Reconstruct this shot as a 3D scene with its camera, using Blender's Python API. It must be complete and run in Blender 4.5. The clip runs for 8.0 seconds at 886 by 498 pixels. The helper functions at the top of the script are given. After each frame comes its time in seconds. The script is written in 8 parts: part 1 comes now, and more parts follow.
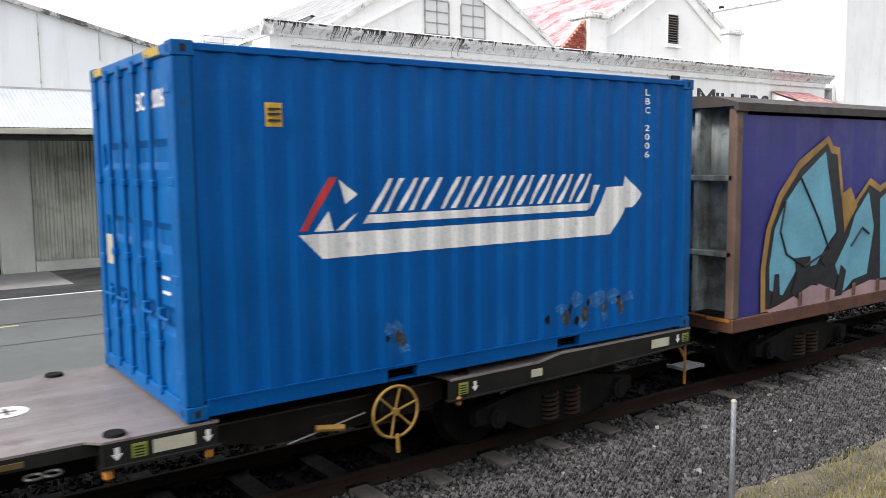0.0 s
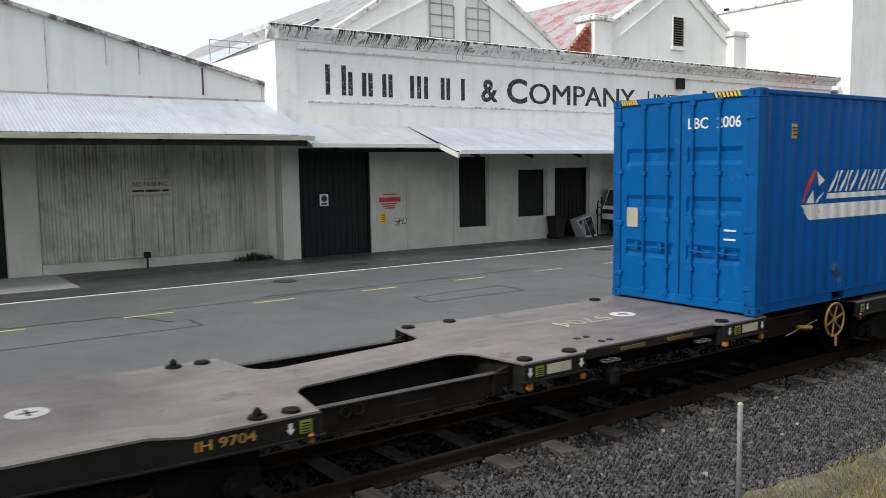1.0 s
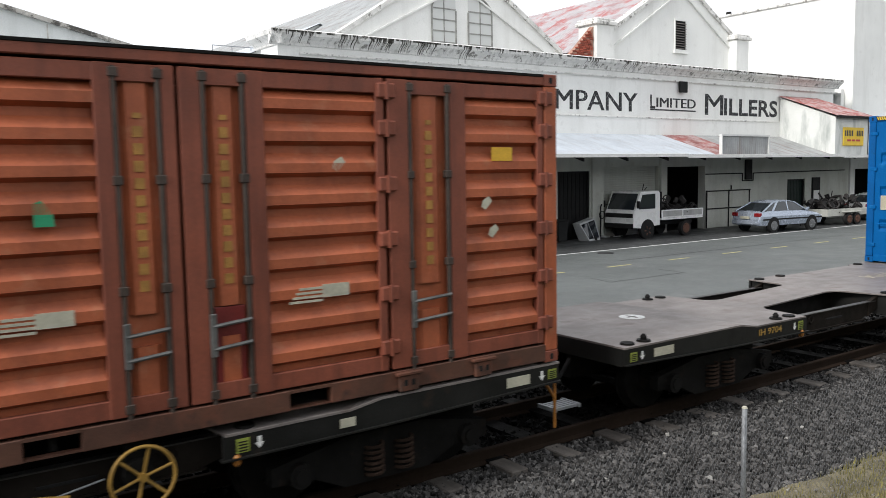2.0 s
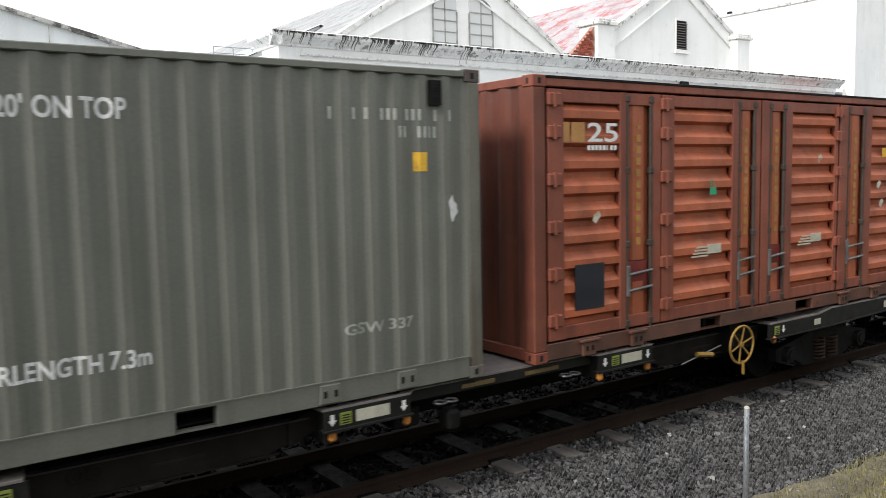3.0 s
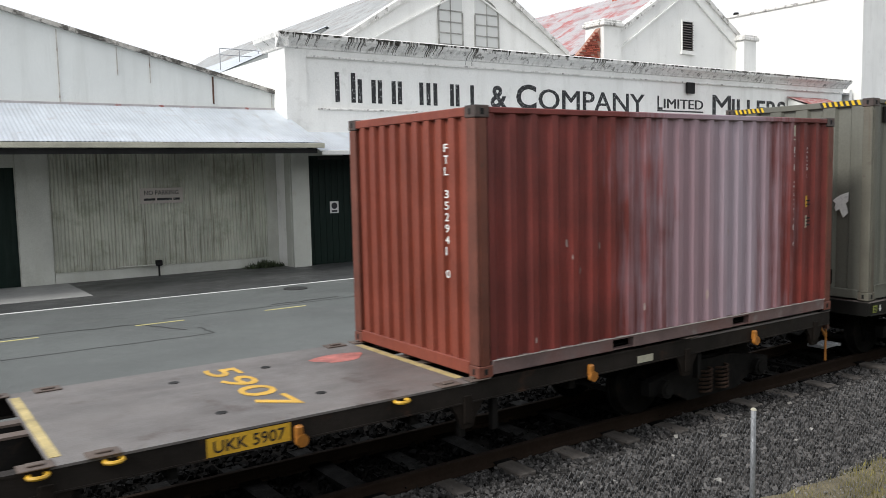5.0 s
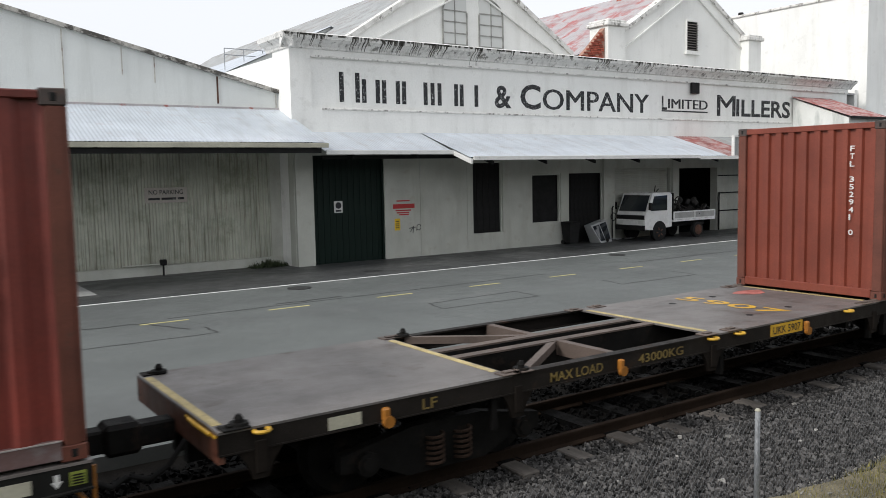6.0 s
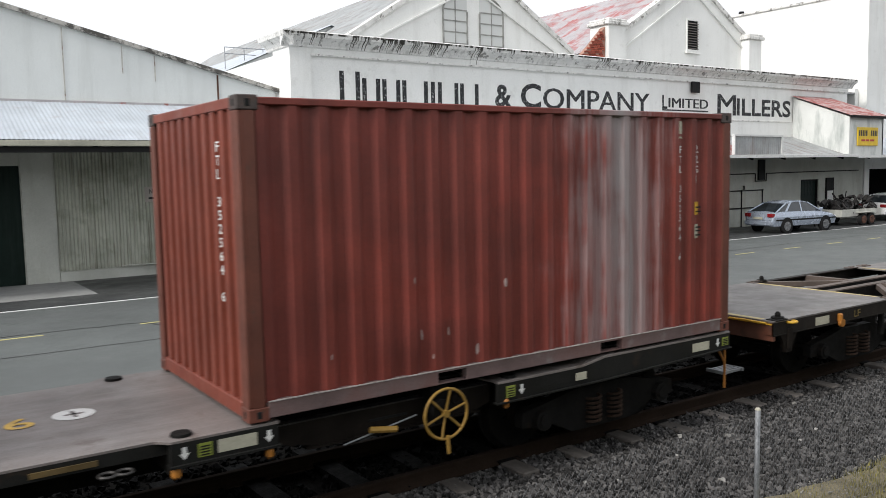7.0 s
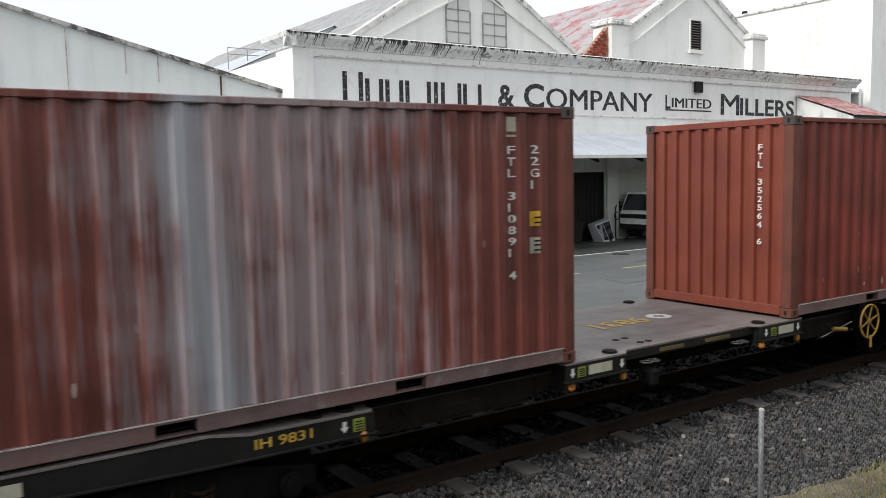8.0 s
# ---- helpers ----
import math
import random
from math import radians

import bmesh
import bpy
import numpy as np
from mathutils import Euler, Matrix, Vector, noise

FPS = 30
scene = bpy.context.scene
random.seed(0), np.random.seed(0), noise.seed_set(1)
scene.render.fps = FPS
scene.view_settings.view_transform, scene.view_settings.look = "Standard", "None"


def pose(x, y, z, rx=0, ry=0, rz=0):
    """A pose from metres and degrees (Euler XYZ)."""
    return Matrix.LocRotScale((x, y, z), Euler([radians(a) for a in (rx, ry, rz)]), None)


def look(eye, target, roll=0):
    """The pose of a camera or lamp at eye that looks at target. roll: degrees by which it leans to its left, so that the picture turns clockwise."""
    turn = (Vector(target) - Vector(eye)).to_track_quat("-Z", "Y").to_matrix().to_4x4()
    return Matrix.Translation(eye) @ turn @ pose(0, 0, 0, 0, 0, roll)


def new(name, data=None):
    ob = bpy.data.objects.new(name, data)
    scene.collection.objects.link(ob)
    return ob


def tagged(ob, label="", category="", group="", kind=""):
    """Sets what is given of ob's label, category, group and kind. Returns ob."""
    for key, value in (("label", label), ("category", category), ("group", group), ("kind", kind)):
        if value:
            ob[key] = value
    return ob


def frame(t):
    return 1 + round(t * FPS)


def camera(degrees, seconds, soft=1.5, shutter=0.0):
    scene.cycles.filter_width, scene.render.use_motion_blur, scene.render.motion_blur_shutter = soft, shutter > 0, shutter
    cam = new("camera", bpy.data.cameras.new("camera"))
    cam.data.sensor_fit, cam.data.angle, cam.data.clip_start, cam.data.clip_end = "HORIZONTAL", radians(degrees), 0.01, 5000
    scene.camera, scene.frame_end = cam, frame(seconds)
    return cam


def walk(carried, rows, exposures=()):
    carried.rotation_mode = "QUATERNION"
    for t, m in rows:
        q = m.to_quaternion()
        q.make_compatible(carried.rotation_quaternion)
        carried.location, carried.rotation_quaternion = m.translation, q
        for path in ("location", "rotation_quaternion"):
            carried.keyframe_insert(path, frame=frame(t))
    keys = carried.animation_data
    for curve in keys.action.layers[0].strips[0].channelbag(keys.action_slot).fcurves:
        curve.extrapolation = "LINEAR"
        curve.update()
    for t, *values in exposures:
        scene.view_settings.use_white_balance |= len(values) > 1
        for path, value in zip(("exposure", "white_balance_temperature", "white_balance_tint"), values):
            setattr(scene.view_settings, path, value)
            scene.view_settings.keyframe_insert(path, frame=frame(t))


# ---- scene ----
# ---- camera and its path ----
cam = camera(56.6, 8.0, soft=0.65, shutter=0.12)
EYE_Z = 3.0


def view(yaw, pitch, lean):
    return pose(0, 0, EYE_Z, 90 + pitch, lean, yaw)


PATH = [
    (0.0, view(-35.94, -5.95, 0.63)), (0.5, view(-35.80, -5.79, 0.73)), (1.0, view(-35.58, -5.73, 0.76)),
    (1.75, view(-35.43, -5.52, 0.92)), (2.5, view(-35.32, -5.36, 1.04)), (3.0, view(-35.30, -5.39, 1.13)),
    (3.5, view(-35.16, -5.52, 1.06)), (4.0, view(-35.12, -5.45, 1.07)), (4.5, view(-35.01, -5.39, 1.10)),
    (5.0, view(-34.90, -5.28, 1.19)), (5.75, view(-34.70, -5.27, 1.15)), (6.5, view(-34.54, -5.29, 1.10)),
    (7.0, view(-34.60, -5.35, 1.09)), (7.5, view(-34.44, -5.39, 1.03)), (8.0, view(-34.39, -5.33, 1.15)),
]
walk(cam, PATH, exposures=[(0.0, 0.78, 6500, 14), (0.5, 0.42, 6500, 12), (1.0, 0.2, 6500, 10), (2.5, 0.56, 6500, 10), (3.0, 0.66, 6500, 10), (3.5, 0.66, 6500, 10), (4.0, 0.56, 6500, 10), (4.5, 0.46, 6500, 10), (5.0, 0.32, 6500, 10), (6.5, 0.12, 6500, 10), (7.0, 0.3, 6500, 10), (7.5, 0.16, 6500, 10), (8.0, 0.2, 6500, 10)])

# ---- daylight: overcast, a veiled sun over the left-hand end of the line ----
world = bpy.data.worlds.new("overcast_sky")
scene.world = world
world.use_nodes = True
wn, wl = world.node_tree.nodes, world.node_tree.links
wn.clear()
sky = wn.new("ShaderNodeTexSky")
sky.sky_type, sky.sun_disc = "NISHITA", False
sky.sun_elevation, sky.sun_rotation = radians(37.5), radians(-96.5)
sky.air_density, sky.dust_density = 1.0, 3.0
veil = wn.new("ShaderNodeHueSaturation")
veil.inputs["Saturation"].default_value = 0.12
cloud = wn.new("ShaderNodeMix")
cloud.data_type = "RGBA"
cloud.inputs[0].default_value = 0.75
cloud.inputs[7].default_value = (9.0, 9.3, 9.8, 1)
wb = wn.new("ShaderNodeBackground")
wb.inputs["Strength"].default_value = 0.11
wo = wn.new("ShaderNodeOutputWorld")
wl.new(sky.outputs[0], veil.inputs["Color"])
wl.new(veil.outputs[0], cloud.inputs[6])
wl.new(cloud.outputs[2], wb.inputs["Color"])
wl.new(wb.outputs[0], wo.inputs["Surface"])
sun = new("sun", bpy.data.lights.new("sun", "SUN"))
sun.data.energy, sun.data.angle, sun.data.color = 1.95, radians(13), (1.0, 0.97, 0.93)
sun.matrix_world = look((-22, -2.5, 17), (0, 0, 0))

# ---- materials ----


def surface(name, base, rough=0.6, metal=0.0, vary=0.25, scale=1.5, grain=0.1, gscale=40.0, streak=None, streak_amount=0.0,
            streak_scale=(5.0, 5.0, 0.35), spots=None, spot_amount=0.0, spot_scale=6.0, spot_edge=(0.58, 0.66), bump=0.15, bscale=60.0, island=0.0, objrand=0.0, spec=0.5, skew=False):
    """A painted, weathered or mineral surface in metres of the thing's own space."""
    m = bpy.data.materials.new(name)
    m.use_nodes = True
    n, l = m.node_tree.nodes, m.node_tree.links
    p = n["Principled BSDF"]
    p.inputs["Metallic"].default_value = metal
    p.inputs["Specular IOR Level"].default_value = spec
    co = n.new("ShaderNodeTexCoord")

    def noisy(sc, detail=4.0, stretch=None, rough_=0.55):
        t = n.new("ShaderNodeTexNoise")
        t.inputs["Scale"].default_value, t.inputs["Detail"].default_value, t.inputs["Roughness"].default_value = sc, detail, rough_
        if stretch:
            mp = n.new("ShaderNodeMapping")
            mp.inputs["Scale"].default_value = stretch
            l.new(co.outputs["Object"], mp.inputs["Vector"])
            l.new(mp.outputs[0], t.inputs["Vector"])
        else:
            l.new(co.outputs["Object"], t.inputs["Vector"])
        return t.outputs["Fac"]

    def ramp(fac, lo, hi, a=0.0, b=1.0):
        r = n.new("ShaderNodeMapRange")
        r.inputs["From Min"].default_value, r.inputs["From Max"].default_value = lo, hi
        r.inputs["To Min"].default_value, r.inputs["To Max"].default_value = a, b
        l.new(fac, r.inputs["Value"])
        return r.outputs[0]

    def mix(fac, a, b, kind="MIX"):
        x = n.new("ShaderNodeMix")
        x.data_type, x.blend_type = "RGBA", kind
        for sock, val in ((x.inputs[0], fac), (x.inputs[6], a), (x.inputs[7], b)):
            if isinstance(val, (int, float)):
                sock.default_value = val
            elif isinstance(val, tuple):
                sock.default_value = (*val[:3], 1)
            else:
                l.new(val, sock)
        return x.outputs[2]

    def times(col, fac):
        x = n.new("ShaderNodeVectorMath")
        x.operation = "SCALE"
        l.new(col, x.inputs[0])
        l.new(fac, x.inputs["Scale"])
        return x.outputs[0]

    col = mix(0.0, base, base)
    col = times(col, ramp(noisy(scale), 0.3, 0.7, 1 - vary, 1 + vary))
    col = times(col, ramp(noisy(gscale, 6.0), 0.3, 0.7, 1 - grain, 1 + grain))
    if streak:
        col = mix(ramp(noisy(1.0, 6.0, streak_scale, 0.6), 0.5, 0.72, 0, streak_amount), col, streak)
    if spots:
        col = mix(ramp(noisy(spot_scale, 8.0, None, 0.65), *spot_edge, 0, spot_amount), col, spots)
    if island:
        g = n.new("ShaderNodeNewGeometry")
        if skew:
            few = n.new("ShaderNodeMath")
            few.operation = "POWER"
            few.inputs[1].default_value = 1.6
            l.new(g.outputs["Random Per Island"], few.inputs[0])
            col = times(col, ramp(few.outputs[0], 0, 1, 0.2, 2.1))
        else:
            col = times(col, ramp(g.outputs["Random Per Island"], 0, 1, 1 - island, 1 + island))
    if objrand:
        g = n.new("ShaderNodeObjectInfo")
        col = times(col, ramp(g.outputs["Random"], 0, 1, 1 - objrand, 1 + objrand))
    l.new(col, p.inputs["Base Color"])
    l.new(ramp(noisy(scale * 3), 0.3, 0.7, max(0.03, rough - 0.12), min(1, rough + 0.12)), p.inputs["Roughness"])
    if bump:
        bp = n.new("ShaderNodeBump")
        bp.inputs["Strength"].default_value, bp.inputs["Distance"].default_value = bump, 0.02
        l.new(noisy(bscale, 6.0), bp.inputs["Height"])
        l.new(bp.outputs[0], p.inputs["Normal"])
    m["made"] = True
    return m


def faded(name, base, chalk, centre, spread, band=None, rough=0.55, cover=0.5, strength=0.75):
    """Red container paint whose side has gone chalky in vertical runs about one stretch of its length."""
    m = surface(name, base, rough, vary=0.35, scale=0.9, streak=(base[0] * 0.45, base[1] * 0.5, base[2] * 0.5), streak_amount=0.55,
                streak_scale=(6, 6, 0.25), spots=(base[0] * 1.6, base[1] * 1.3, base[2] * 1.3), spot_amount=0.35, spot_scale=1.1, spot_edge=(0.5, 0.68), bump=0.12, bscale=30)
    n, l = m.node_tree.nodes, m.node_tree.links
    p = n["Principled BSDF"]
    old = p.inputs["Base Color"].links[0].from_socket
    co = n.new("ShaderNodeTexCoord")
    sp = n.new("ShaderNodeSeparateXYZ")
    l.new(co.outputs["Object"], sp.inputs[0])

    def calc(op, a, b=0.0, c=None):
        x = n.new("ShaderNodeMath")
        x.operation = op
        for s, val in zip(x.inputs, (a, b, c)):
            if val is None:
                continue
            if isinstance(val, (int, float)):
                s.default_value = val
            else:
                l.new(val, s)
        return x.outputs[0]

    d = calc("DIVIDE", calc("SUBTRACT", sp.outputs[0], centre), spread)
    bell = calc("POWER", 2.718, calc("MULTIPLY", calc("MULTIPLY", d, d), -1.0))
    mp = n.new("ShaderNodeMapping")
    mp.inputs["Scale"].default_value = (13.0, 2.0, 0.6)
    l.new(co.outputs["Object"], mp.inputs["Vector"])
    t = n.new("ShaderNodeTexNoise")
    t.inputs["Scale"].default_value, t.inputs["Detail"].default_value, t.inputs["Roughness"].default_value = 1.0, 7, 0.6
    l.new(mp.outputs[0], t.inputs["Vector"])
    t2 = n.new("ShaderNodeTexNoise")
    t2.inputs["Scale"].default_value, t2.inputs["Detail"].default_value = 1.7, 7
    l.new(co.outputs["Object"], t2.inputs["Vector"])
    fine = n.new("ShaderNodeMapping")
    fine.inputs["Scale"].default_value = (46.0, 6.0, 1.5)
    l.new(co.outputs["Object"], fine.inputs["Vector"])
    t3 = n.new("ShaderNodeTexNoise")
    t3.inputs["Scale"].default_value, t3.inputs["Detail"].default_value = 1.0, 5
    l.new(fine.outputs[0], t3.inputs["Vector"])
    scratch = calc("MULTIPLY", calc("SUBTRACT", t3.outputs["Fac"], 0.5), 0.9)
    amount = calc("ADD", calc("ADD", calc("MULTIPLY", bell, cover), scratch), calc("SUBTRACT", calc("ADD", t.outputs["Fac"], calc("MULTIPLY", t2.outputs["Fac"], 1.0)), 1.0))
    r = n.new("ShaderNodeMapRange")
    r.inputs["From Min"].default_value, r.inputs["From Max"].default_value, r.inputs["To Max"].default_value = 0.16, 0.6, strength
    l.new(calc("MULTIPLY", amount, calc("ADD", bell, 0.25)), r.inputs["Value"])
    x = n.new("ShaderNodeMix")
    x.data_type = "RGBA"
    x.inputs[7].default_value = (*chalk, 1)
    l.new(r.outputs[0], x.inputs[0])
    l.new(old, x.inputs[6])
    out = x.outputs[2]
    if band:
        at, wide, tone = band
        d2 = calc("DIVIDE", calc("SUBTRACT", calc("ADD", calc("SUBTRACT", sp.outputs[0], calc("MULTIPLY", sp.outputs[2], -0.08)), calc("MULTIPLY", t2.outputs["Fac"], 0.5)), at + 0.35), wide)
        b2 = calc("MULTIPLY", calc("POWER", 2.718, calc("MULTIPLY", calc("MULTIPLY", d2, d2), -1.0)), calc("ADD", t.outputs["Fac"], 0.2))
        y = n.new("ShaderNodeMix")
        y.data_type = "RGBA"
        y.inputs[7].default_value = (*tone, 1)
        l.new(b2, y.inputs[0])
        l.new(out, y.inputs[6])
        out = y.outputs[2]
    l.new(out, p.inputs["Base Color"])
    return m


def glass(name, tint=(0.02, 0.025, 0.03), rough=0.05):
    m = bpy.data.materials.new(name)
    m.use_nodes = True
    p = m.node_tree.nodes["Principled BSDF"]
    p.inputs["Base Color"].default_value = (*tint, 1)
    p.inputs["Roughness"].default_value = rough
    p.inputs["Specular IOR Level"].default_value = 0.7
    return m


RUST = (0.10, 0.035, 0.015)
M_BLUE = surface("blue_paint", (0.0, 0.079, 0.29), 0.5, vary=0.12, scale=0.8, streak=(0.0, 0.07, 0.245), streak_amount=0.35, streak_scale=(4, 4, 0.3), spots=(0.01, 0.125, 0.33), spot_amount=0.25, spot_scale=3, spec=0.1, bump=0.1, bscale=25)
M_BLUE_END = surface("blue_paint_door", (0.0, 0.09, 0.285), 0.4, vary=0.1, scale=0.8, bump=0.08, bscale=25, spots=(0.02, 0.17, 0.42), spot_amount=0.35, spec=0.12)
M_GREEN = surface("olive_paint", (0.14, 0.141, 0.118), 0.5, vary=0.15, scale=0.7, streak=(0.085, 0.086, 0.068), streak_amount=0.5, streak_scale=(5, 5, 0.25), spots=(0.15, 0.155, 0.125), spot_amount=0.3, spot_scale=2, bump=0.1, bscale=25)
M_BROWN = surface("rust_red_paint", (0.37, 0.095, 0.038), 0.55, vary=0.2, scale=1.2, streak=(0.12, 0.03, 0.015), streak_amount=0.55, streak_scale=(3, 3, 1.2), spots=(0.42, 0.17, 0.09), spot_amount=0.4, spot_scale=4, bump=0.15, bscale=30)
M_BROWN_D = surface("dull_maroon_paint", (0.21, 0.056, 0.03), 0.6, vary=0.25, scale=1.0, streak=(0.06, 0.015, 0.01), streak_amount=0.6, bump=0.15)
M_RED_E = faded("red_paint_chalked", (0.17, 0.03, 0.024), (0.36, 0.26, 0.30), 0.55, 1.6, (1.0, 0.5, (0.42, 0.36, 0.42)), cover=0.8)
M_RED_F = faded("oxide_red_paint_chalked", (0.18, 0.034, 0.024), (0.36, 0.29, 0.29), 1.15, 0.95, (1.3, 0.16, (0.33, 0.31, 0.31)), strength=0.6)
M_RED_G = faded("oxide_red_paint_bleached", (0.15, 0.04, 0.031), (0.34, 0.295, 0.305), -0.1, 2.1, (-0.77, 0.17, (0.38, 0.41, 0.46)), strength=0.7)
M_BROWN_END = surface("dark_rust_end_paint", (0.145, 0.04, 0.022), 0.6, vary=0.3, scale=1.0, streak=(0.04, 0.013, 0.01), streak_amount=0.7, spots=(0.2, 0.07, 0.035), spot_amount=0.4, spot_scale=3, bump=0.15)
M_RED_END = surface("oxide_red_end_paint", (0.185, 0.042, 0.024), 0.5, vary=0.18, streak=(0.12, 0.02, 0.014), streak_amount=0.5, bump=0.1)
M_SILL = surface("worn_dusty_red_sill", (0.17, 0.115, 0.11), 0.6, vary=0.3, scale=2, streak=(0.12, 0.04, 0.03), streak_amount=0.7, streak_scale=(2, 2, 2), spots=(0.26, 0.24, 0.24), spot_amount=0.5, spot_scale=3)
M_LIP = surface("scraped_pale_lip", (0.42, 0.39, 0.37), 0.5, vary=0.3, scale=4, spots=(0.14, 0.06, 0.04), spot_amount=0.7, spot_scale=6)
M_CASTING = surface("oil_grimed_casting", (0.06, 0.045, 0.04), 0.6, vary=0.4, scale=5, spots=(0.12, 0.05, 0.035), spot_amount=0.6, spot_scale=7)
M_MAROON = surface("dark_red_repaint", (0.16, 0.018, 0.016), 0.45, vary=0.25, scale=3, spots=(0.2, 0.06, 0.03), spot_amount=0.5, spot_scale=5)
M_GRIME = surface("grimy_rust_brown_rail", (0.085, 0.036, 0.022), 0.65, vary=0.35, scale=2, spots=(0.03, 0.02, 0.015), spot_amount=0.7, spot_scale=3, streak=(0.2, 0.06, 0.03), streak_amount=0.6, streak_scale=(3, 3, 2), bump=0.15)
M_BLUE_POST = surface("scuffed_blue_post", (0.0, 0.08, 0.26), 0.5, spec=0.15, vary=0.2, scale=2, spots=(0.02, 0.06, 0.1), spot_amount=0.6, spot_scale=5)
M_GREEN_POST = surface("scuffed_olive_post", (0.13, 0.125, 0.1), 0.55, vary=0.2, scale=2, streak=(0.09, 0.055, 0.035), streak_amount=0.7, streak_scale=(8, 8, 0.6), spots=(0.06, 0.045, 0.035), spot_amount=0.5, spot_scale=4)
M_DARK = surface("grimy_black_steel", (0.009, 0.0085, 0.008), 0.65, vary=0.4, scale=3, spots=(0.024, 0.017, 0.013), spot_amount=0.6, spot_scale=5, bump=0.25, spec=0.1)
M_FASCIA = surface("dark_grey_wagon_paint", (0.014, 0.014, 0.013), 0.5, vary=0.3, scale=2, spots=(0.035, 0.024, 0.017), spot_amount=0.7, spot_scale=3, bump=0.2, spec=0.2)
M_DECK = surface("worn_steel_deck", (0.18, 0.158, 0.149), 0.5, metal=0.0, vary=0.25, scale=1.1, streak=(0.3, 0.27, 0.26), streak_amount=0.5, streak_scale=(0.6, 4, 1), spots=(0.1, 0.07, 0.06), spot_amount=0.6, spot_scale=2.2, bump=0.15, bscale=40, spec=0.35)
M_DECK_OLD = surface("brown_stained_deck", (0.14, 0.128, 0.122), 0.45, vary=0.25, scale=1.1, streak=(0.2, 0.185, 0.178), streak_amount=0.5, streak_scale=(0.6, 4, 1), spots=(0.07, 0.05, 0.042), spot_amount=0.7, spot_scale=1.8, bump=0.15, bscale=40, spec=0.35)
M_BEAM = surface("rust_brown_beams", (0.1, 0.075, 0.062), 0.65, vary=0.3, scale=2, spots=(0.06, 0.03, 0.02), spot_amount=0.7, spot_scale=4, bump=0.2)
M_YELLOW = surface("yellow_paint", (0.62, 0.36, 0.03), 0.5, vary=0.2, scale=4, spots=(0.25, 0.13, 0.03), spot_amount=0.5, bump=0.1)
M_ORANGE = surface("orange_paint", (0.36, 0.14, 0.02), 0.5, vary=0.3, scale=6, spots=(0.08, 0.04, 0.02), spot_amount=0.6, bump=0.1)
M_WHITE = surface("white_marking", (0.68, 0.68, 0.66), 0.55, vary=0.08, grain=0.1, bump=0.05, spots=(0.4, 0.4, 0.4), spot_amount=0.5, spot_scale=9)
M_CREAM = surface("cream_label", (0.45, 0.43, 0.34), 0.5, vary=0.15, scale=6, bump=0.05)
M_FAINT = surface("faint_stencil_white", (0.36, 0.37, 0.33), 0.6, vary=0.2, scale=8, spots=(0.16, 0.17, 0.14), spot_amount=0.7, spot_scale=20)
M_LIME = surface("lime_label", (0.24, 0.28, 0.05), 0.5, vary=0.15, scale=6, bump=0.05)
M_RUBBER = surface("black_rubber", (0.018, 0.018, 0.018), 0.8, vary=0.2, bump=0.2, spec=0.15)
M_TREAD = surface("polished_tread", (0.42, 0.41, 0.4), 0.3, metal=0.9, vary=0.1, bump=0.05)
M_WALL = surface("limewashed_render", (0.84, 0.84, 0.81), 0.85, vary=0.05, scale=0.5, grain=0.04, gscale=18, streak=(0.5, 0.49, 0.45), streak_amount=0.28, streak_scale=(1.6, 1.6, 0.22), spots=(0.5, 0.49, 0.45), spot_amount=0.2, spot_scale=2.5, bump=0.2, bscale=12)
# Real grubbiness, plus a base lowered for the shade under the awnings.
M_WALL_SHADED = surface("grubby_shade_toned_render", (0.5, 0.51, 0.46), 0.85, vary=0.12, scale=0.8, streak=(0.36, 0.36, 0.3), streak_amount=0.55, streak_scale=(1.8, 1.8, 0.3), spots=(0.4, 0.38, 0.32), spot_amount=0.45, spot_scale=2.2, bump=0.25, bscale=12)
M_CORN = surface("limewashed_moulding", (0.76, 0.75, 0.72), 0.9, vary=0.08, scale=1.5, streak=(0.2, 0.19, 0.17), streak_amount=0.5, streak_scale=(5.0, 5.0, 1.4), spots=(0.12, 0.115, 0.1), spot_amount=0.75, spot_scale=4.5, spot_edge=(0.56, 0.63), bump=0.3, bscale=15)
M_COPE = surface("mould_flecked_coping", (0.74, 0.73, 0.7), 0.9, vary=0.1, scale=1.5, streak=(0.25, 0.24, 0.22), streak_amount=0.5, streak_scale=(2.0, 2.0, 2.0), spots=(0.14, 0.13, 0.115), spot_amount=0.8, spot_scale=3.2, spot_edge=(0.56, 0.62), bump=0.3, bscale=15)
M_BARS = surface("grey_glazing_bars", (0.3, 0.3, 0.28), 0.8, vary=0.3, scale=4)
M_MOULDY = surface("mould_blackened_capping", (0.5, 0.48, 0.44), 0.9, vary=0.2, scale=1.5, streak=(0.06, 0.055, 0.048), streak_amount=0.9, streak_scale=(3.0, 3.0, 3.0), spots=(0.05, 0.046, 0.04), spot_amount=0.9, spot_scale=3.5, spot_edge=(0.47, 0.56), bump=0.3, bscale=15)
M_MOULD = surface("black_mould", (0.075, 0.07, 0.062), 0.95, vary=0.4, scale=5, spots=(0.4, 0.39, 0.36), spot_amount=0.7, spot_scale=9, spot_edge=(0.52, 0.6), bump=0.2, spec=0.1)
M_CLAD = surface("pale_sheet_cladding", (0.70, 0.72, 0.70), 0.6, vary=0.05, scale=0.7, streak=(0.46, 0.47, 0.44), streak_amount=0.4, streak_scale=(2.5, 2.5, 0.15), bump=0.08)
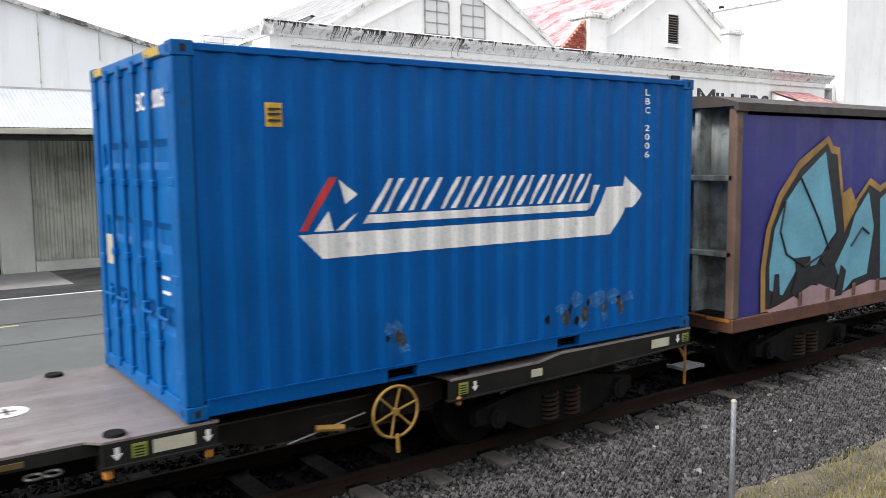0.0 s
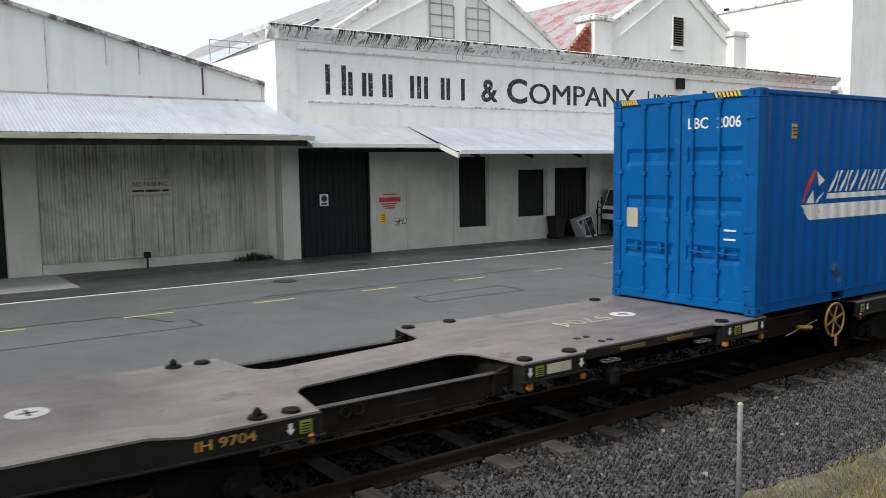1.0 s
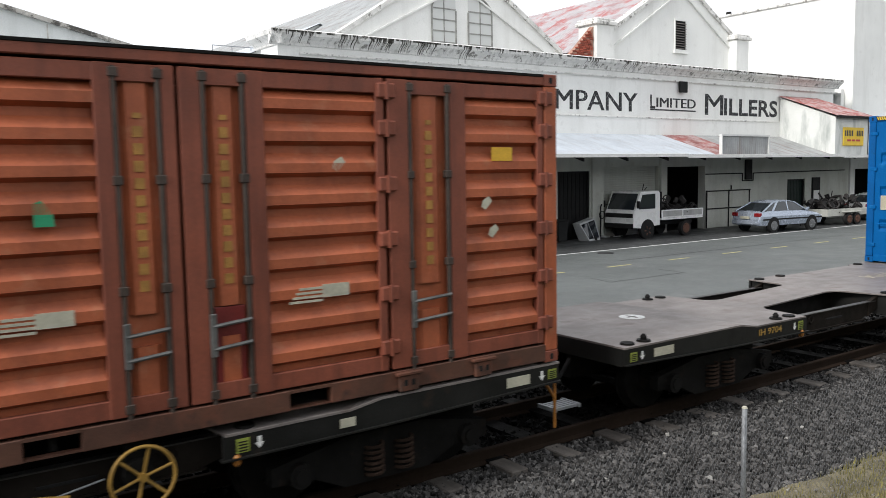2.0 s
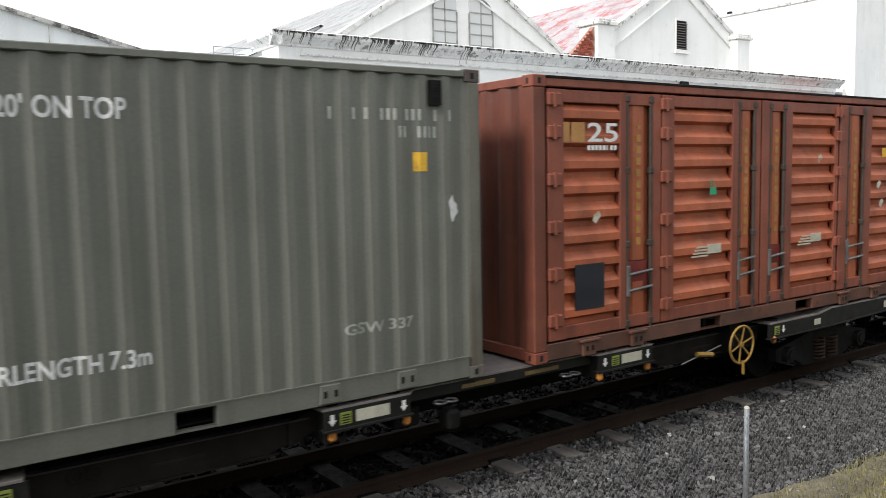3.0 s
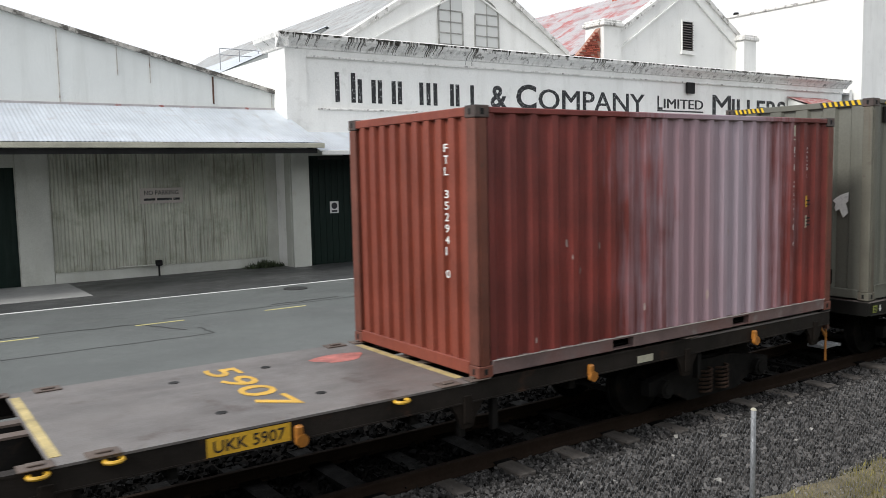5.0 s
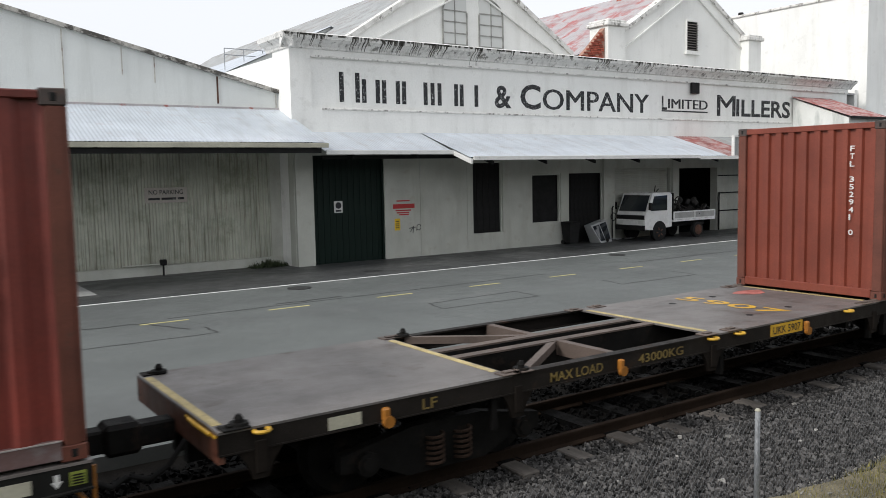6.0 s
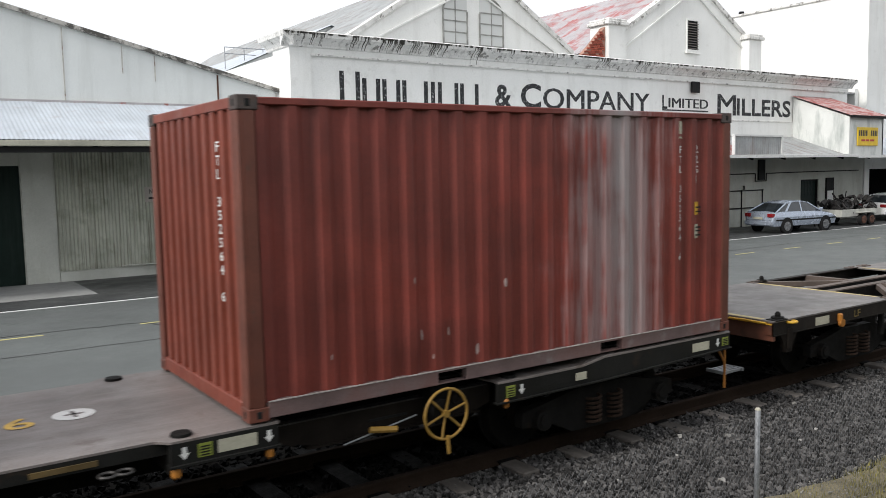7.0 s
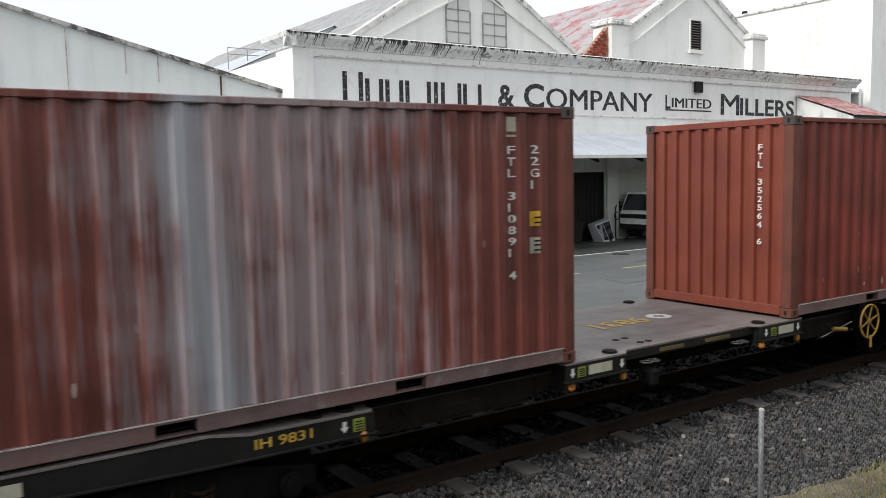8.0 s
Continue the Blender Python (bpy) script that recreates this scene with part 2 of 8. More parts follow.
M_IRON = surface("galvanised_iron", (0.56, 0.60, 0.65), 0.42, metal=0.25, vary=0.12, scale=0.8, streak=(0.38, 0.39, 0.4), streak_amount=0.5, streak_scale=(3, 0.5, 0.5), spots=(0.3, 0.2, 0.16), spot_amount=0.2, spot_scale=2, bump=0.06)
M_IRON_OLD = surface("weathered_iron", (0.36, 0.37, 0.37), 0.55, metal=0.2, vary=0.2, scale=1.2, streak=(0.2, 0.14, 0.11), streak_amount=0.7, streak_scale=(4, 0.6, 0.6), bump=0.08)
M_IRON_RED = surface("red_painted_iron", (0.27, 0.075, 0.065), 0.6, vary=0.3, scale=1.5, spots=(0.45, 0.36, 0.35), spot_amount=0.8, spot_scale=2.2, spot_edge=(0.44, 0.58), bump=0.08)
M_IRON_PINK = surface("flaking_red_roof_iron", (0.42, 0.40, 0.41), 0.6, vary=0.15, scale=1, streak=(0.3, 0.07, 0.065), streak_amount=0.8, streak_scale=(1.6, 0.5, 0.5), spots=(0.36, 0.09, 0.085), spot_amount=0.85, spot_scale=1.0, spot_edge=(0.52, 0.62), bump=0.08)
# Fine vertical streaks are stains and also paint in the corrugations' shading.
M_IRON_WALL = surface("cream_corrugated_iron", (0.46, 0.47, 0.4), 0.6, vary=0.2, scale=0.8, streak=(0.12, 0.105, 0.07), streak_amount=0.9, streak_scale=(14, 14, 0.4), spots=(0.2, 0.21, 0.15), spot_amount=0.6, spot_scale=1.4, spot_edge=(0.5, 0.66), bump=0.06)
M_DKGREEN = surface("bottle_green_boards", (0.007, 0.016, 0.0125), 0.5, vary=0.2, scale=2, streak=(0.025, 0.04, 0.033), streak_amount=0.5, bump=0.1, spec=0.15)
M_BLACKISH = surface("dark_boards", (0.015, 0.015, 0.015), 0.6, vary=0.3, scale=3, bump=0.1, spec=0.12)
M_SIGN = surface("faded_black_sign_paint", (0.022, 0.023, 0.025), 0.8, vary=0.3, scale=5, spots=(0.5, 0.5, 0.49), spot_amount=0.7, spot_scale=11, spot_edge=(0.56, 0.63), bump=0.1)
M_ASPH = surface("wet_asphalt", (0.112, 0.121, 0.117), 0.55, vary=0.14, scale=0.35, grain=0.2, gscale=120, streak=(0.10, 0.103, 0.103), streak_amount=0.6, streak_scale=(0.15, 0.7, 1), spots=(0.19, 0.19, 0.185), spot_amount=0.3, spot_scale=0.6, bump=0.3, bscale=180)
M_PAVE = surface("dark_pavement", (0.055, 0.057, 0.057), 0.5, vary=0.25, scale=0.6, grain=0.2, gscale=90, spots=(0.12, 0.12, 0.115), spot_amount=0.5, spot_scale=1, bump=0.3, bscale=150)
M_CONC = surface("concrete", (0.3, 0.3, 0.29), 0.8, vary=0.15, scale=1, spots=(0.2, 0.2, 0.19), spot_amount=0.5, bump=0.25, bscale=60)
M_LINE = surface("road_paint_white", (0.66, 0.66, 0.64), 0.6, vary=0.12, scale=2, spots=(0.25, 0.25, 0.25), spot_amount=0.6, spot_scale=7, bump=0.1)
M_LINE_Y = surface("road_paint_yellow", (0.52, 0.47, 0.2), 0.6, vary=0.15, scale=2, spots=(0.2, 0.2, 0.17), spot_amount=0.7, spot_scale=7, bump=0.1)
M_TAR = surface("bitumen_seal", (0.03, 0.03, 0.03), 0.5, vary=0.2, bump=0.1)
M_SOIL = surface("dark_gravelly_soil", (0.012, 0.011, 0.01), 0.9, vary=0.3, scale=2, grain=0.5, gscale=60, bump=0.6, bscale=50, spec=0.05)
M_STONE = surface("basalt_ballast", (0.06, 0.057, 0.055), 0.6, vary=0.15, scale=3, grain=0.25, island=0.95, bump=0.35, bscale=80, spec=0.3, skew=True)
# Near-black stone colour stands in for the shade under the train.
M_STONE_SHADE = surface("shade_black_ballast", (0.005, 0.0049, 0.0048), 0.7, vary=0.35, scale=3, island=0.5, bump=0.3, bscale=80, spec=0.05)
M_STONE_L = surface("pale_stones", (0.3, 0.29, 0.27), 0.8, vary=0.2, scale=3, island=0.3, bump=0.3)
M_GRIT = surface("verge_grit_stone", (0.2, 0.19, 0.165), 0.85, vary=0.2, scale=3, island=0.45, bump=0.2)
# Sleeper timber with the wagons' shade put into its colour.
M_SLEEPER_SHADE = surface("shade_black_sleeper", (0.006, 0.0058, 0.0056), 0.7, vary=0.3, scale=3, bump=0.4, bscale=50, spec=0.05)
M_BRAKE = surface("dull_yellow_paint", (0.27, 0.155, 0.027), 0.6, vary=0.3, scale=6, spots=(0.1, 0.06, 0.03), spot_amount=0.6, bump=0.1)
M_SLEEPER = surface("weathered_sleeper", (0.115, 0.103, 0.093), 0.85, vary=0.25, scale=3, streak=(0.06, 0.055, 0.05), streak_amount=0.6, streak_scale=(6, 0.8, 6), objrand=0.5, bump=0.4, bscale=50, spec=0.15)
M_RAIL = surface("rusty_rail_steel", (0.028, 0.019, 0.014), 0.8, vary=0.2, bump=0.15, spec=0.05)
M_RAILTOP = surface("dull_rail_head", (0.028, 0.02, 0.016), 0.85, vary=0.2, bump=0.03, spec=0.03)
M_GALV = surface("galvanised_wire", (0.24, 0.25, 0.26), 0.5, metal=0.3, vary=0.2, scale=8, bump=0.05)
M_MESH = surface("dull_fence_wire", (0.14, 0.145, 0.15), 0.6, metal=0.2, vary=0.2, scale=8, bump=0)
M_GRASS = surface("short_grass", (0.19, 0.17, 0.055), 0.8, vary=0.5, scale=2, island=0.5, bump=0)
M_BRICK = surface("exposed_red_brick", (0.33, 0.075, 0.045), 0.85, vary=0.2, scale=3, objrand=0.35, bump=0.3, bscale=40)
M_CAR_S = surface("silver_car_paint", (0.4, 0.45, 0.53), 0.25, metal=0.4, vary=0.03, grain=0.02, bump=0)
M_CAR_W = surface("white_car_paint", (0.7, 0.7, 0.69), 0.3, vary=0.04, grain=0.02, bump=0)
M_GLASS = glass("dark_window_glass")
M_PANE = glass("old_window_pane", (0.6, 0.61, 0.59), 0.3)
M_CHROME = surface("bright_alloy", (0.55, 0.56, 0.57), 0.3, metal=0.8, vary=0.05, bump=0)
M_HUB = surface("dirty_alloy_hub", (0.2, 0.205, 0.21), 0.4, metal=0.5, vary=0.15, scale=8)
M_TAIL = surface("red_lens", (0.22, 0.012, 0.015), 0.25, vary=0.05, bump=0)
M_PURPLE = surface("purple_curtain", (0.03, 0.029, 0.19), 0.5, vary=0.12, scale=1.2, streak=(0.03, 0.025, 0.12), streak_amount=0.4, bump=0.12, bscale=8)
M_CYAN = surface("pale_blue_spray_paint", (0.13, 0.36, 0.47), 0.5, vary=0.18, scale=1.6, bump=0.05)
M_INK = surface("black_spray_paint", (0.012, 0.013, 0.02), 0.5, vary=0.1, bump=0.05)
M_GOLD = surface("ochre_spray_paint", (0.33, 0.19, 0.05), 0.5, vary=0.3, scale=3, bump=0.05)
M_MUTE = surface("dusty_pink_spray_paint", (0.36, 0.24, 0.25), 0.6, vary=0.2, scale=2, bump=0.05)
M_TEALGREY = surface("grubby_grey_green_steel", (0.27, 0.31, 0.3), 0.6, vary=0.25, scale=1.5, streak=(0.07, 0.045, 0.03), streak_amount=0.85, streak_scale=(4, 4, 0.9), spots=(0.06, 0.045, 0.035), spot_amount=0.75, spot_scale=2.2, spot_edge=(0.5, 0.62), bump=0.12)
M_SIGNRED = surface("red_sign_paint", (0.45, 0.03, 0.03), 0.5, vary=0.1, bump=0.03)
M_SIGNYEL = surface("yellow_sign_board", (0.75, 0.5, 0.02), 0.45, vary=0.1, scale=2, bump=0.03)
M_WEED = surface("dark_weeds", (0.035, 0.05, 0.02), 0.8, vary=0.3, scale=5, island=0.5, bump=0)
M_SCRAP = surface("greasy_scrap", (0.03, 0.028, 0.027), 0.55, vary=0.4, scale=6, island=0.6, bump=0.2, spec=0.2)
M_SPRING = surface("grimy_spring_steel", (0.034, 0.021, 0.015), 0.7, vary=0.3, scale=5, spec=0.15)
# Brown grime, its base lowered further for the shade below the containers.
M_WAIST = surface("grimed_shade_toned_steel", (0.015, 0.012, 0.01), 0.65, vary=0.3, scale=3, spots=(0.025, 0.018, 0.014), spot_amount=0.5, spec=0.08, bump=0.15)
M_WORN = surface("worn_ring_steel", (0.045, 0.042, 0.04), 0.5, metal=0.3, vary=0.3, scale=8)
M_RUSTY = surface("rusted_steel", (0.09, 0.04, 0.024), 0.75, vary=0.35, scale=4, spots=(0.07, 0.03, 0.02), spot_amount=0.7, bump=0.3)

# ---- mesh helpers ----


def bm_new():
    return bmesh.new()


def box(bm, x0, x1, y0, y1, z0, z1, bevel=0.0):
    vs = [bm.verts.new(p) for p in ((x0, y0, z0), (x1, y0, z0), (x1, y1, z0), (x0, y1, z0), (x0, y0, z1), (x1, y0, z1), (x1, y1, z1), (x0, y1, z1))]
    fs = [bm.faces.new([vs[i] for i in q]) for q in ((3, 2, 1, 0), (4, 5, 6, 7), (0, 1, 5, 4), (1, 2, 6, 5), (2, 3, 7, 6), (3, 0, 4, 7))]
    if bevel:
        es = list({e for f in fs for e in f.edges})
        bmesh.ops.bevel(bm, geom=es, offset=bevel, segments=1, affect="EDGES")
    return bm


def cyl(bm, a, b, r, seg=12, r2=None, cap=True):
    a, b = Vector(a), Vector(b)
    r2 = r if r2 is None else r2
    q = (b - a).to_track_quat("Z", "Y")
    ra, rb = [], []
    for i in range(seg):
        w = 2 * math.pi * i / seg
        d = q @ Vector((math.cos(w), math.sin(w), 0))
        ra.append(bm.verts.new(a + d * r))
        rb.append(bm.verts.new(b + d * r2))
    for i in range(seg):
        j = (i + 1) % seg
        bm.faces.new((ra[i], ra[j], rb[j], rb[i]))
    if cap:
        bm.faces.new(ra[::-1])
        bm.faces.new(rb)
    return bm


def tube(bm, pts, r, seg=8):
    for a, b in zip(pts, pts[1:]):
        cyl(bm, a, b, r, seg)
    return bm


def torus(bm, c, axis, R, r, seg=32, sub=8):
    q = Vector(axis).to_track_quat("Z", "Y")
    ring = []
    for i in range(seg):
        w = 2 * math.pi * i / seg
        ring.append([bm.verts.new(Vector(c) + q @ Vector(((R + r * math.cos(u)) * math.cos(w), (R + r * math.cos(u)) * math.sin(w), r * math.sin(u))))
                     for u in (2 * math.pi * k / sub for k in range(sub))])
    for i in range(seg):
        for k in range(sub):
            bm.faces.new((ring[i][k], ring[(i + 1) % seg][k], ring[(i + 1) % seg][(k + 1) % sub], ring[i][(k + 1) % sub]))
    return bm


def prism(bm, pts, place, depth):
    """A polygon of (u, v) carried by place(u, v, d) and given depth."""
    a = [bm.verts.new(place(u, v, 0)) for u, v in pts]
    b = [bm.verts.new(place(u, v, depth)) for u, v in pts]
    bm.faces.new(a)
    bm.faces.new(b[::-1])
    for i in range(len(pts)):
        j = (i + 1) % len(pts)
        bm.faces.new((a[j], a[i], b[i], b[j]))
    bmesh.ops.recalc_face_normals(bm, faces=bm.faces)
    return bm


def grid(bm, rows):
    vs = [[bm.verts.new(p) for p in row] for row in rows]
    for r0, r1 in zip(vs, vs[1:]):
        for i in range(len(r0) - 1):
            bm.faces.new((r0[i], r0[i + 1], r1[i + 1], r1[i]))
    return bm


def finish(name, bm, material, smooth=False, normals=False):
    if normals:
        bmesh.ops.recalc_face_normals(bm, faces=bm.faces)
    me = bpy.data.meshes.new(name)
    bm.to_mesh(me)
    bm.free()
    me.materials.append(material)
    if smooth:
        me.polygons.foreach_set("use_smooth", [True] * len(me.polygons))
    return me


def part(name, bm, material, parent, label="", smooth=False, normals=False):
    ob = new(name, finish(name, bm, material, smooth, normals))
    ob.parent = parent
    return tagged(ob, label)


def pieces(name, bm, material, parent, label="", normals=False):
    """Each separate island of bm becomes a part of its own."""
    bm.verts.index_update()
    bm.faces.index_update()
    seen, last = set(), None
    for start in list(bm.verts):
        if start.index in seen:
            continue
        seen.add(start.index)
        stack, isle = [start], []
        while stack:
            v = stack.pop()
            isle.append(v)
            for e in v.link_edges:
                o = e.other_vert(v)
                if o.index not in seen:
                    seen.add(o.index)
                    stack.append(o)
        one, at, faces = bmesh.new(), {}, {}
        for v in sorted(isle, key=lambda q: q.index):
            at[v.index] = one.verts.new(v.co)
            for f in v.link_faces:
                faces[f.index] = f
        for k in sorted(faces):
            one.faces.new([at[v.index] for v in faces[k].verts])
        last = part(name, one, material, parent, label, normals=normals)
    bm.free()
    return last


def shared(name, me, parent, m=None, label=""):
    ob = new(name, me)
    ob.parent = parent
    if m is not None:
        ob.matrix_basis = m
    return tagged(ob, label)


def thing(name, label, category, group="", at=(0, 0, 0), turn=0):
    ob = new(name)
    ob.empty_display_size = 0.3
    ob.matrix_basis = pose(*at, 0, 0, turn)
    return tagged(ob, label, category, group)


def setting(name, bm, material, label="", normals=True, smooth=False):
    ob = new(name, finish(name, bm, material, smooth, normals))
    return tagged(ob, label, "", "", "structure")


def lettering(text, height, width=None, bold=0.012):
    """Letters as a flat mesh in u, v: starts at 0, 0."""
    cu = bpy.data.curves.new("letters", "FONT")
    cu.body, cu.size, cu.resolution_u, cu.offset = text, 1.0, 3, bold
    ob = new("letters_source", cu)
    dg = bpy.context.evaluated_depsgraph_get()
    me = bpy.data.meshes.new_from_object(ob.evaluated_get(dg))
    bpy.data.objects.remove(ob)
    bpy.data.curves.remove(cu)
    bm = bmesh.new()
    bm.from_mesh(me)
    bpy.data.meshes.remove(me)
    xs, ys = [v.co.x for v in bm.verts], [v.co.y for v in bm.verts]
    k = height / (max(ys) - min(ys))
    kx = k if width is None else width / (max(xs) - min(xs))
    x0, y0 = min(xs), min(ys)
    for v in bm.verts:
        v.co = Vector(((v.co.x - x0) * kx, (v.co.y - y0) * k, 0))
    return bm


def lay(bm, origin, across, up):
    """Carries a flat u, v mesh to a plane."""
    o, a, u = Vector(origin), Vector(across), Vector(up)
    for v in bm.verts:
        v.co = o + a * v.co.x + u * v.co.y
    return bm


def flat(pts):
    bm = bmesh.new()
    bm.faces.new([bm.verts.new((u, v, 0)) for u, v in pts])
    return bm


def join(*bms):
    out = bmesh.new()
    for b in bms:
        me = bpy.data.meshes.new("tmp")
        b.to_mesh(me)
        b.free()
        out.from_mesh(me)
        bpy.data.meshes.remove(me)
    return out


def holed_wall(bm, x0, x1, z0, z1, y0, y1, holes=()):
    """A wall along x with thickness y0..y1 and rectangular openings (x0, x1, z0, z1) through it."""
    xs = sorted({x0, x1, *[h[0] for h in holes], *[h[1] for h in holes]})
    zs = sorted({z0, z1, *[h[2] for h in holes], *[h[3] for h in holes]})
    xs, zs = [x for x in xs if x0 <= x <= x1], [z for z in zs if z0 <= z <= z1]

    def solid(i, k):
        if not (0 <= i < len(xs) - 1 and 0 <= k < len(zs) - 1):
            return False
        cx, cz = (xs[i] + xs[i + 1]) / 2, (zs[k] + zs[k + 1]) / 2
        return not any(h[0] < cx < h[1] and h[2] < cz < h[3] for h in holes)

    def quad(*ps):
        bm.faces.new([bm.verts.new(p) for p in ps])

    for i in range(len(xs) - 1):
        for k in range(len(zs) - 1):
            if not solid(i, k):
                continue
            a, b, c, d = xs[i], xs[i + 1], zs[k], zs[k + 1]
            quad((a, y0, c), (b, y0, c), (b, y0, d), (a, y0, d))
            quad((b, y1, c), (a, y1, c), (a, y1, d), (b, y1, d))
            if not solid(i - 1, k):
                quad((a, y1, c), (a, y0, c), (a, y0, d), (a, y1, d))
            if not solid(i + 1, k):
                quad((b, y0, c), (b, y1, c), (b, y1, d), (b, y0, d))
            if not solid(i, k - 1):
                quad((a, y1, c), (b, y1, c), (b, y0, c), (a, y0, c))
            if not solid(i, k + 1):
                quad((a, y0, d), (b, y0, d), (b, y1, d), (a, y1, d))
    bmesh.ops.remove_doubles(bm, verts=bm.verts, dist=1e-5)
    return bm


def wave(x0, x1, pitch, depth):
    """Stations and offsets of a trapezoid corrugation."""
    out, x = [], x0
    n = max(1, round((x1 - x0) / pitch))
    p = (x1 - x0) / n
    for i in range(n):
        s = x0 + i * p
        out += [(s, 0.0), (s + p * 0.26, 0.0), (s + p * 0.5, depth), (s + p * 0.76, depth)]
    return out + [(x1, 0.0)]


def end_wave(y0, y1, pitch, depth):
    """Steep-sided corrugation of a container's end wall."""
    n = max(1, round((y1 - y0) / pitch))
    p = (y1 - y0) / n
    out = []
    for i in range(n):
        a = y0 + i * p
        out += [(a, 0.0), (a + p * 0.42, 0.0), (a + p * 0.5, depth), (a + p * 0.92, depth)]
    return out + [(y1, 0.0)]


def ripple(x0, x1, pitch, depth, sub=4):
    n = max(1, round((x1 - x0) / pitch)) * sub
    return [(x0 + (x1 - x0) * i / n, depth * 0.5 * (1 - math.cos(2 * math.pi * i / sub))) for i in range(n + 1)]


def offset_at(stations, x):
    for (a, da), (b, db) in zip(stations, stations[1:]):
        if a <= x <= b:
            return da + (db - da) * (x - a) / max(1e-9, b - a)
    return 0.0


def painted_on(bm, stations, y, proud=0.003):
    """Lays a flat u, v marking (u along x, v up) on a corrugated side that faces -y."""
    us = [v.co.x for v in bm.verts]
    lo, hi = min(us), max(us)
    for s, _ in stations:
        if lo < s < hi:
            bmesh.ops.bisect_plane(bm, geom=[*bm.verts, *bm.edges, *bm.faces], plane_co=(s, 0, 0), plane_no=(1, 0, 0))
    for v in bm.verts:
        u, w = v.co.x, v.co.y
        v.co = Vector((u, y + offset_at(stations, u) - proud, w))
    return bm

# ---- ground, road, track ----
TRACK_Y = 7.343


def make_ground():
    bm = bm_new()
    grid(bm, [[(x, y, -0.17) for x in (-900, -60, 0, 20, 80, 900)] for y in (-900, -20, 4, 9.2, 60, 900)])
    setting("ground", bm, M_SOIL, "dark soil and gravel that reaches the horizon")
    bm = bm_new()
    box(bm, -120, 160, 9.3, 21.15, -0.3, 0.0)
    setting("road", bm, M_ASPH, "worn grey asphalt street beside the railway")
    bm = bm_new()
    box(bm, -120, 160, 21.152, 27.0, -0.3, 0.012)
    setting("pavement", bm, M_PAVE, "dark asphalt pavement along the warehouses")
    bm = bm_new()
    box(bm, -20, 4.6, 22.6, 25.9, 0.0, 0.02)
    setting("pavement_concrete", bm, M_CONC, "grey concrete apron before the shed door")
    bm = bm_new()
    x = -60.0
    while x < 120:
        x1 = x + random.uniform(2.5, 5)
        box(bm, x, x1, 20.93 + random.uniform(-0.012, 0.012), 21.05, 0.0, 0.006)
        x = x1 + random.uniform(0.0, 0.03)
    setting("road_edge_line", bm, M_LINE, "worn white edge line on the asphalt")
    for i in range(-12, 22):
        bm = bm_new()
        xc = 2.0 + 2.82 * i
        box(bm, xc - 0.5, xc + 0.5, 17.30 + 0.012 * i * 0.3, 17.38 + 0.012 * i * 0.3, 0.0, 0.006)
        setting("road_dash", bm, M_LINE_Y, "worn yellow centre dash on the asphalt")
    bm = bm_new()
    for x0, y0, x1, y1, w in ((-3, 17.6, 2.2, 17.62, 0.03), (2.2, 17.62, 4.4, 17.5, 0.03), (4.4, 17.5, 5.0, 16.2, 0.03), (1.2, 15.5, 5.3, 15.5, 0.02), (5.3, 15.5, 5.3, 16.3, 0.02),
                              (1.2, 15.5, 1.4, 16.2, 0.02), (10.2, 14.9, 13.0, 14.9, 0.02), (13, 14.9, 13.1, 15.9, 0.02), (10.2, 14.9, 10.4, 15.7, 0.02), (10.4, 15.7, 13.1, 15.9, 0.02),
                              (16.0, 15.0, 19.0, 15.0, 0.025), (19.0, 15.0, 19.1, 16.0, 0.02), (16, 15, 16.2, 15.9, 0.02), (7.6, 18.0, 9.4, 18.1, 0.04), (5, 17.75, 16, 18.0, 0.02), (20, 18.3, 34, 18.5, 0.03)):
        d = Vector((x1 - x0, y1 - y0, 0)).normalized()
        nrm = Vector((-d.y, d.x, 0)) * w
        k = 8
        a = [Vector((x0, y0, 0.004)) + (Vector((x1 - x0, y1 - y0, 0)) * i / k) + nrm * random.uniform(-1.5, 1.5) for i in range(k + 1)]
        grid(bm, [[p - nrm for p in a], [p + nrm for p in a]])
    setting("road_seams", bm, M_TAR, "tar-sealed cracks and trench edges in the asphalt")
    for x, y, r in ((9.2, 20.2, 0.32), (12.6, 22.2, 0.3), (21.4, 20.3, 0.3)):
        bm = bm_new()
        cyl(bm, (x, y, -0.02), (x, y, 0.016), r, 20)
        setting("manhole_cover", bm, M_TAR, "round iron manhole cover flush with the asphalt")


def make_sky_block_bank():
    """Unseen scrubby earth bank added behind and below the viewpoint to block low sky."""
    bm = bm_new()
    xs = [-60 + 6 * i for i in range(26)]
    prof = [(2.2, -0.16), (1.2, 0.7), (0.6, 1.35), (-1.5, 1.4), (-3.5, 1.6), (-6, 4.0), (-9, 6.6), (-14, 8.0), (-30, 8.4)]
    grid(bm, [[(x, y, z + (0.25 * math.sin(x * 0.7 + y) if y < -3 else 0)) for x in xs] for y, z in prof])
    setting("bank", bm, surface("scrubby_earth_bank", (0.045, 0.055, 0.028), 0.95, vary=0.4, scale=0.8, grain=0.4, bump=0.5, bscale=20), "unseen scrubby dark earth bank, added to block the low sky")


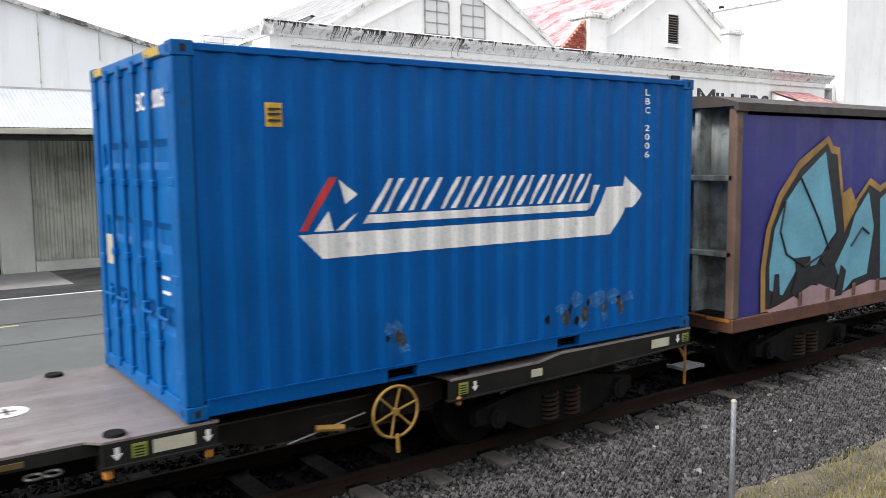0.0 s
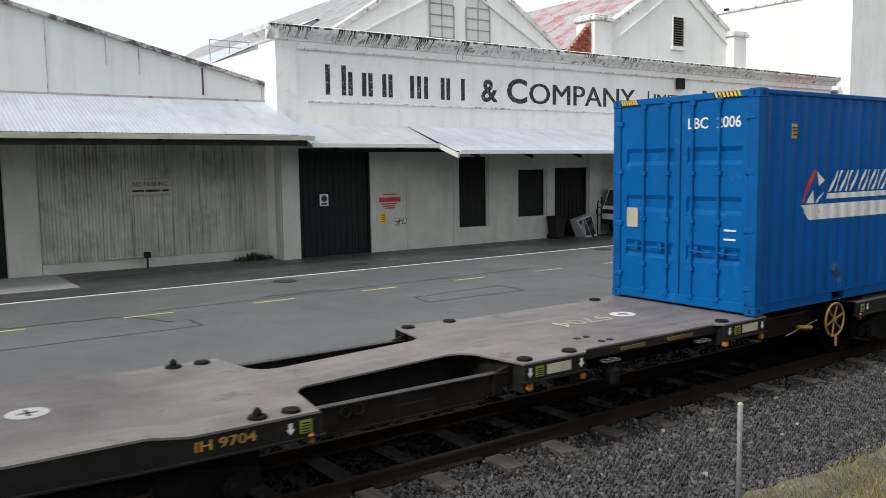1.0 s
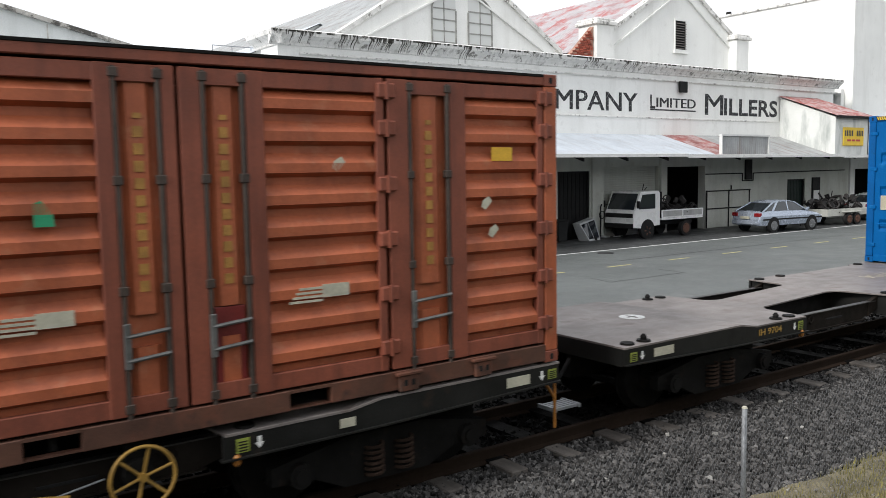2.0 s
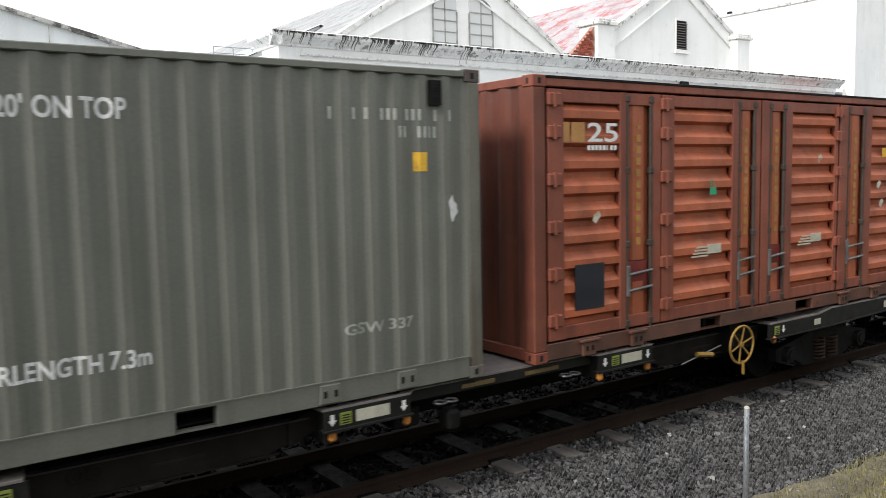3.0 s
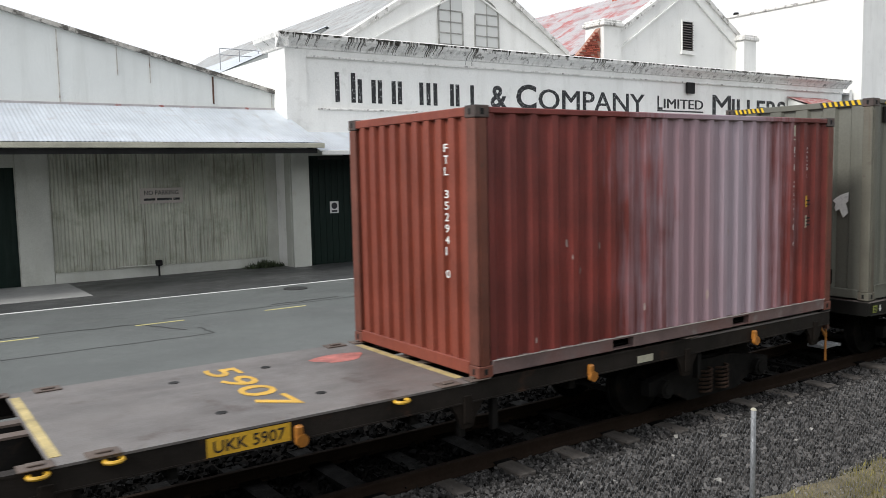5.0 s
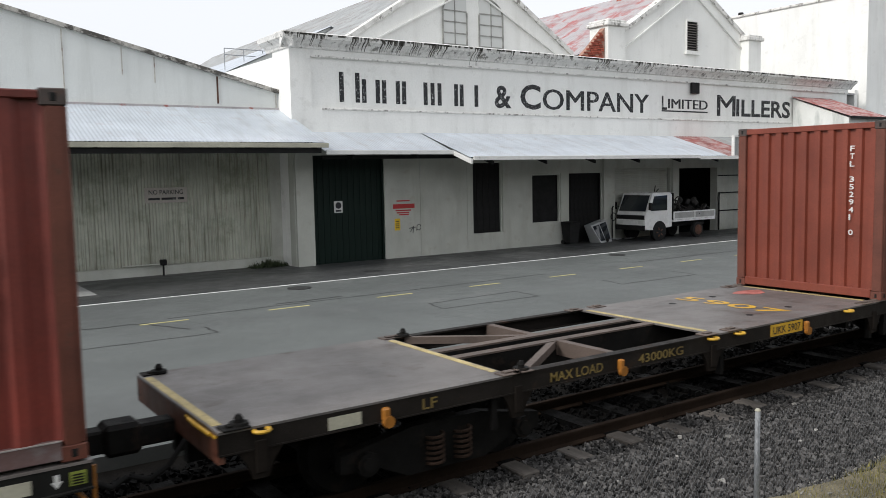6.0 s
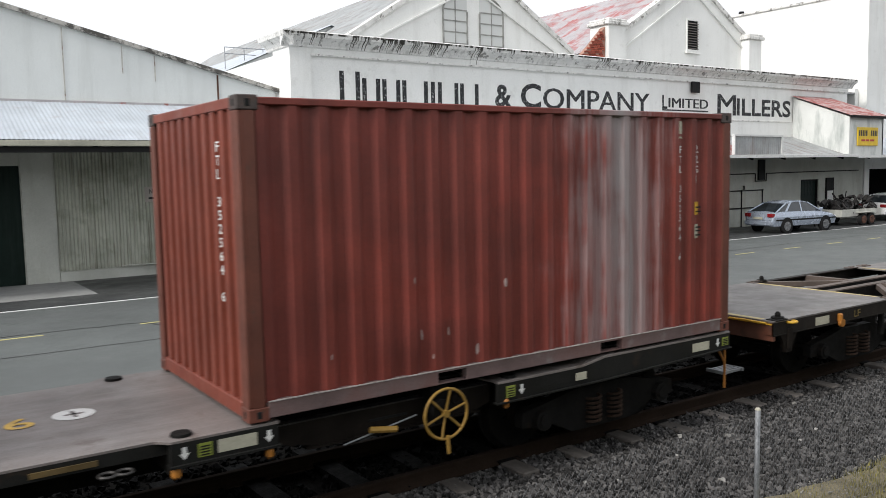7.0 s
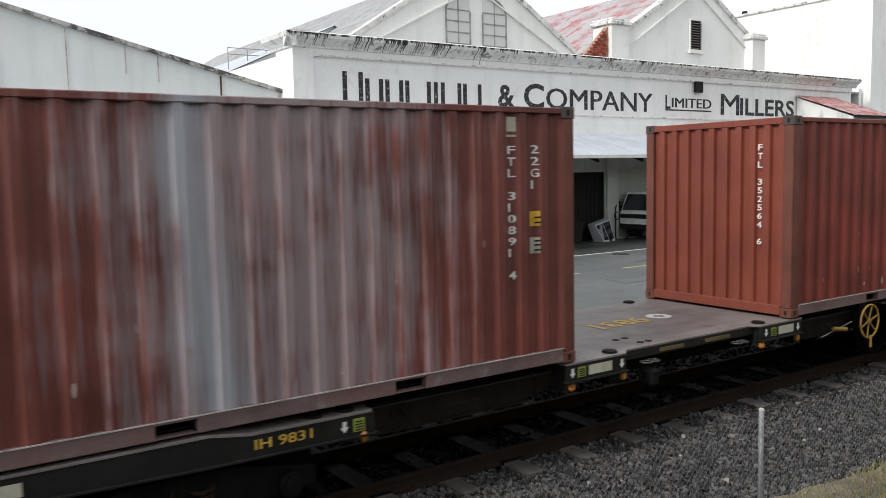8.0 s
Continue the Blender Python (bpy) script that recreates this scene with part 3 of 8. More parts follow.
def make_track():
    for side, name in ((-1, "rail_near"), (1, "rail_far")):
        y = TRACK_Y + side * 0.565
        bm = bm_new()
        prof = [(-0.065, -0.15), (0.065, -0.15), (0.065, -0.135), (0.012, -0.115), (0.012, -0.04), (0.035, -0.03), (0.035, -0.004), (-0.035, -0.004), (-0.035, -0.03), (-0.012, -0.04), (-0.012, -0.115), (-0.065, -0.135)]
        prism(bm, prof, lambda u, v, d: Vector((-80 + d, y + u, v + 0.02)), 260)
        r = setting(name, bm, M_RAIL, "rusty steel rail on sleepers")
        bm = bm_new()
        box(bm, -80, 180, y - 0.03, y + 0.03, 0.016, 0.0205)
        part("rail_head", bm, M_RAILTOP, r, "bright worn running surface")
    bm = bm_new()
    box(bm, -0.11, 0.11, -1.05, 1.05, -0.09, 0.02, 0.012)
    # second box paints the train's shade over the middle and far end
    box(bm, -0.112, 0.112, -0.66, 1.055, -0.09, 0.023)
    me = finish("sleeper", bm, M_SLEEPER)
    me.materials.append(M_SLEEPER_SHADE)
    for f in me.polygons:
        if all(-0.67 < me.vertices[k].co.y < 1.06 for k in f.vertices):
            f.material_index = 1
    bed = new("track_bed")
    tagged(bed, "timber sleepers of the railway track", "", "", "structure")
    i = 0
    x = -25.0
    while x < 60:
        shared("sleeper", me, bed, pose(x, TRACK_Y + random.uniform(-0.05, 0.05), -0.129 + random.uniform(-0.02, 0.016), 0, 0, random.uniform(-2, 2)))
        x += 0.80 if (i % 2) else 0.80
        i += 1


def stones(name, n, xr, yr, size, base_z, material, seed, bias=1.0, label=""):
    """Many broken stones as one mesh; bias > 1 packs them towards the low x."""
    rng = np.random.default_rng(seed)
    cube = np.array([(-1, -1, -1), (1, -1, -1), (1, 1, -1), (-1, 1, -1), (-1, -1, 1), (1, -1, 1), (1, 1, 1), (-1, 1, 1)], float)
    quads = np.array([(3, 2, 1, 0), (4, 5, 6, 7), (0, 1, 5, 4), (1, 2, 6, 5), (2, 3, 7, 6), (3, 0, 4, 7)])
    c = np.empty((n, 3))
    c[:, 0] = xr[0] + (xr[1] - xr[0]) * rng.random(n) ** bias
    c[:, 1] = yr[0] + (yr[1] - yr[0]) * rng.random(n)
    c[:, 2] = base_z(c[:, 0], c[:, 1]) + rng.uniform(-0.03, 0.034, n)
    s = size * rng.uniform(0.5, 1.3, (n, 1, 1)) * rng.uniform(0.6, 1.15, (n, 1, 3)) * 0.5
    v = cube[None] * s * rng.uniform(0.55, 1.25, (n, 8, 3))
    q = rng.normal(size=(n, 4))
    q /= np.linalg.norm(q, axis=1, keepdims=True)
    w, x, y, z = q.T
    R = np.stack([np.stack([1 - 2 * (y * y + z * z), 2 * (x * y - z * w), 2 * (x * z + y * w)], -1),
                  np.stack([2 * (x * y + z * w), 1 - 2 * (x * x + z * z), 2 * (y * z - x * w)], -1),
                  np.stack([2 * (x * z - y * w), 2 * (y * z + x * w), 1 - 2 * (x * x + y * y)], -1)], 1)
    v = np.einsum("nij,nkj->nki", R, v) + c[:, None]
    f = (quads[None] + 8 * np.arange(n)[:, None, None]).reshape(-1, 4)
    me = bpy.data.meshes.new(name)
    me.from_pydata(v.reshape(-1, 3).tolist(), [], f.tolist())
    me.materials.append(material)
    return tagged(new(name, me), label, "ballast", "", "stuff")


def bed_height(x, y):
    d = np.abs(y - TRACK_Y)
    return np.where(d < 1.25, -0.145, -0.125 - np.clip((d - 1.25) * 0.04, 0, 0.05))


def make_ballast():
    bm = bm_new()
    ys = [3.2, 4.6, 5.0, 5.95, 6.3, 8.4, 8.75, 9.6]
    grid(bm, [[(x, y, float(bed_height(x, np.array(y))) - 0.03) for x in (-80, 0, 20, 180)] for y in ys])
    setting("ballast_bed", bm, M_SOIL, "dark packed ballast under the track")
    stones("ballast_stones", 72000, (2.0, 16.0), (4.4, 6.75), 0.039, lambda x, y: bed_height(x, y) - np.where(y > 6.2, 0.028, 0.0), M_STONE, 3, 1.5, "dark grey broken ballast stones beside the rail")
    # stones between the rails carry the under-train shade in their colour
    stones("ballast_stones_between", 9000, (-1.0, 20.0), (6.75, 8.9), 0.06, lambda x, y: bed_height(x, y) - 0.02, M_STONE_SHADE, 4, 1.2, "ballast stones between the rails, blackened for the train's shade")
    stones("ballast_stones_far", 12000, (15.0, 42.0), (4.4, 9.0), 0.07, lambda x, y: bed_height(x, y) - np.where(y > 6.2, 0.035, 0.0), M_STONE, 5, 1.3, "dark grey ballast stones along the line")
    stones("pale_stones", 45, (3.0, 14.0), (4.3, 6.1), 0.042, lambda x, y: bed_height(x, y) + 0.015, M_STONE_L, 6, 1.3, "a few pale stones among the dark ballast")


def make_verge():
    """A strip of thin grass and grit beyond the fence."""
    bm = bm_new()
    rng = random.Random(8)
    xs = [5.2 + 0.25 * i for i in range(60)]
    grid(bm, [[(x, 2.0, -0.12) for x in xs], [(x, 4.36 + 0.07 * math.sin(x * 2.1) + rng.uniform(-0.05, 0.05), -0.105) for x in xs]])
    setting("verge", bm, surface("gritty_verge", (0.17, 0.145, 0.085), 0.9, vary=0.3, scale=2.5, grain=0.4, gscale=70, spots=(0.2, 0.175, 0.11), spot_amount=0.6, spot_scale=14, bump=0.6, bscale=60), "gritty verge with thin grass beyond the fence")
    verts, faces = [], []
    g = np.random.default_rng(5)
    for i in range(16000):
        x, y = 5.4 + 12 * g.random() ** 1.4, g.uniform(3.3, 4.36)
        dens = noise.noise(Vector((x * 1.3, y * 2.2, 0))) + (0.35 if 7.0 < x < 8.4 and y < 4.2 else 0)
        if dens < g.uniform(-0.5, 0.3):
            continue
        h, a = g.uniform(0.02, 0.075), g.uniform(0, 6.28)
        dx, dy = math.cos(a) * 0.007, math.sin(a) * 0.007
        lx, ly = g.uniform(-0.02, 0.02), g.uniform(-0.02, 0.02)
        k = len(verts)
        verts += [(x - dx, y - dy, -0.125), (x + dx, y + dy, -0.125), (x + lx, y + ly, -0.115 + h)]
        faces.append((k, k + 1, k + 2))
    me = bpy.data.meshes.new("grass")
    me.from_pydata(verts, [], faces)
    me.materials.append(M_GRASS)
    tagged(new("grass", me), "thin short yellow-green grass on the verge", "grass", "", "stuff")
    stones("verge_grit", 4000, (5.6, 16.0), (3.3, 4.45), 0.016, lambda x, y: -0.115 + 0 * x, M_GRIT, 9, 1.4, "pale grit scattered on the verge")


def make_fence():
    f = thing("chain_link_fence", "galvanised chain-link fence with slim steel posts", "fence", at=(0, 3.9, 0))
    z0, z1, cell = -0.16, 1.0, 0.066
    verts, faces = [], []

    def wire(a, b, r=0.0012):
        d = Vector(b) - Vector(a)
        s = d.cross(Vector((0, 1, 0))).normalized() * r
        k = len(verts)
        for p in (Vector(a), Vector(b)):
            verts.extend([tuple(p + s), tuple(p - s * 0.5 + Vector((0, r, 0))), tuple(p - s * 0.5 - Vector((0, r, 0)))])
        faces.extend([(k, k + 1, k + 4, k + 3), (k + 1, k + 2, k + 5, k + 4), (k + 2, k, k + 3, k + 5)])

    n, m = int(13.0 / cell), int((z1 - z0) / (cell / 2))
    for i in range(n):
        x = 1.6 + i * cell
        pts = [(x + (cell / 2 if k % 2 else 0) + 0.004 * math.sin(k + i), 0.004 * (1 if k % 2 else -1), z1 - k * cell / 2 + 0.008 * math.sin(x * 1.7)) for k in range(m)]
        for a, b in zip(pts, pts[1:]):
            wire(a, b)
        pts2 = [(x + cell - (cell / 2 if k % 2 else 0), -0.004 * (1 if k % 2 else -1), p[2]) for k, p in enumerate(pts)]
        for a, b in zip(pts2, pts2[1:]):
            wire(a, b)
    me = bpy.data.meshes.new("mesh")
    me.from_pydata(verts, [], faces)
    me.materials.append(M_MESH)
    tagged(shared("mesh", me, f), "galvanised diamond wire mesh", "", "", "stuff")
    for x in (5.75, 9.05, 12.35):
        bm = bm_new()
        cyl(bm, (x, 0.022, -0.3), (x, 0.022, 1.04), 0.021, 14)
        post = part("post", bm, M_GALV, f, smooth=True)
        bm = bm_new()
        cyl(bm, (x, 0.022, 1.04), (x, 0.022, 1.055), 0.025, 14, 0.016)
        part("cap", bm, M_CREAM, post, "pale post cap")


# ---- warehouses ----
WALL_Y = 24.95
SHED_Y = 25.97


def sheet_roof(name, x0, x1, back, front, pitch, material, label, depth=0.009, thick=0.01, parent=None):
    """Corrugated sheet from the back edge (y, z) to the front edge (y, z)."""
    st = ripple(x0, x1, pitch, depth)
    bm = bm_new()
    k = 5
    rows = []
    for i in range(k + 1):
        f = i / k
        y, z = back[0] + (front[0] - back[0]) * f, back[1] + (front[1] - back[1]) * f
        rows.append([(x, y, z + o) for x, o in st])
    grid(bm, rows)
    grid(bm, [[(p[0], p[1], p[2] - thick) for p in r] for r in (rows[0], rows[-1])])
    if parent is not None:
        return part(name, bm, material, parent, label)
    return setting(name, bm, material, label, normals=False)


def frame_bars(bm, x0, x1, z0, z1, y, w=0.06, d=0.05):
    box(bm, x0 - w, x0, y - d, y + 0.02, z0 - w, z1 + w)
    box(bm, x1, x1 + w, y - d, y + 0.02, z0 - w, z1 + w)
    box(bm, x0, x1, y - d, y + 0.02, z1, z1 + w)
    box(bm, x0, x1, y - d, y + 0.02, z0 - w, z0)
    return bm


def opening_fill(name, kind, x0, x1, z0, z1, y, material, label, boards=0, frame_material=None):
    """A door or board set back in an opening of the mill's front."""
    bm = bm_new()
    box(bm, x0, x1, y + 0.16, y + 0.21, z0, z1)
    ob = setting(name, bm, material, label)
    if boards:
        w = (x1 - x0) / boards
        bm = bm_new()
        box(bm, 0.008, w - 0.008, 0, 0.02, 0, z1 - z0 - 0.02, 0.004)
        me = finish("board", bm, material)
        for i in range(boards):
            shared("board", me, ob, pose(x0 + i * w, y + 0.142, z0 + 0.01))
    if frame_material:
        bm = bm_new()
        box(bm, x0 + 0.002, x0 + 0.07, y + 0.06, y + 0.15, z0, z1)
        box(bm, x1 - 0.07, x1 - 0.002, y + 0.06, y + 0.15, z0, z1)
        box(bm, x0 + 0.07, x1 - 0.07, y + 0.06, y + 0.15, z1 - 0.07, z1 - 0.002)
        part("frame", bm, frame_material, ob)
    return ob


def make_mill():
    Y = WALL_Y
    holes = [(11.95, 14.72, 0.0, 3.66), (18.56, 20.03, 0.68, 3.42), (21.5, 23.06, 0.95, 2.9), (23.49, 25.36, 0.0, 2.88), (26.1, 29.75, 0.0, 3.05), (30.24, 33.09, 0.0, 3.0), (39.96, 41.62, 0.0, 2.24), (46.7, 49.8, 0.0, 2.7)]
    bm = bm_new()
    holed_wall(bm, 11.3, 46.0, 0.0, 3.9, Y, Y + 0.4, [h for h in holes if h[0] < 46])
    setting("wall_mill_lower", bm, M_WALL_SHADED, "grubby whitewashed rendered warehouse wall, toned darker for the awning's shade", normals=False)
    bm = bm_new()
    box(bm, 11.3, 46.0, Y, Y + 0.4, 3.9, 5.2)
    # sign panel is sunk between pilaster, string course and upper fillet
    w = setting("wall_mill_parapet", bm, M_WALL, "tall whitewashed parapet wall of the old mill")
    for nm, q in (("pilaster", (11.3, 12.04, Y, Y + 0.4, 5.2, 6.88)), ("sign_panel", (12.04, 44.3, Y + 0.06, Y + 0.4, 5.2, 6.88)), ("frieze", (11.3, 44.3, Y, Y + 0.4, 6.88, 7.5))):
        bm = bm_new()
        box(bm, *q)
        part(nm, bm, M_WALL, w)
    bm = bm_new()
    box(bm, 12.4, 39.1, Y - 0.03, Y - 0.002, 5.17, 5.23, 0.008)
    box(bm, 12.04, 44.2, Y - 0.03, Y - 0.002, 6.87, 6.93, 0.008)
    pieces("string_course", bm, M_CORN, w)
    # moulded cornice in profile
    prof = [(0.0, 7.12), (-0.06, 7.14), (-0.08, 7.2), (-0.16, 7.3), (-0.3, 7.4), (-0.34, 7.42), (-0.36, 7.5), (-0.38, 7.56), (-0.3, 7.6), (0.45, 7.62), (0.45, 7.5), (0.0, 7.45)]
    bm = bm_new()
    prism(bm, prof, lambda u, v, d: Vector((10.98 + d, Y + u, v)), 33.62)
    part("cornice", bm, M_CORN, w, "moulded cornice blackened by mould")
    bm = bm_new()
    prism(bm, prof, lambda u, v, d: Vector((11.3 + u, Y - 0.36 + d, v)), 2.1)
    part("cornice_return", bm, M_CORN, w, "broken end of the moulded cornice")
    # mould: a dark rim on the cornice and runs that hang from it in clusters
    rng = random.Random(21)
    bm = bm_new()
    curve = [(-0.386, 7.56), (-0.366, 7.5), (-0.346, 7.42), (-0.306, 7.4), (-0.166, 7.3), (-0.086, 7.2), (-0.066, 7.14), (-0.006, 7.1), (-0.006, 6.96)]
    runs = [(rng.uniform(a, b), rng.choice(lens), rng.uniform(0.01, wide * 0.6)) for a, b, k, lens, wide in (
        (11.0, 12.4, 18, (2, 3, 3, 5), 0.05), (13.4, 14.1, 8, (3, 4, 5, 6), 0.06), (14.6, 15.5, 15, (3, 4, 5, 6), 0.08), (15.7, 16.2, 6, (4, 5, 6), 0.05),
        (16.5, 17.3, 14, (3, 4, 5, 6), 0.08), (18.5, 18.9, 7, (4, 6, 8), 0.05), (19.5, 24.0, 7, (2, 3, 4), 0.04), (24.7, 25.6, 8, (3, 4, 5), 0.05), (27.0, 28.2, 9, (3, 4, 6), 0.05), (29.0, 44.0, 14, (2, 2, 3), 0.05)) for _ in range(int(k * 1.7))]
    runs += [(rng.uniform(11.0, 44.5), 1, rng.uniform(0.02, 0.12)) for i in range(230)]
    for x, k, wd in runs:
        rows = []
        for i in range(k + 1):
            q = wd * (1 - 0.75 * i / max(k, 3)) * rng.uniform(0.7, 1.1)
            rows.append([(x - q + rng.uniform(-0.008, 0.008), Y + curve[i][0], curve[i][1]), (x + q, Y + curve[i][0], curve[i][1])])
        grid(bm, rows[::-1])
    tagged(part("mould_run", bm, M_MOULD, w, "black mould runs below the cornice"), "", "", "", "stuff")
    # flank, back and low roof
    bm = bm_new()
    box(bm, 11.3, 11.7, Y + 0.4, 60, 0.0, 6.97)
    box(bm, 11.3, 11.7, Y + 0.4, 26.3, 6.97, 7.5)
    setting("wall_mill_flank", bm, M_WALL, "whitewashed flank wall of the old mill")
    bm = bm_new()
    box(bm, 11.7, 46.0, 59.6, 60, 0, 8)
    box(bm, 45.7, 46.0, Y + 0.4, 59.6, 0, 7.2)
    setting("wall_mill_back", bm, M_WALL, "plain back wall of the mill")
    bm = bm_new()
    box(bm, 11.7, 45.7, Y + 0.4, 59.6, 6.9, 7.0)
    setting("ceiling_mill", bm, M_IRON_OLD, "box gutter and low roof behind the parapet")
    bm = bm_new()
    box(bm, 11.7, 45.7, 31, 31.3, 0, 6.9)
    box(bm, 11.7, 45.7, Y + 0.4, 31, -0.01, 0.015)
    setting("wall_mill_inside", bm, M_BLACKISH, "dark bare wall and floor inside the mill")
    # openings
    d = opening_fill("door_1", "door", 11.95, 14.72, 0.0, 3.66, Y, M_DKGREEN, "tall closed bottle-green timber double door", 12, M_DKGREEN)
    bm = bm_new()
    box(bm, 12.80, 13.12, Y + 0.12, Y + 0.14, 1.72, 2.12)
    nb = part("notice", bm, M_WHITE, d, "small white notice with a black disc")
    bm = bm_new()
    cyl(bm, (12.96, Y + 0.119, 1.97), (12.96, Y + 0.114, 1.97), 0.11, 20)
    box(bm, 12.86, 13.06, Y + 0.114, Y + 0.119, 1.76, 1.82)
    part("disc", bm, M_INK, nb)
    opening_fill("window_1", "window", 18.56, 20.03, 0.68, 3.42, Y, M_BLACKISH, "tall window opening closed by dark boards", 5, M_WALL_SHADED)
    opening_fill("window_2", "window", 21.5, 23.06, 0.95, 2.9, Y, M_BLACKISH, "square window closed by dark boards", 0, M_WALL_SHADED)
    opening_fill("door_2", "door", 23.49, 25.36, 0.0, 2.88, Y, M_BLACKISH, "dark closed timber door", 8, M_BLACKISH)
    bm = bm_new()
    box(bm, 26.1, 29.75, Y + 0.2, Y + 0.24, 0, 3.05)
    r = setting("door_3", bm, M_WALL_SHADED, "cream roller shutter, closed")
    bm = bm_new()
    box(bm, 0, 3.6, 0, 0.03, 0.0, 0.085, 0.012)
    me = finish("slat", bm, M_WALL_SHADED)
    for i in range(31):
        shared("slat", me, r, pose(26.12, Y + 0.17, 0.02 + i * 0.0975))
    opening_fill("door_5", "door", 39.96, 41.62, 0.0, 2.24, Y, M_DKGREEN, "dark green closed door", 6, M_BLACKISH)
    # light-coloured gate with dark bars against the wall
    g = thing("sliding_gate", "pale sheet gate with a dark steel frame against the wall", "gate", at=(0, Y, 0))
    bm = bm_new()
    box(bm, 33.15, 36.55, -0.06, -0.03, 0.05, 1.8)
    part("panel", bm, M_WALL_SHADED, g)
    bm = bm_new()
    for x in (33.14, 34.85, 36.53):
        box(bm, x - 0.025, x + 0.025, -0.1, -0.061, 0.03, 1.84)
    for z in (0.95, 1.8):
        box(bm, 33.1, 36.6, -0.105, -0.062, z - 0.025, z + 0.03)
    box(bm, 35.0, 35.06, -0.1, -0.06, 1.84, 2.05)
    part("frame", bm, M_BLACKISH, g)
    # conduit and a down pipe box high on the wall
    bm = bm_new()
    tube(bm, [(33.1, Y - 0.03, 2.62), (36.0, Y - 0.03, 2.62), (36.0, Y - 0.03, 2.25), (36.9, Y - 0.03, 2.25), (36.9, Y - 0.03, 2.62), (39.5, Y - 0.03, 2.64), (45.5, Y - 0.03, 2.66)], 0.025)
    c = new("conduit", finish("conduit", bm, M_BLACKISH))
    tagged(c, "black conduit fixed along the warehouse wall", "pipe")
    bm = bm_new()
    box(bm, 36.2, 36.72, Y - 0.1, Y, 2.3, 3.3, 0.01)
    tagged(new("meter_box", finish("meter_box", bm, M_BLACKISH)), "dark wall box under the awning", "box")
    bm = bm_new()
    box(bm, 31.06, 31.6, Y - 0.12, Y, 6.4, 6.9, 0.02)
    tagged(new("vent_box", finish("vent_box", bm, M_BLACKISH)), "small black vent box high on the sign wall", "vent")
    # notice frame beside the door
    f = thing("notice_frame", "black framed notice case on the wall beside the door", "notice", at=(42.6, Y, 0))
    bm = bm_new()
    box(bm, -0.36, 0.36, -0.09, -0.002, 0.95, 2.3, 0.01)
    part("case", bm, M_BLACKISH, f)
    bm = bm_new()
    box(bm, -0.28, 0.28, -0.1, -0.091, 1.08, 1.6)
    part("sheet", bm, M_WHITE, f)
    # painted notice
    n = thing("painted_notice", "red and yellow warning notices painted on the wall", "sign", at=(0, Y, 0))
    bm = bm_new()
    box(bm, 15.05, 15.95, -0.006, -0.002, 1.77, 1.93)
    part("red_band", bm, M_SIGNRED, n)
    bm = bm_new()
    for x0, x1, z in ((15.2, 15.75, 2.02), (15.15, 15.8, 1.68), (15.2, 15.72, 1.6), (15.3, 15.7, 1.53)):
        box(bm, x0, x1, -0.006, -0.002, z, z + 0.045)
    part("writing", bm, M_SIGNRED, n)
    bm = bm_new()
    box(bm, 15.1, 15.33, -0.006, -0.002, 1.0, 1.42)
    yl = part("yellow_label", bm, M_SIGNYEL, n)
    bm = bm_new()
    for z in (1.08, 1.15, 1.22, 1.3):
        box(bm, 15.14, 15.29, -0.0075, -0.0062, z, z + 0.03)
    part("writing", bm, M_INK, yl)
    bm = bm_new()
    for pts in ([(15.75, 0.92), (15.9, 1.12), (15.86, 0.86)], [(15.7, 1.05), (16.0, 1.08)], [(16.02, 0.95), (16.05, 1.15), (16.16, 1.18), (16.22, 1.06), (16.13, 0.96), (16.02, 1.0)]):
        tube(bm, [(x, -0.004, z) for x, z in pts], 0.012, 5)
    part("scrawl", bm, M_INK, n, "black spray-painted scrawl")
    # big painted name: a surname shown as plain blocks, then the words
    s = thing("painted_wall_sign", "large faded black painted company lettering on the white parapet", "sign", at=(0, Y + 0.06, 0))
    x = 13.1
    for w, h in ((0.85, 1.0), (0.78, 0.8), (0.8, 0.8), (1.15, 0.8), (0.34, 0.8), (0.98, 0.8), (0.92, 0.8)):
        for u in ((0.0, w - 0.24) if w > 0.5 else (0.05,)):
            bm = bm_new()
            box(bm, x + u, x + u + 0.17, -0.008, -0.002, 5.45, 5.45 + h)
            part("bar", bm, M_SIGN, s)
        x += w + 0.015
    for txt, x0, x1, z0, h in (("&", 19.72, 20.55, 5.43, 0.86), ("C", 21.0, 22.05, 5.42, 0.98), ("OMPANY", 22.15, 28.33, 5.44, 0.82), ("L", 29.2, 29.55, 5.62, 0.62), ("IMITED", 29.62, 32.36, 5.70, 0.42),
                               ("M", 33.08, 34.45, 5.44, 0.98), ("ILLERS", 34.55, 39.0, 5.44, 0.84)):
        bm = lettering(txt, h, x1 - x0, 0.0 if "M" in txt else 0.024)
        lay(bm, (x0, -0.006, z0), (1, 0, 0), (0, 0, 1))
        if "M" in txt:
            # a second coat a little to the side thickens the strokes
            coat = lettering(txt, h, x1 - x0, 0.0)
            lay(coat, (x0 + 0.05, -0.004, z0), (1, 0, 0), (0, 0, 1))
            bm = join(bm, coat)
        part("letters", bm, M_SIGN, s)
    bm = bm_new()
    box(bm, 29.2, 32.4, -0.008, -0.002, 5.55, 5.61)
    part("underline", bm, M_SIGN, s)
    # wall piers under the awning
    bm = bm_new()
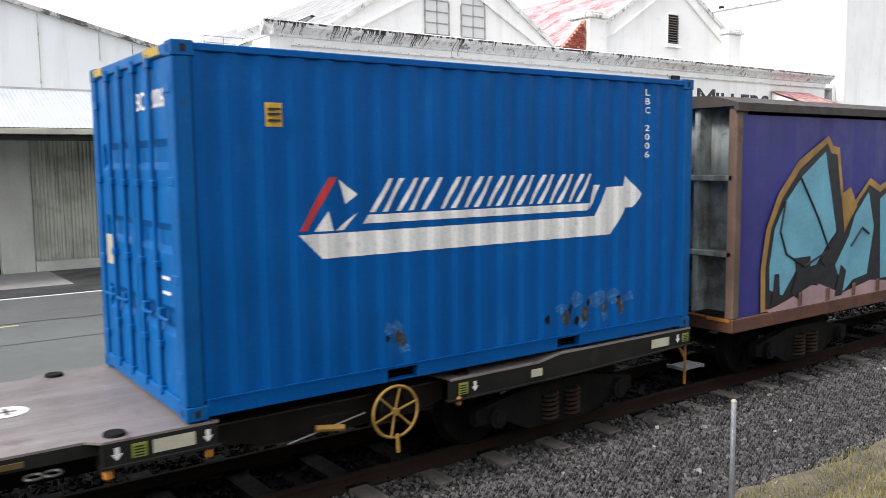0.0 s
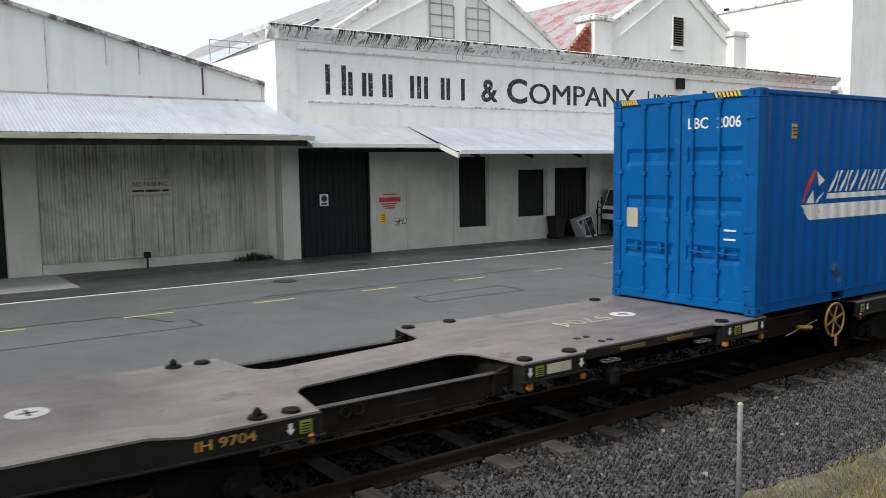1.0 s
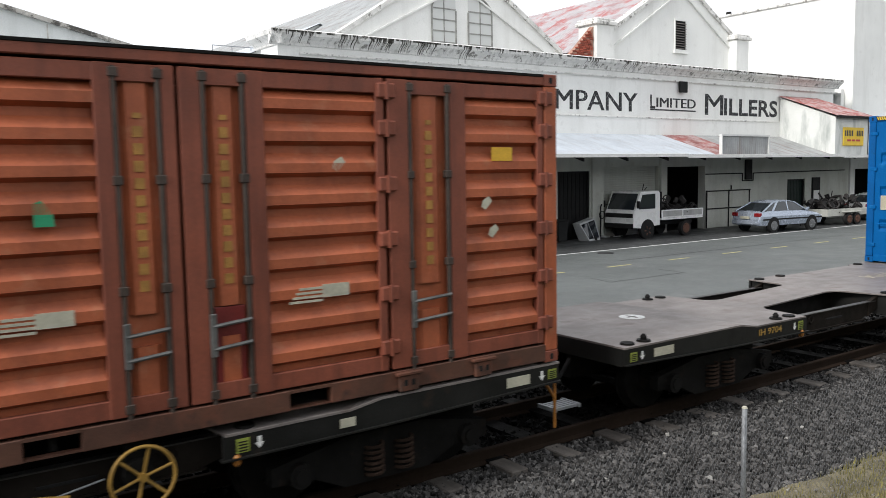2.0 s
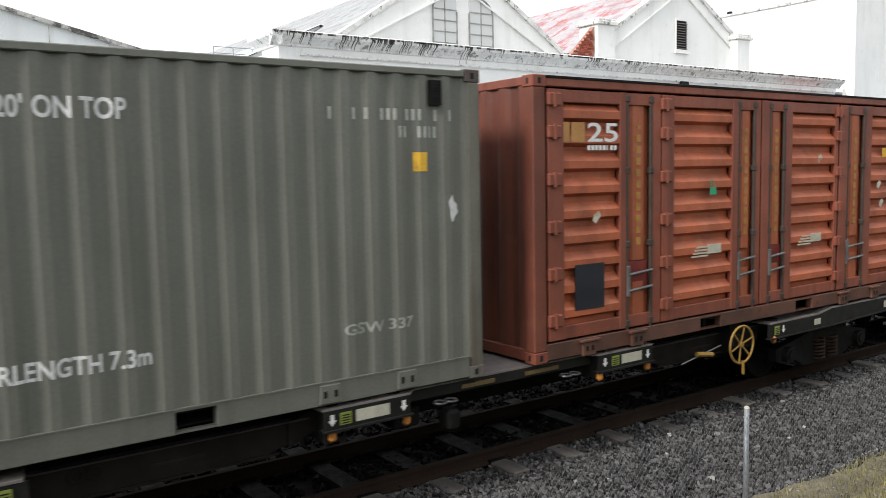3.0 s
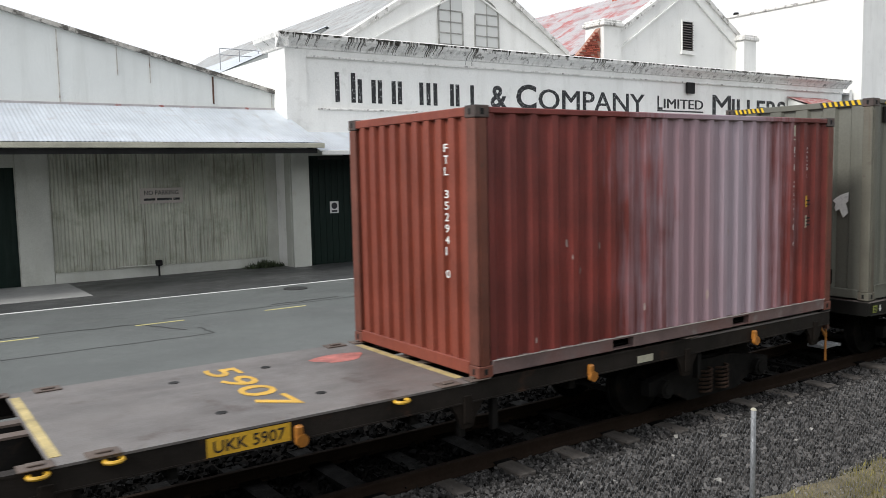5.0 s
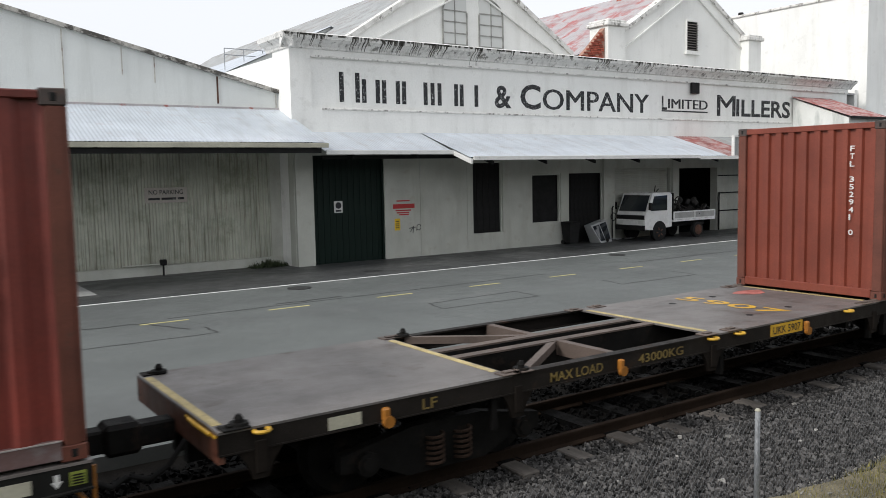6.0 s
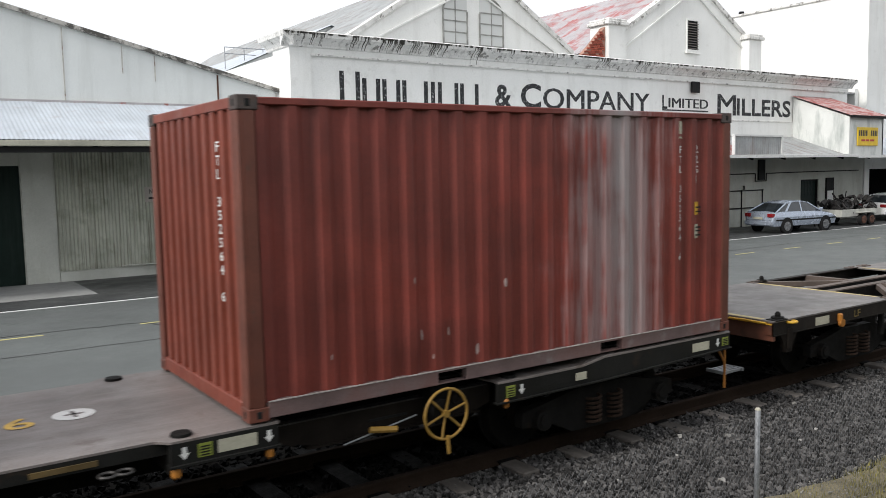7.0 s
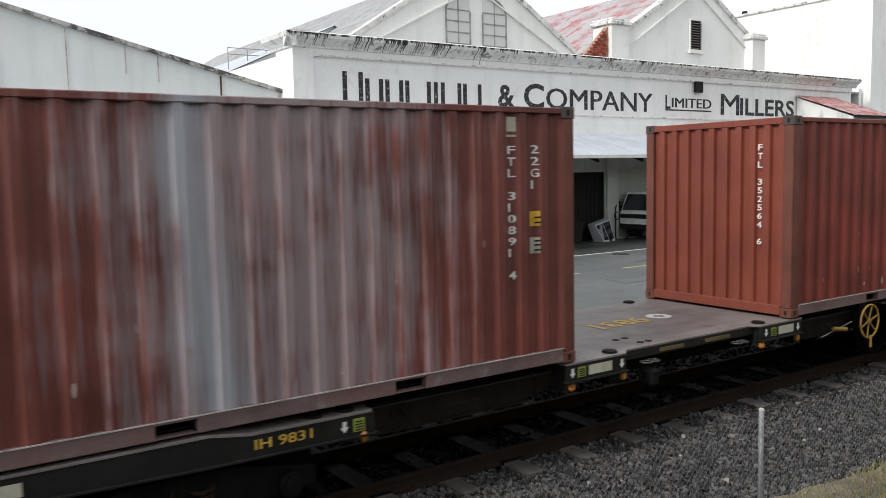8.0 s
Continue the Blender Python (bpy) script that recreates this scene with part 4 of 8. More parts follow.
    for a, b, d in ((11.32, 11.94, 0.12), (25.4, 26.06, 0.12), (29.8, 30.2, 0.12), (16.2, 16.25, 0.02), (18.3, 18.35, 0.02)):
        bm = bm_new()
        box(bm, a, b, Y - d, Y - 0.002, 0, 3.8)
        setting("wall_mill_pier", bm, M_WALL_SHADED, "flaking whitewashed wall pier")


def make_awnings():
    Y = WALL_Y
    a = thing("mill_awning", "galvanised corrugated awning over the pavement along the mill", "awning")
    sheet_roof("sheeting", 11.5, 16.3, (Y, 4.43), (23.0, 3.74), 0.11, M_IRON, "", parent=a)
    sheet_roof("sheeting", 16.3, 29.9, (Y, 4.45), (22.0, 3.50), 0.11, M_IRON, "", parent=a)
    sheet_roof("sheeting", 29.9, 32.2, (Y, 4.45), (22.0, 3.46), 0.19, M_IRON_RED, "red-painted sheeting gone rusty", parent=a)
    sheet_roof("sheeting", 32.2, 39.15, (Y, 4.45), (22.0, 3.44), 0.19, M_IRON_OLD, "streaked rusty grey sheeting", parent=a)
    sheet_roof("sheeting", 39.15, 75.0, (Y, 4.45), (22.0, 3.42), 0.3, M_IRON, "", parent=a)
    for x0, x1, y, z in ((11.5, 16.4, 22.98, 3.70), (16.4, 28, 21.98, 3.47), (28, 40, 21.98, 3.42), (40, 75, 21.98, 3.37)):
        bm = bm_new()
        box(bm, x0, x1, y - 0.06, y, z - 0.07, z + 0.07, 0.01)
        part("gutter", bm, M_WHITE, a, "pale gutter along the awning edge")
    bm = bm_new()
    prism(bm, [(23.05, 3.78), (23.05, 3.62), (21.95, 3.28), (21.95, 3.44)], lambda u, v, d: Vector((16.3 + d, u, v)), 0.08)
    part("barge_board", bm, M_WHITE, a, "white barge board")
    x = 12.5
    while x < 74:
        bm = bm_new()
        y1 = 23.1 if x < 16.3 else 22.1
        z1 = 3.6 if x < 16.3 else 3.35
        prism(bm, [(Y, 4.3), (Y, 4.15), (y1, z1 - 0.1), (y1, z1 + 0.02)], lambda u, v, d: Vector((x + d, u, v)), 0.08)
        pieces("rafter", bm, M_BLACKISH, a)
        x += 2.4
    bm = bm_new()
    box(bm, 11.6, 74.0, 23.4, 23.5, 3.5, 3.62)
    part("purlin", bm, M_BLACKISH, a, "dark timber purlin under the sheeting")
    # lean-to hut standing on the awning
    h = thing("awning_hut", "white weatherboard lean-to on the awning with a red iron roof", "hut")
    bm = bm_new()
    prism(bm, [(Y, 4.2), (Y, 6.45), (21.95, 5.3), (21.95, 3.45)], lambda u, v, d: Vector((39.15 + d, u, v)), 0.12)
    box(bm, 39.27, 42.3, 21.95, 22.05, 3.45, 5.3)
    prism(bm, [(Y, 4.2), (Y, 6.45), (21.95, 5.3), (21.95, 3.45)], lambda u, v, d: Vector((42.2 + d, u, v)), 0.1)
    pieces("wall", bm, surface("peeling_white_boards", (0.7, 0.71, 0.68), 0.7, vary=0.06, streak=(0.3, 0.33, 0.31), streak_amount=0.9, streak_scale=(1.5, 1.5, 0.4), bump=0.1), h, "white paint peeling from grey boards")
    st = ripple(39.0, 42.6, 0.2, 0.03)
    bm = bm_new()
    grid(bm, [[(x, Y, 6.53 + o) for x, o in st], [(x, 21.75, 5.34 + o) for x, o in st]])
    part("roof", bm, M_IRON_RED, h, "faded red corrugated roof")
    bm = bm_new()
    box(bm, 39.0, 42.6, 21.72, 21.8, 5.24, 5.36)
    part("gutter", bm, M_BLACKISH, h)
    sg = thing("yard_sign", "yellow board with dark and red writing on the hut", "sign", at=(40.75, 21.93, 4.35))
    bm = bm_new()
    box(bm, -0.95, 0.95, -0.04, 0.0, -0.45, 0.45, 0.008)
    part("board", bm, M_SIGNYEL, sg)
    bm = bm_new()
    x = -0.82
    for w in (0.12, 0.15, 0.12, 0.12, 0.15, 0.25, 0.14, 0.15, 0.13, 0.12):
        if w < 0.2:
            box(bm, x, x + w - 0.03, -0.046, -0.041, 0.02, 0.3)
        x += w + 0.03
    pieces("writing", bm, M_INK, sg)
    bm = bm_new()
    for x0, x1 in ((-0.6, -0.25), (-0.18, 0.12), (0.2, 0.6)):
        box(bm, x0, x1, -0.046, -0.041, -0.24, -0.14)
    pieces("writing", bm, M_SIGNRED, sg)
    b = thing("hoarding", "low corrugated hoarding with white capping on the awning edge", "hoarding")
    st = ripple(30.35, 33.75, 0.15, 0.03)
    bm = bm_new()
    grid(bm, [[(x, 22.05 + o, 3.5) for x, o in st], [(x, 22.05 + o, 4.28) for x, o in st]])
    grid(bm, [[(x, 22.11, 3.5) for x, o in st], [(x, 22.11, 4.28) for x, o in st]])
    part("sheeting", bm, M_IRON_OLD, b)
    bm = bm_new()
    box(bm, 30.3, 33.8, 22.0, 22.14, 4.28, 4.36)
    box(bm, 33.72, 33.8, 22.0, 22.14, 3.5, 4.28)
    box(bm, 30.3, 30.36, 22.0, 22.14, 3.5, 4.28)
    part("capping", bm, M_WHITE, b)


def make_gables():
    G = 28.0
    for name, ridge, z_r, x_l, x_r, sl, roofm in (("gable_1", 20.95, 11.72, 14.4, 26.6, 0.63, M_IRON_OLD), ("gable_2", 34.95, 12.5, 28.4, 39.6, 0.6, M_IRON_PINK)):
        g = thing(name.split("_")[0] + "_roof", "whitewashed gable wall and iron roof behind the parapet", "gable")
        zl, zr = z_r - sl * (ridge - x_l), z_r - sl * (x_r - ridge)
        bm = bm_new()
        prism(bm, [(x_l, 6.9), (x_l, zl), (ridge, z_r), (x_r, zr), (x_r, 6.9)], lambda u, v, d: Vector((u, G + d, v)), 0.35)
        part("wall", bm, M_WALL, g)
        bm = bm_new()
        for xe, ze in ((x_l, zl), (x_r, zr)):
            prism(bm, [(xe, ze), (ridge, z_r), (ridge, z_r + 0.22), (xe, ze + 0.22)], lambda u, v, d: Vector((u, G - 0.1 + d, v)), 0.55)
        pieces("coping", bm, M_COPE, g, "rendered gable coping streaked with mould")
        bm = bm_new()
        m_top, m_slope = (10.6, 0.51) if name == "gable_1" else (11.95, 0.63)
        for xe in (x_l + 0.5, x_r - 0.5):
            ze = m_top - m_slope * abs(xe - ridge)
            prism(bm, [(xe, ze), (ridge, m_top), (ridge, m_top - 0.07), (xe, ze - 0.07)], lambda u, v, d: Vector((u, G - 0.1 + d, v)), 0.095)
        pieces("moulding", bm, M_WALL, g)
        for xe, ze in ((x_l, zl), (x_r, zr)):
            st = ripple(G + 0.35, 59.5, 0.3, 0.035)
            bm = bm_new()
            k = 6
            grid(bm, [[(xe + (ridge - xe) * i / k, y, ze + (z_r - ze) * i / k - 0.02 + o) for y, o in st] for i in range(k + 1)])
            part("roof_slope", bm, roofm, g, "patchy weathered corrugated iron")
    # arched double window of the first gable
    w = thing("arched_window", "pale blocked arched window in two lights with glazing bars", "window", at=(0, G, 0))
    for side, (x0, x1) in ((-1, (19.45, 20.65)), (1, (21.3, 22.55))):
        xc_in = x1 if side < 0 else x0
        arc = []
        for i in range(9):
            u = i / 8
            ang = math.pi / 2 * u
            arc.append((xc_in + side * (x1 - x0) * math.cos(ang), 9.55 + 0.75 * math.sin(ang)))
        pts = [(xc_in, 7.9), (xc_in + side * (x1 - x0), 7.9)] + arc
        bm = bm_new()
        prism(bm, pts, lambda u, v, d: Vector((u, -0.02 + d, v)), 0.018)
        lt = part("light", bm, M_PANE, w, "dusty pale panes")
        bm = bm_new()
        for z in (8.25, 8.7, 9.15, 9.6):
            box(bm, x0, x1, -0.045, -0.022, z - 0.022, z + 0.022)
        for f in (0.5,):
            xm = x0 + (x1 - x0) * f
            box(bm, xm - 0.02, xm + 0.02, -0.045, -0.022, 7.9, 10.1)
        for xe in (x0, x1):
            box(bm, xe - 0.035, xe + 0.035, -0.05, -0.022, 7.85, 9.55)
        for (a, b), (c, d) in zip(arc, arc[1:]):
            cyl(bm, (a, -0.035, b), (c, -0.035, d), 0.035, 6)
        part("glazing_bars", bm, M_BARS, lt, "dirty grey glazing bars")
    # louvre of the second gable
    lv = thing("louvred_vent", "narrow dark louvred vent in the white gable", "vent", at=(34.92, G, 0))
    bm = bm_new()
    box(bm, -0.42, 0.42, -0.02, -0.003, 8.95, 10.45)
    part("backing", bm, M_BLACKISH, lv)
    bm = bm_new()
    frame_bars(bm, -0.4, 0.4, 8.98, 10.42, -0.03, 0.07, 0.05)
    box(bm, -0.55, 0.55, -0.15, -0.02, 8.78, 8.9)
    part("frame", bm, M_WALL, lv)
    bm = bm_new()
    prism(bm, [(0.0, 0.0), (-0.1, -0.05), (-0.1, -0.03), (0.0, 0.02)], lambda u, v, d: Vector((-0.4 + d, -0.021 + u, v)), 0.8)
    me = finish("slat", bm, surface("grey_louvre_timber", (0.16, 0.14, 0.13), 0.7, bump=0.1))
    for i in range(11):
        shared("slat", me, lv, pose(0, 0, 9.05 + i * 0.125))
    # piers
    for x0, x1, top, nm in ((28.4, 29.55, 9.95, "chimney_pier"), (39.0, 40.1, 10.05, "gable_pier")):
        p = thing(nm, "rendered pier with a moulded cap between the gables", "pier", at=(0, 0, 0))
        bm = bm_new()
        box(bm, x0, x1, G - 0.5, G + 0.7, 6.9, top - 0.3, 0.02)
        part("shaft", bm, M_WALL, p)
        bm = bm_new()
        box(bm, x0 - 0.12, x1 + 0.12, G - 0.62, G + 0.82, top - 0.3, top - 0.12, 0.03)
        box(bm, x0 - 0.05, x1 + 0.05, G - 0.55, G + 0.75, top - 0.118, top, 0.03)
        part("cap", bm, M_CORN, p)
    # exposed brick where the render has fallen
    br = thing("broken_parapet", "broken rendered parapet with bare red bricks", "parapet")
    bm = bm_new()
    prism(bm, [(26.7, 6.9), (26.7, 8.0), (27.4, 8.6), (28.38, 9.55), (28.38, 6.9)], lambda u, v, d: Vector((u, G - 0.3 + d, v)), 0.28)
    part("core", bm, surface("old_mortar", (0.36, 0.2, 0.15), 0.9, bump=0.4, bscale=30), br)
    bm = bm_new()
    box(bm, 0.006, 0.224, 0, 0.05, 0.005, 0.07, 0.006)
    me = finish("brick", bm, M_BRICK)
    rng = random.Random(3)
    for k in range(19):
        z = 8.0 + k * 0.078
        lim = 26.75 + max(0, (z - 8.02)) * 1.0
        x = lim + (0.12 if k % 2 else 0)
        while x < 28.13:
            if rng.random() < 0.93:
                shared("brick", me, br, pose(x, G - 0.335 + rng.uniform(-0.012, 0.012), z))
            x += 0.23
    # red chimney on the ridge, low roof with a hand rail further back
    c = thing("brick_chimney", "red brick chimney on the ridge", "chimney", at=(34.95, 32.5, 12.4))
    bm = bm_new()
    box(bm, -0.36, 0.36, -0.36, 0.36, -0.6, 0.75, 0.02)
    box(bm, -0.43, 0.43, -0.43, 0.43, 0.75, 0.88, 0.02)
    part("stack", bm, M_BRICK, c)
    rb = thing("rear_roof", "pale iron roof further back with a light rail", "roof")
    bm = bm_new()
    for xe, ze in ((11.5, 6.95), (23.5, 6.95)):
        st = ripple(34.0, 58.0, 0.4, 0.03)
        grid(bm, [[(xe, y, ze + o) for y, o in st], [(17.5, y, 9.7 + o) for y, o in st]])
    part("sheeting", bm, M_IRON, rb)
    bm = bm_new()
    prism(bm, [(11.5, 6.9), (17.5, 9.66), (23.5, 6.9)], lambda u, v, d: Vector((u, 34.2 + d, v)), 0.2)
    part("end_wall", bm, M_CLAD, rb)
    bm = bm_new()
    for x in (13.2, 14.1, 15.0):
        cyl(bm, (x, 36, 7.4), (x, 36, 8.7), 0.02, 6)
    for z in (8.42, 8.7):
        cyl(bm, (13.2, 36, z), (15.2, 36, z), 0.02, 6)
    part("hand_rail", bm, M_GALV, rb)


def make_shed():
    S = SHED_Y
    holes = [(-1.0, 3.4, 0.0, 3.4)]
    bm = bm_new()
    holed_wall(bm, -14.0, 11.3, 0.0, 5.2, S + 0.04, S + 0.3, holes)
    w = setting("wall_shed", bm, M_WALL_SHADED, "shed wall clad in stained cream corrugated iron with painted rib shading", normals=False)
    st = ripple(4.3, 10.9, 0.1, 0.034)
    bm = bm_new()
    grid(bm, [[(x, S + o - 0.0, 0.32) for x, o in st], [(x, S + o, 3.4) for x, o in st], [(x, S + o, 5.15) for x, o in st]])
    part("corrugated_sheet", bm, M_IRON_WALL, w, "stained cream corrugated iron with painted rib shading")
    bm = bm_new()
    box(bm, 3.42, 4.28, S - 0.03, S + 0.038, 0, 5.15)
    box(bm, 4.3, 11.2, S - 0.04, S + 0.0, 0.0, 0.3)
    part("plinth", bm, M_WALL_SHADED, w, "pale plinth and edge board")
    bm = bm_new()
    box(bm, 11.42, 11.9, S - 0.95, S - 0.5, 0, 4.0, 0.02)
    part("pier", bm, M_WALL_SHADED, w, "flaking white pier")
    bm = bm_new()
    box(bm, -1.0, 3.4, S + 0.12, S + 0.18, 0, 3.4)
    setting("door_6", bm, M_DKGREEN, "dark green shed door, closed")
    # raking upper wall: pale sheets with battens
    top = lambda x: 5.74 + (11.3 - x) * 0.25 if x > -1 else 8.815 - (-1 - x) * 0.25
    bm = bm_new()
    prism(bm, [(-14, 5.2), (-14, top(-14)), (-1, top(-1)), (11.3, top(11.3)), (11.3, 5.2)], lambda u, v, d: Vector((u, S + d, v)), 0.25)
    u = setting("wall_shed_upper", bm, M_CLAD, "pale sheet-clad raking upper wall of the shed")
    bm = bm_new()
    for x, f in ((4.72, 1.0), (6.35, 0.5), (7.3, 0.55), (2.9, 1.0), (1.0, 1.0), (-2, 1), (-5, 1), (11.22, 1.0)):
        box(bm, x - 0.016, x + 0.016, S - 0.02, S - 0.001, top(x) - (top(x) - 5.25) * f, top(x) - 0.05)
    pieces("batten", bm, surface("rust_stained_batten", (0.5, 0.48, 0.44), 0.8, vary=0.3, scale=4, spots=(0.14, 0.07, 0.04), spot_amount=0.8), u, "rust-stained joint battens")
    bm = bm_new()
    box(bm, 9.22, 9.27, S - 0.025, S - 0.001, 5.35, top(9.25) - 0.05)
    part("batten", bm, M_RUSTY, u, "rusted iron batten")
    bm = bm_new()
    for xa, xb in ((-14, -1), (-1, 11.35)):
        prism(bm, [(xa, top(xa)), (xb, top(xb)), (xb, top(xb) + 0.12), (xa, top(xa) + 0.12)], lambda a, b, d: Vector((a, S - 0.12 + d, b)), 0.4)
    pieces("barge_capping", bm, M_MOULDY, u, "mould-blackened barge capping")
    bm = bm_new()
    for xa, xb in ((-14, -1), (-1, 11.3)):
        st = ripple(S + 0.25, 58, 0.3, 0.03)
        grid(bm, [[(xa, y, top(xa) + 0.02 + o) for y, o in st], [(xb, y, top(xb) + 0.02 + o) for y, o in st]])
    part("roof_sheet", bm, M_IRON, u, "galvanised shed roof")
    a = thing("shed_awning", "galvanised corrugated awning along the shed with a drooping edge", "awning")
    sheet_roof("sheeting", -14.0, 11.45, (S, 5.22), (22.8, 4.0), 0.11, M_IRON, "", parent=a)
    bm = bm_new()
    box(bm, -14, 11.5, 22.74, 22.8, 3.84, 3.98, 0.008)
    part("gutter", bm, surface("drab_gutter", (0.42, 0.41, 0.33), 0.6, vary=0.2), a, "drab cream gutter")
    for i in range(12):
        x = -12 + i * 2.1
        bm = bm_new()
        prism(bm, [(S, 5.1), (S, 4.95), (22.9, 3.75), (22.9, 3.88)], lambda p, q, d: Vector((x + d, p, q)), 0.08)
        pieces("rafter", bm, M_BLACKISH, a)
    bm = bm_new()
    box(bm, -13.5, 11.3, 22.85, 22.95, 3.68, 3.83)
    part("purlin", bm, M_BLACKISH, a, "dark timber purlin under the sheeting")
    bm = bm_new()
    box(bm, -14, 11.4, S - 0.07, S - 0.001, 5.16, 5.26)
    part("flashing", bm, surface("rusty_flashing", (0.42, 0.4, 0.4), 0.6, spots=(0.3, 0.08, 0.06), spot_amount=0.9, spot_scale=3), a, "rust-spotted flashing")
    bm = bm_new()
    box(bm, 6.8, 8.1, S - 0.05, S - 0.025, 2.25, 2.72)
    sg = tagged(new("parking_sign", finish("parking_sign", bm, surface("weathered_sign", (0.46, 0.42, 0.38), 0.6, vary=0.1))), "weathered board lettered NO PARKING on the shed", "sign")
    bm = lettering("NO PARKING", 0.14, 1.05)
    lay(bm, (6.92, S - 0.053, 2.51), (1, 0, 0), (0, 0, 1))
    part("letters", bm, M_SIGN, sg)
    bm = bm_new()
    for x0, x1 in ((6.9, 7.25), (7.3, 7.75), (7.8, 8.0)):
        box(bm, x0, x1, S - 0.055, S - 0.051, 2.34, 2.41)
    part("writing", bm, M_SIGN, sg)
    # tap on a stand pipe, weeds at the pier
    t = thing("stand_pipe", "small dark stand pipe with a tap by the shed", "tap", at=(7.2, S - 0.25, 0.012))
    bm = bm_new()
    cyl(bm, (0, 0, 0), (0, 0, 0.5), 0.03, 8)
    box(bm, -0.1, 0.1, -0.06, 0.06, 0.32, 0.5, 0.02)
    part("pipe", bm, M_BLACKISH, t)
    bm = bm_new()
    tube(bm, [(-1.2, 0.1, 0.36), (0, 0, 0.36)], 0.02)
    part("branch", bm, M_WALL_SHADED, t)
    verts, faces = [], []
    g = np.random.default_rng(2)
    for i in range(500):
        x, y = 10.6 + g.normal() * 0.35, S - 0.35 + g.normal() * 0.12
        h, a_ = max(0.05, 0.34 - abs(x - 10.6) * 0.3) * g.uniform(0.4, 1), g.uniform(0, 6.28)
        k = len(verts)
        verts += [(x - 0.02 * math.cos(a_), y - 0.02 * math.sin(a_), 0.0), (x + 0.02 * math.cos(a_), y + 0.02 * math.sin(a_), 0.0), (x + g.uniform(-.12, .12), y + g.uniform(-.12, .12), h)]
        faces.append((k, k + 1, k + 2))
    me = bpy.data.meshes.new("weeds")
    me.from_pydata(verts, [], faces)
    me.materials.append(M_WEED)
    tagged(new("weeds", me), "dark weeds growing at the foot of the pier", "weeds", "", "stuff")


def make_tall_building():
    b = thing("tall_warehouse", "tall plain whitewashed warehouse beyond the mill", "building")
    bm = bm_new()
    holed_wall(bm, 46.2, 90.0, 0.0, 12.4, WALL_Y, WALL_Y + 0.4, [(46.7, 49.8, 0.0, 2.7), (55, 58, 0, 2.7)])
    part("front_wall", bm, M_WALL, b)
    bm = bm_new()
    box(bm, 46.2, 46.6, WALL_Y + 0.4, 34.0, 0, 12.5)
    part("flank_wall", bm, M_WALL, b, "tall whitewashed flank wall, cracked and mould-stained")
    bm = bm_new()
    box(bm, 46.6, 90, 33.6, 34, 0, 12.4)
    box(bm, 89.6, 90, WALL_Y + 0.4, 33.6, 0, 12.4)
    part("rear_wall", bm, M_WALL, b)
    bm = bm_new()
    box(bm, 46.1, 46.75, WALL_Y - 0.05, 34.1, 12.5, 12.64, 0.03)
    pieces("coping", bm, M_COPE, b)
    bm = bm_new()
    box(bm, 46.6, 89.6, WALL_Y + 0.4, 33.6, 12.2, 12.35)
    part("roof", bm, M_IRON_OLD, b)
    bm = bm_new()
    cyl(bm, (46.5, 33.4, 12.5), (46.5, 33.4, 12.85), 0.22, 10, 0.16)
    part("roof_vent", bm, M_BLACKISH, b)
    bm = bm_new()
    box(bm, 46.65, 60.0, 29.0, 29.2, 0, 3)
    part("inner_wall", bm, M_BLACKISH, b)


make_ground()
make_sky_block_bank()
make_track()
make_mill()
make_awnings()
make_gables()
make_shed()
make_tall_building()

# ---- the train ----
SPEED = 7.248
HALF = 1.219
TRAIN = []
WHEELSETS = []


def on_train(ob, x0, z=0.0):
    TRAIN.append((ob, x0, z))
    ob.matrix_basis = pose(x0, TRACK_Y, z)


def face_text(bm, x, y, z):
    return lay(bm, (x, y, z), (1, 0, 0), (0, 0, 1))


# -- containers: local x along the train, y = -HALF is the near side, z = 0 the underside --


def pocket_rail(bm, L, side, pockets, z0, z1):
    y0, y1 = (side * HALF, side * (HALF - 0.09)) if side < 0 else (HALF - 0.09, HALF)
    x = -L / 2 + 0.17
    for a, b in [*pockets, (L / 2 - 0.17, None)]:
        box(bm, x, a, min(y0, y1), max(y0, y1), z0, z1, 0.006)
        if b is not None:
            box(bm, a, b, min(y0, y1), max(y0, y1), z1 - 0.025, z1)
            box(bm, a, b, min(y0, y1) + 0.02, max(y0, y1), z0, z0 + 0.015)
            x = b
    return bm


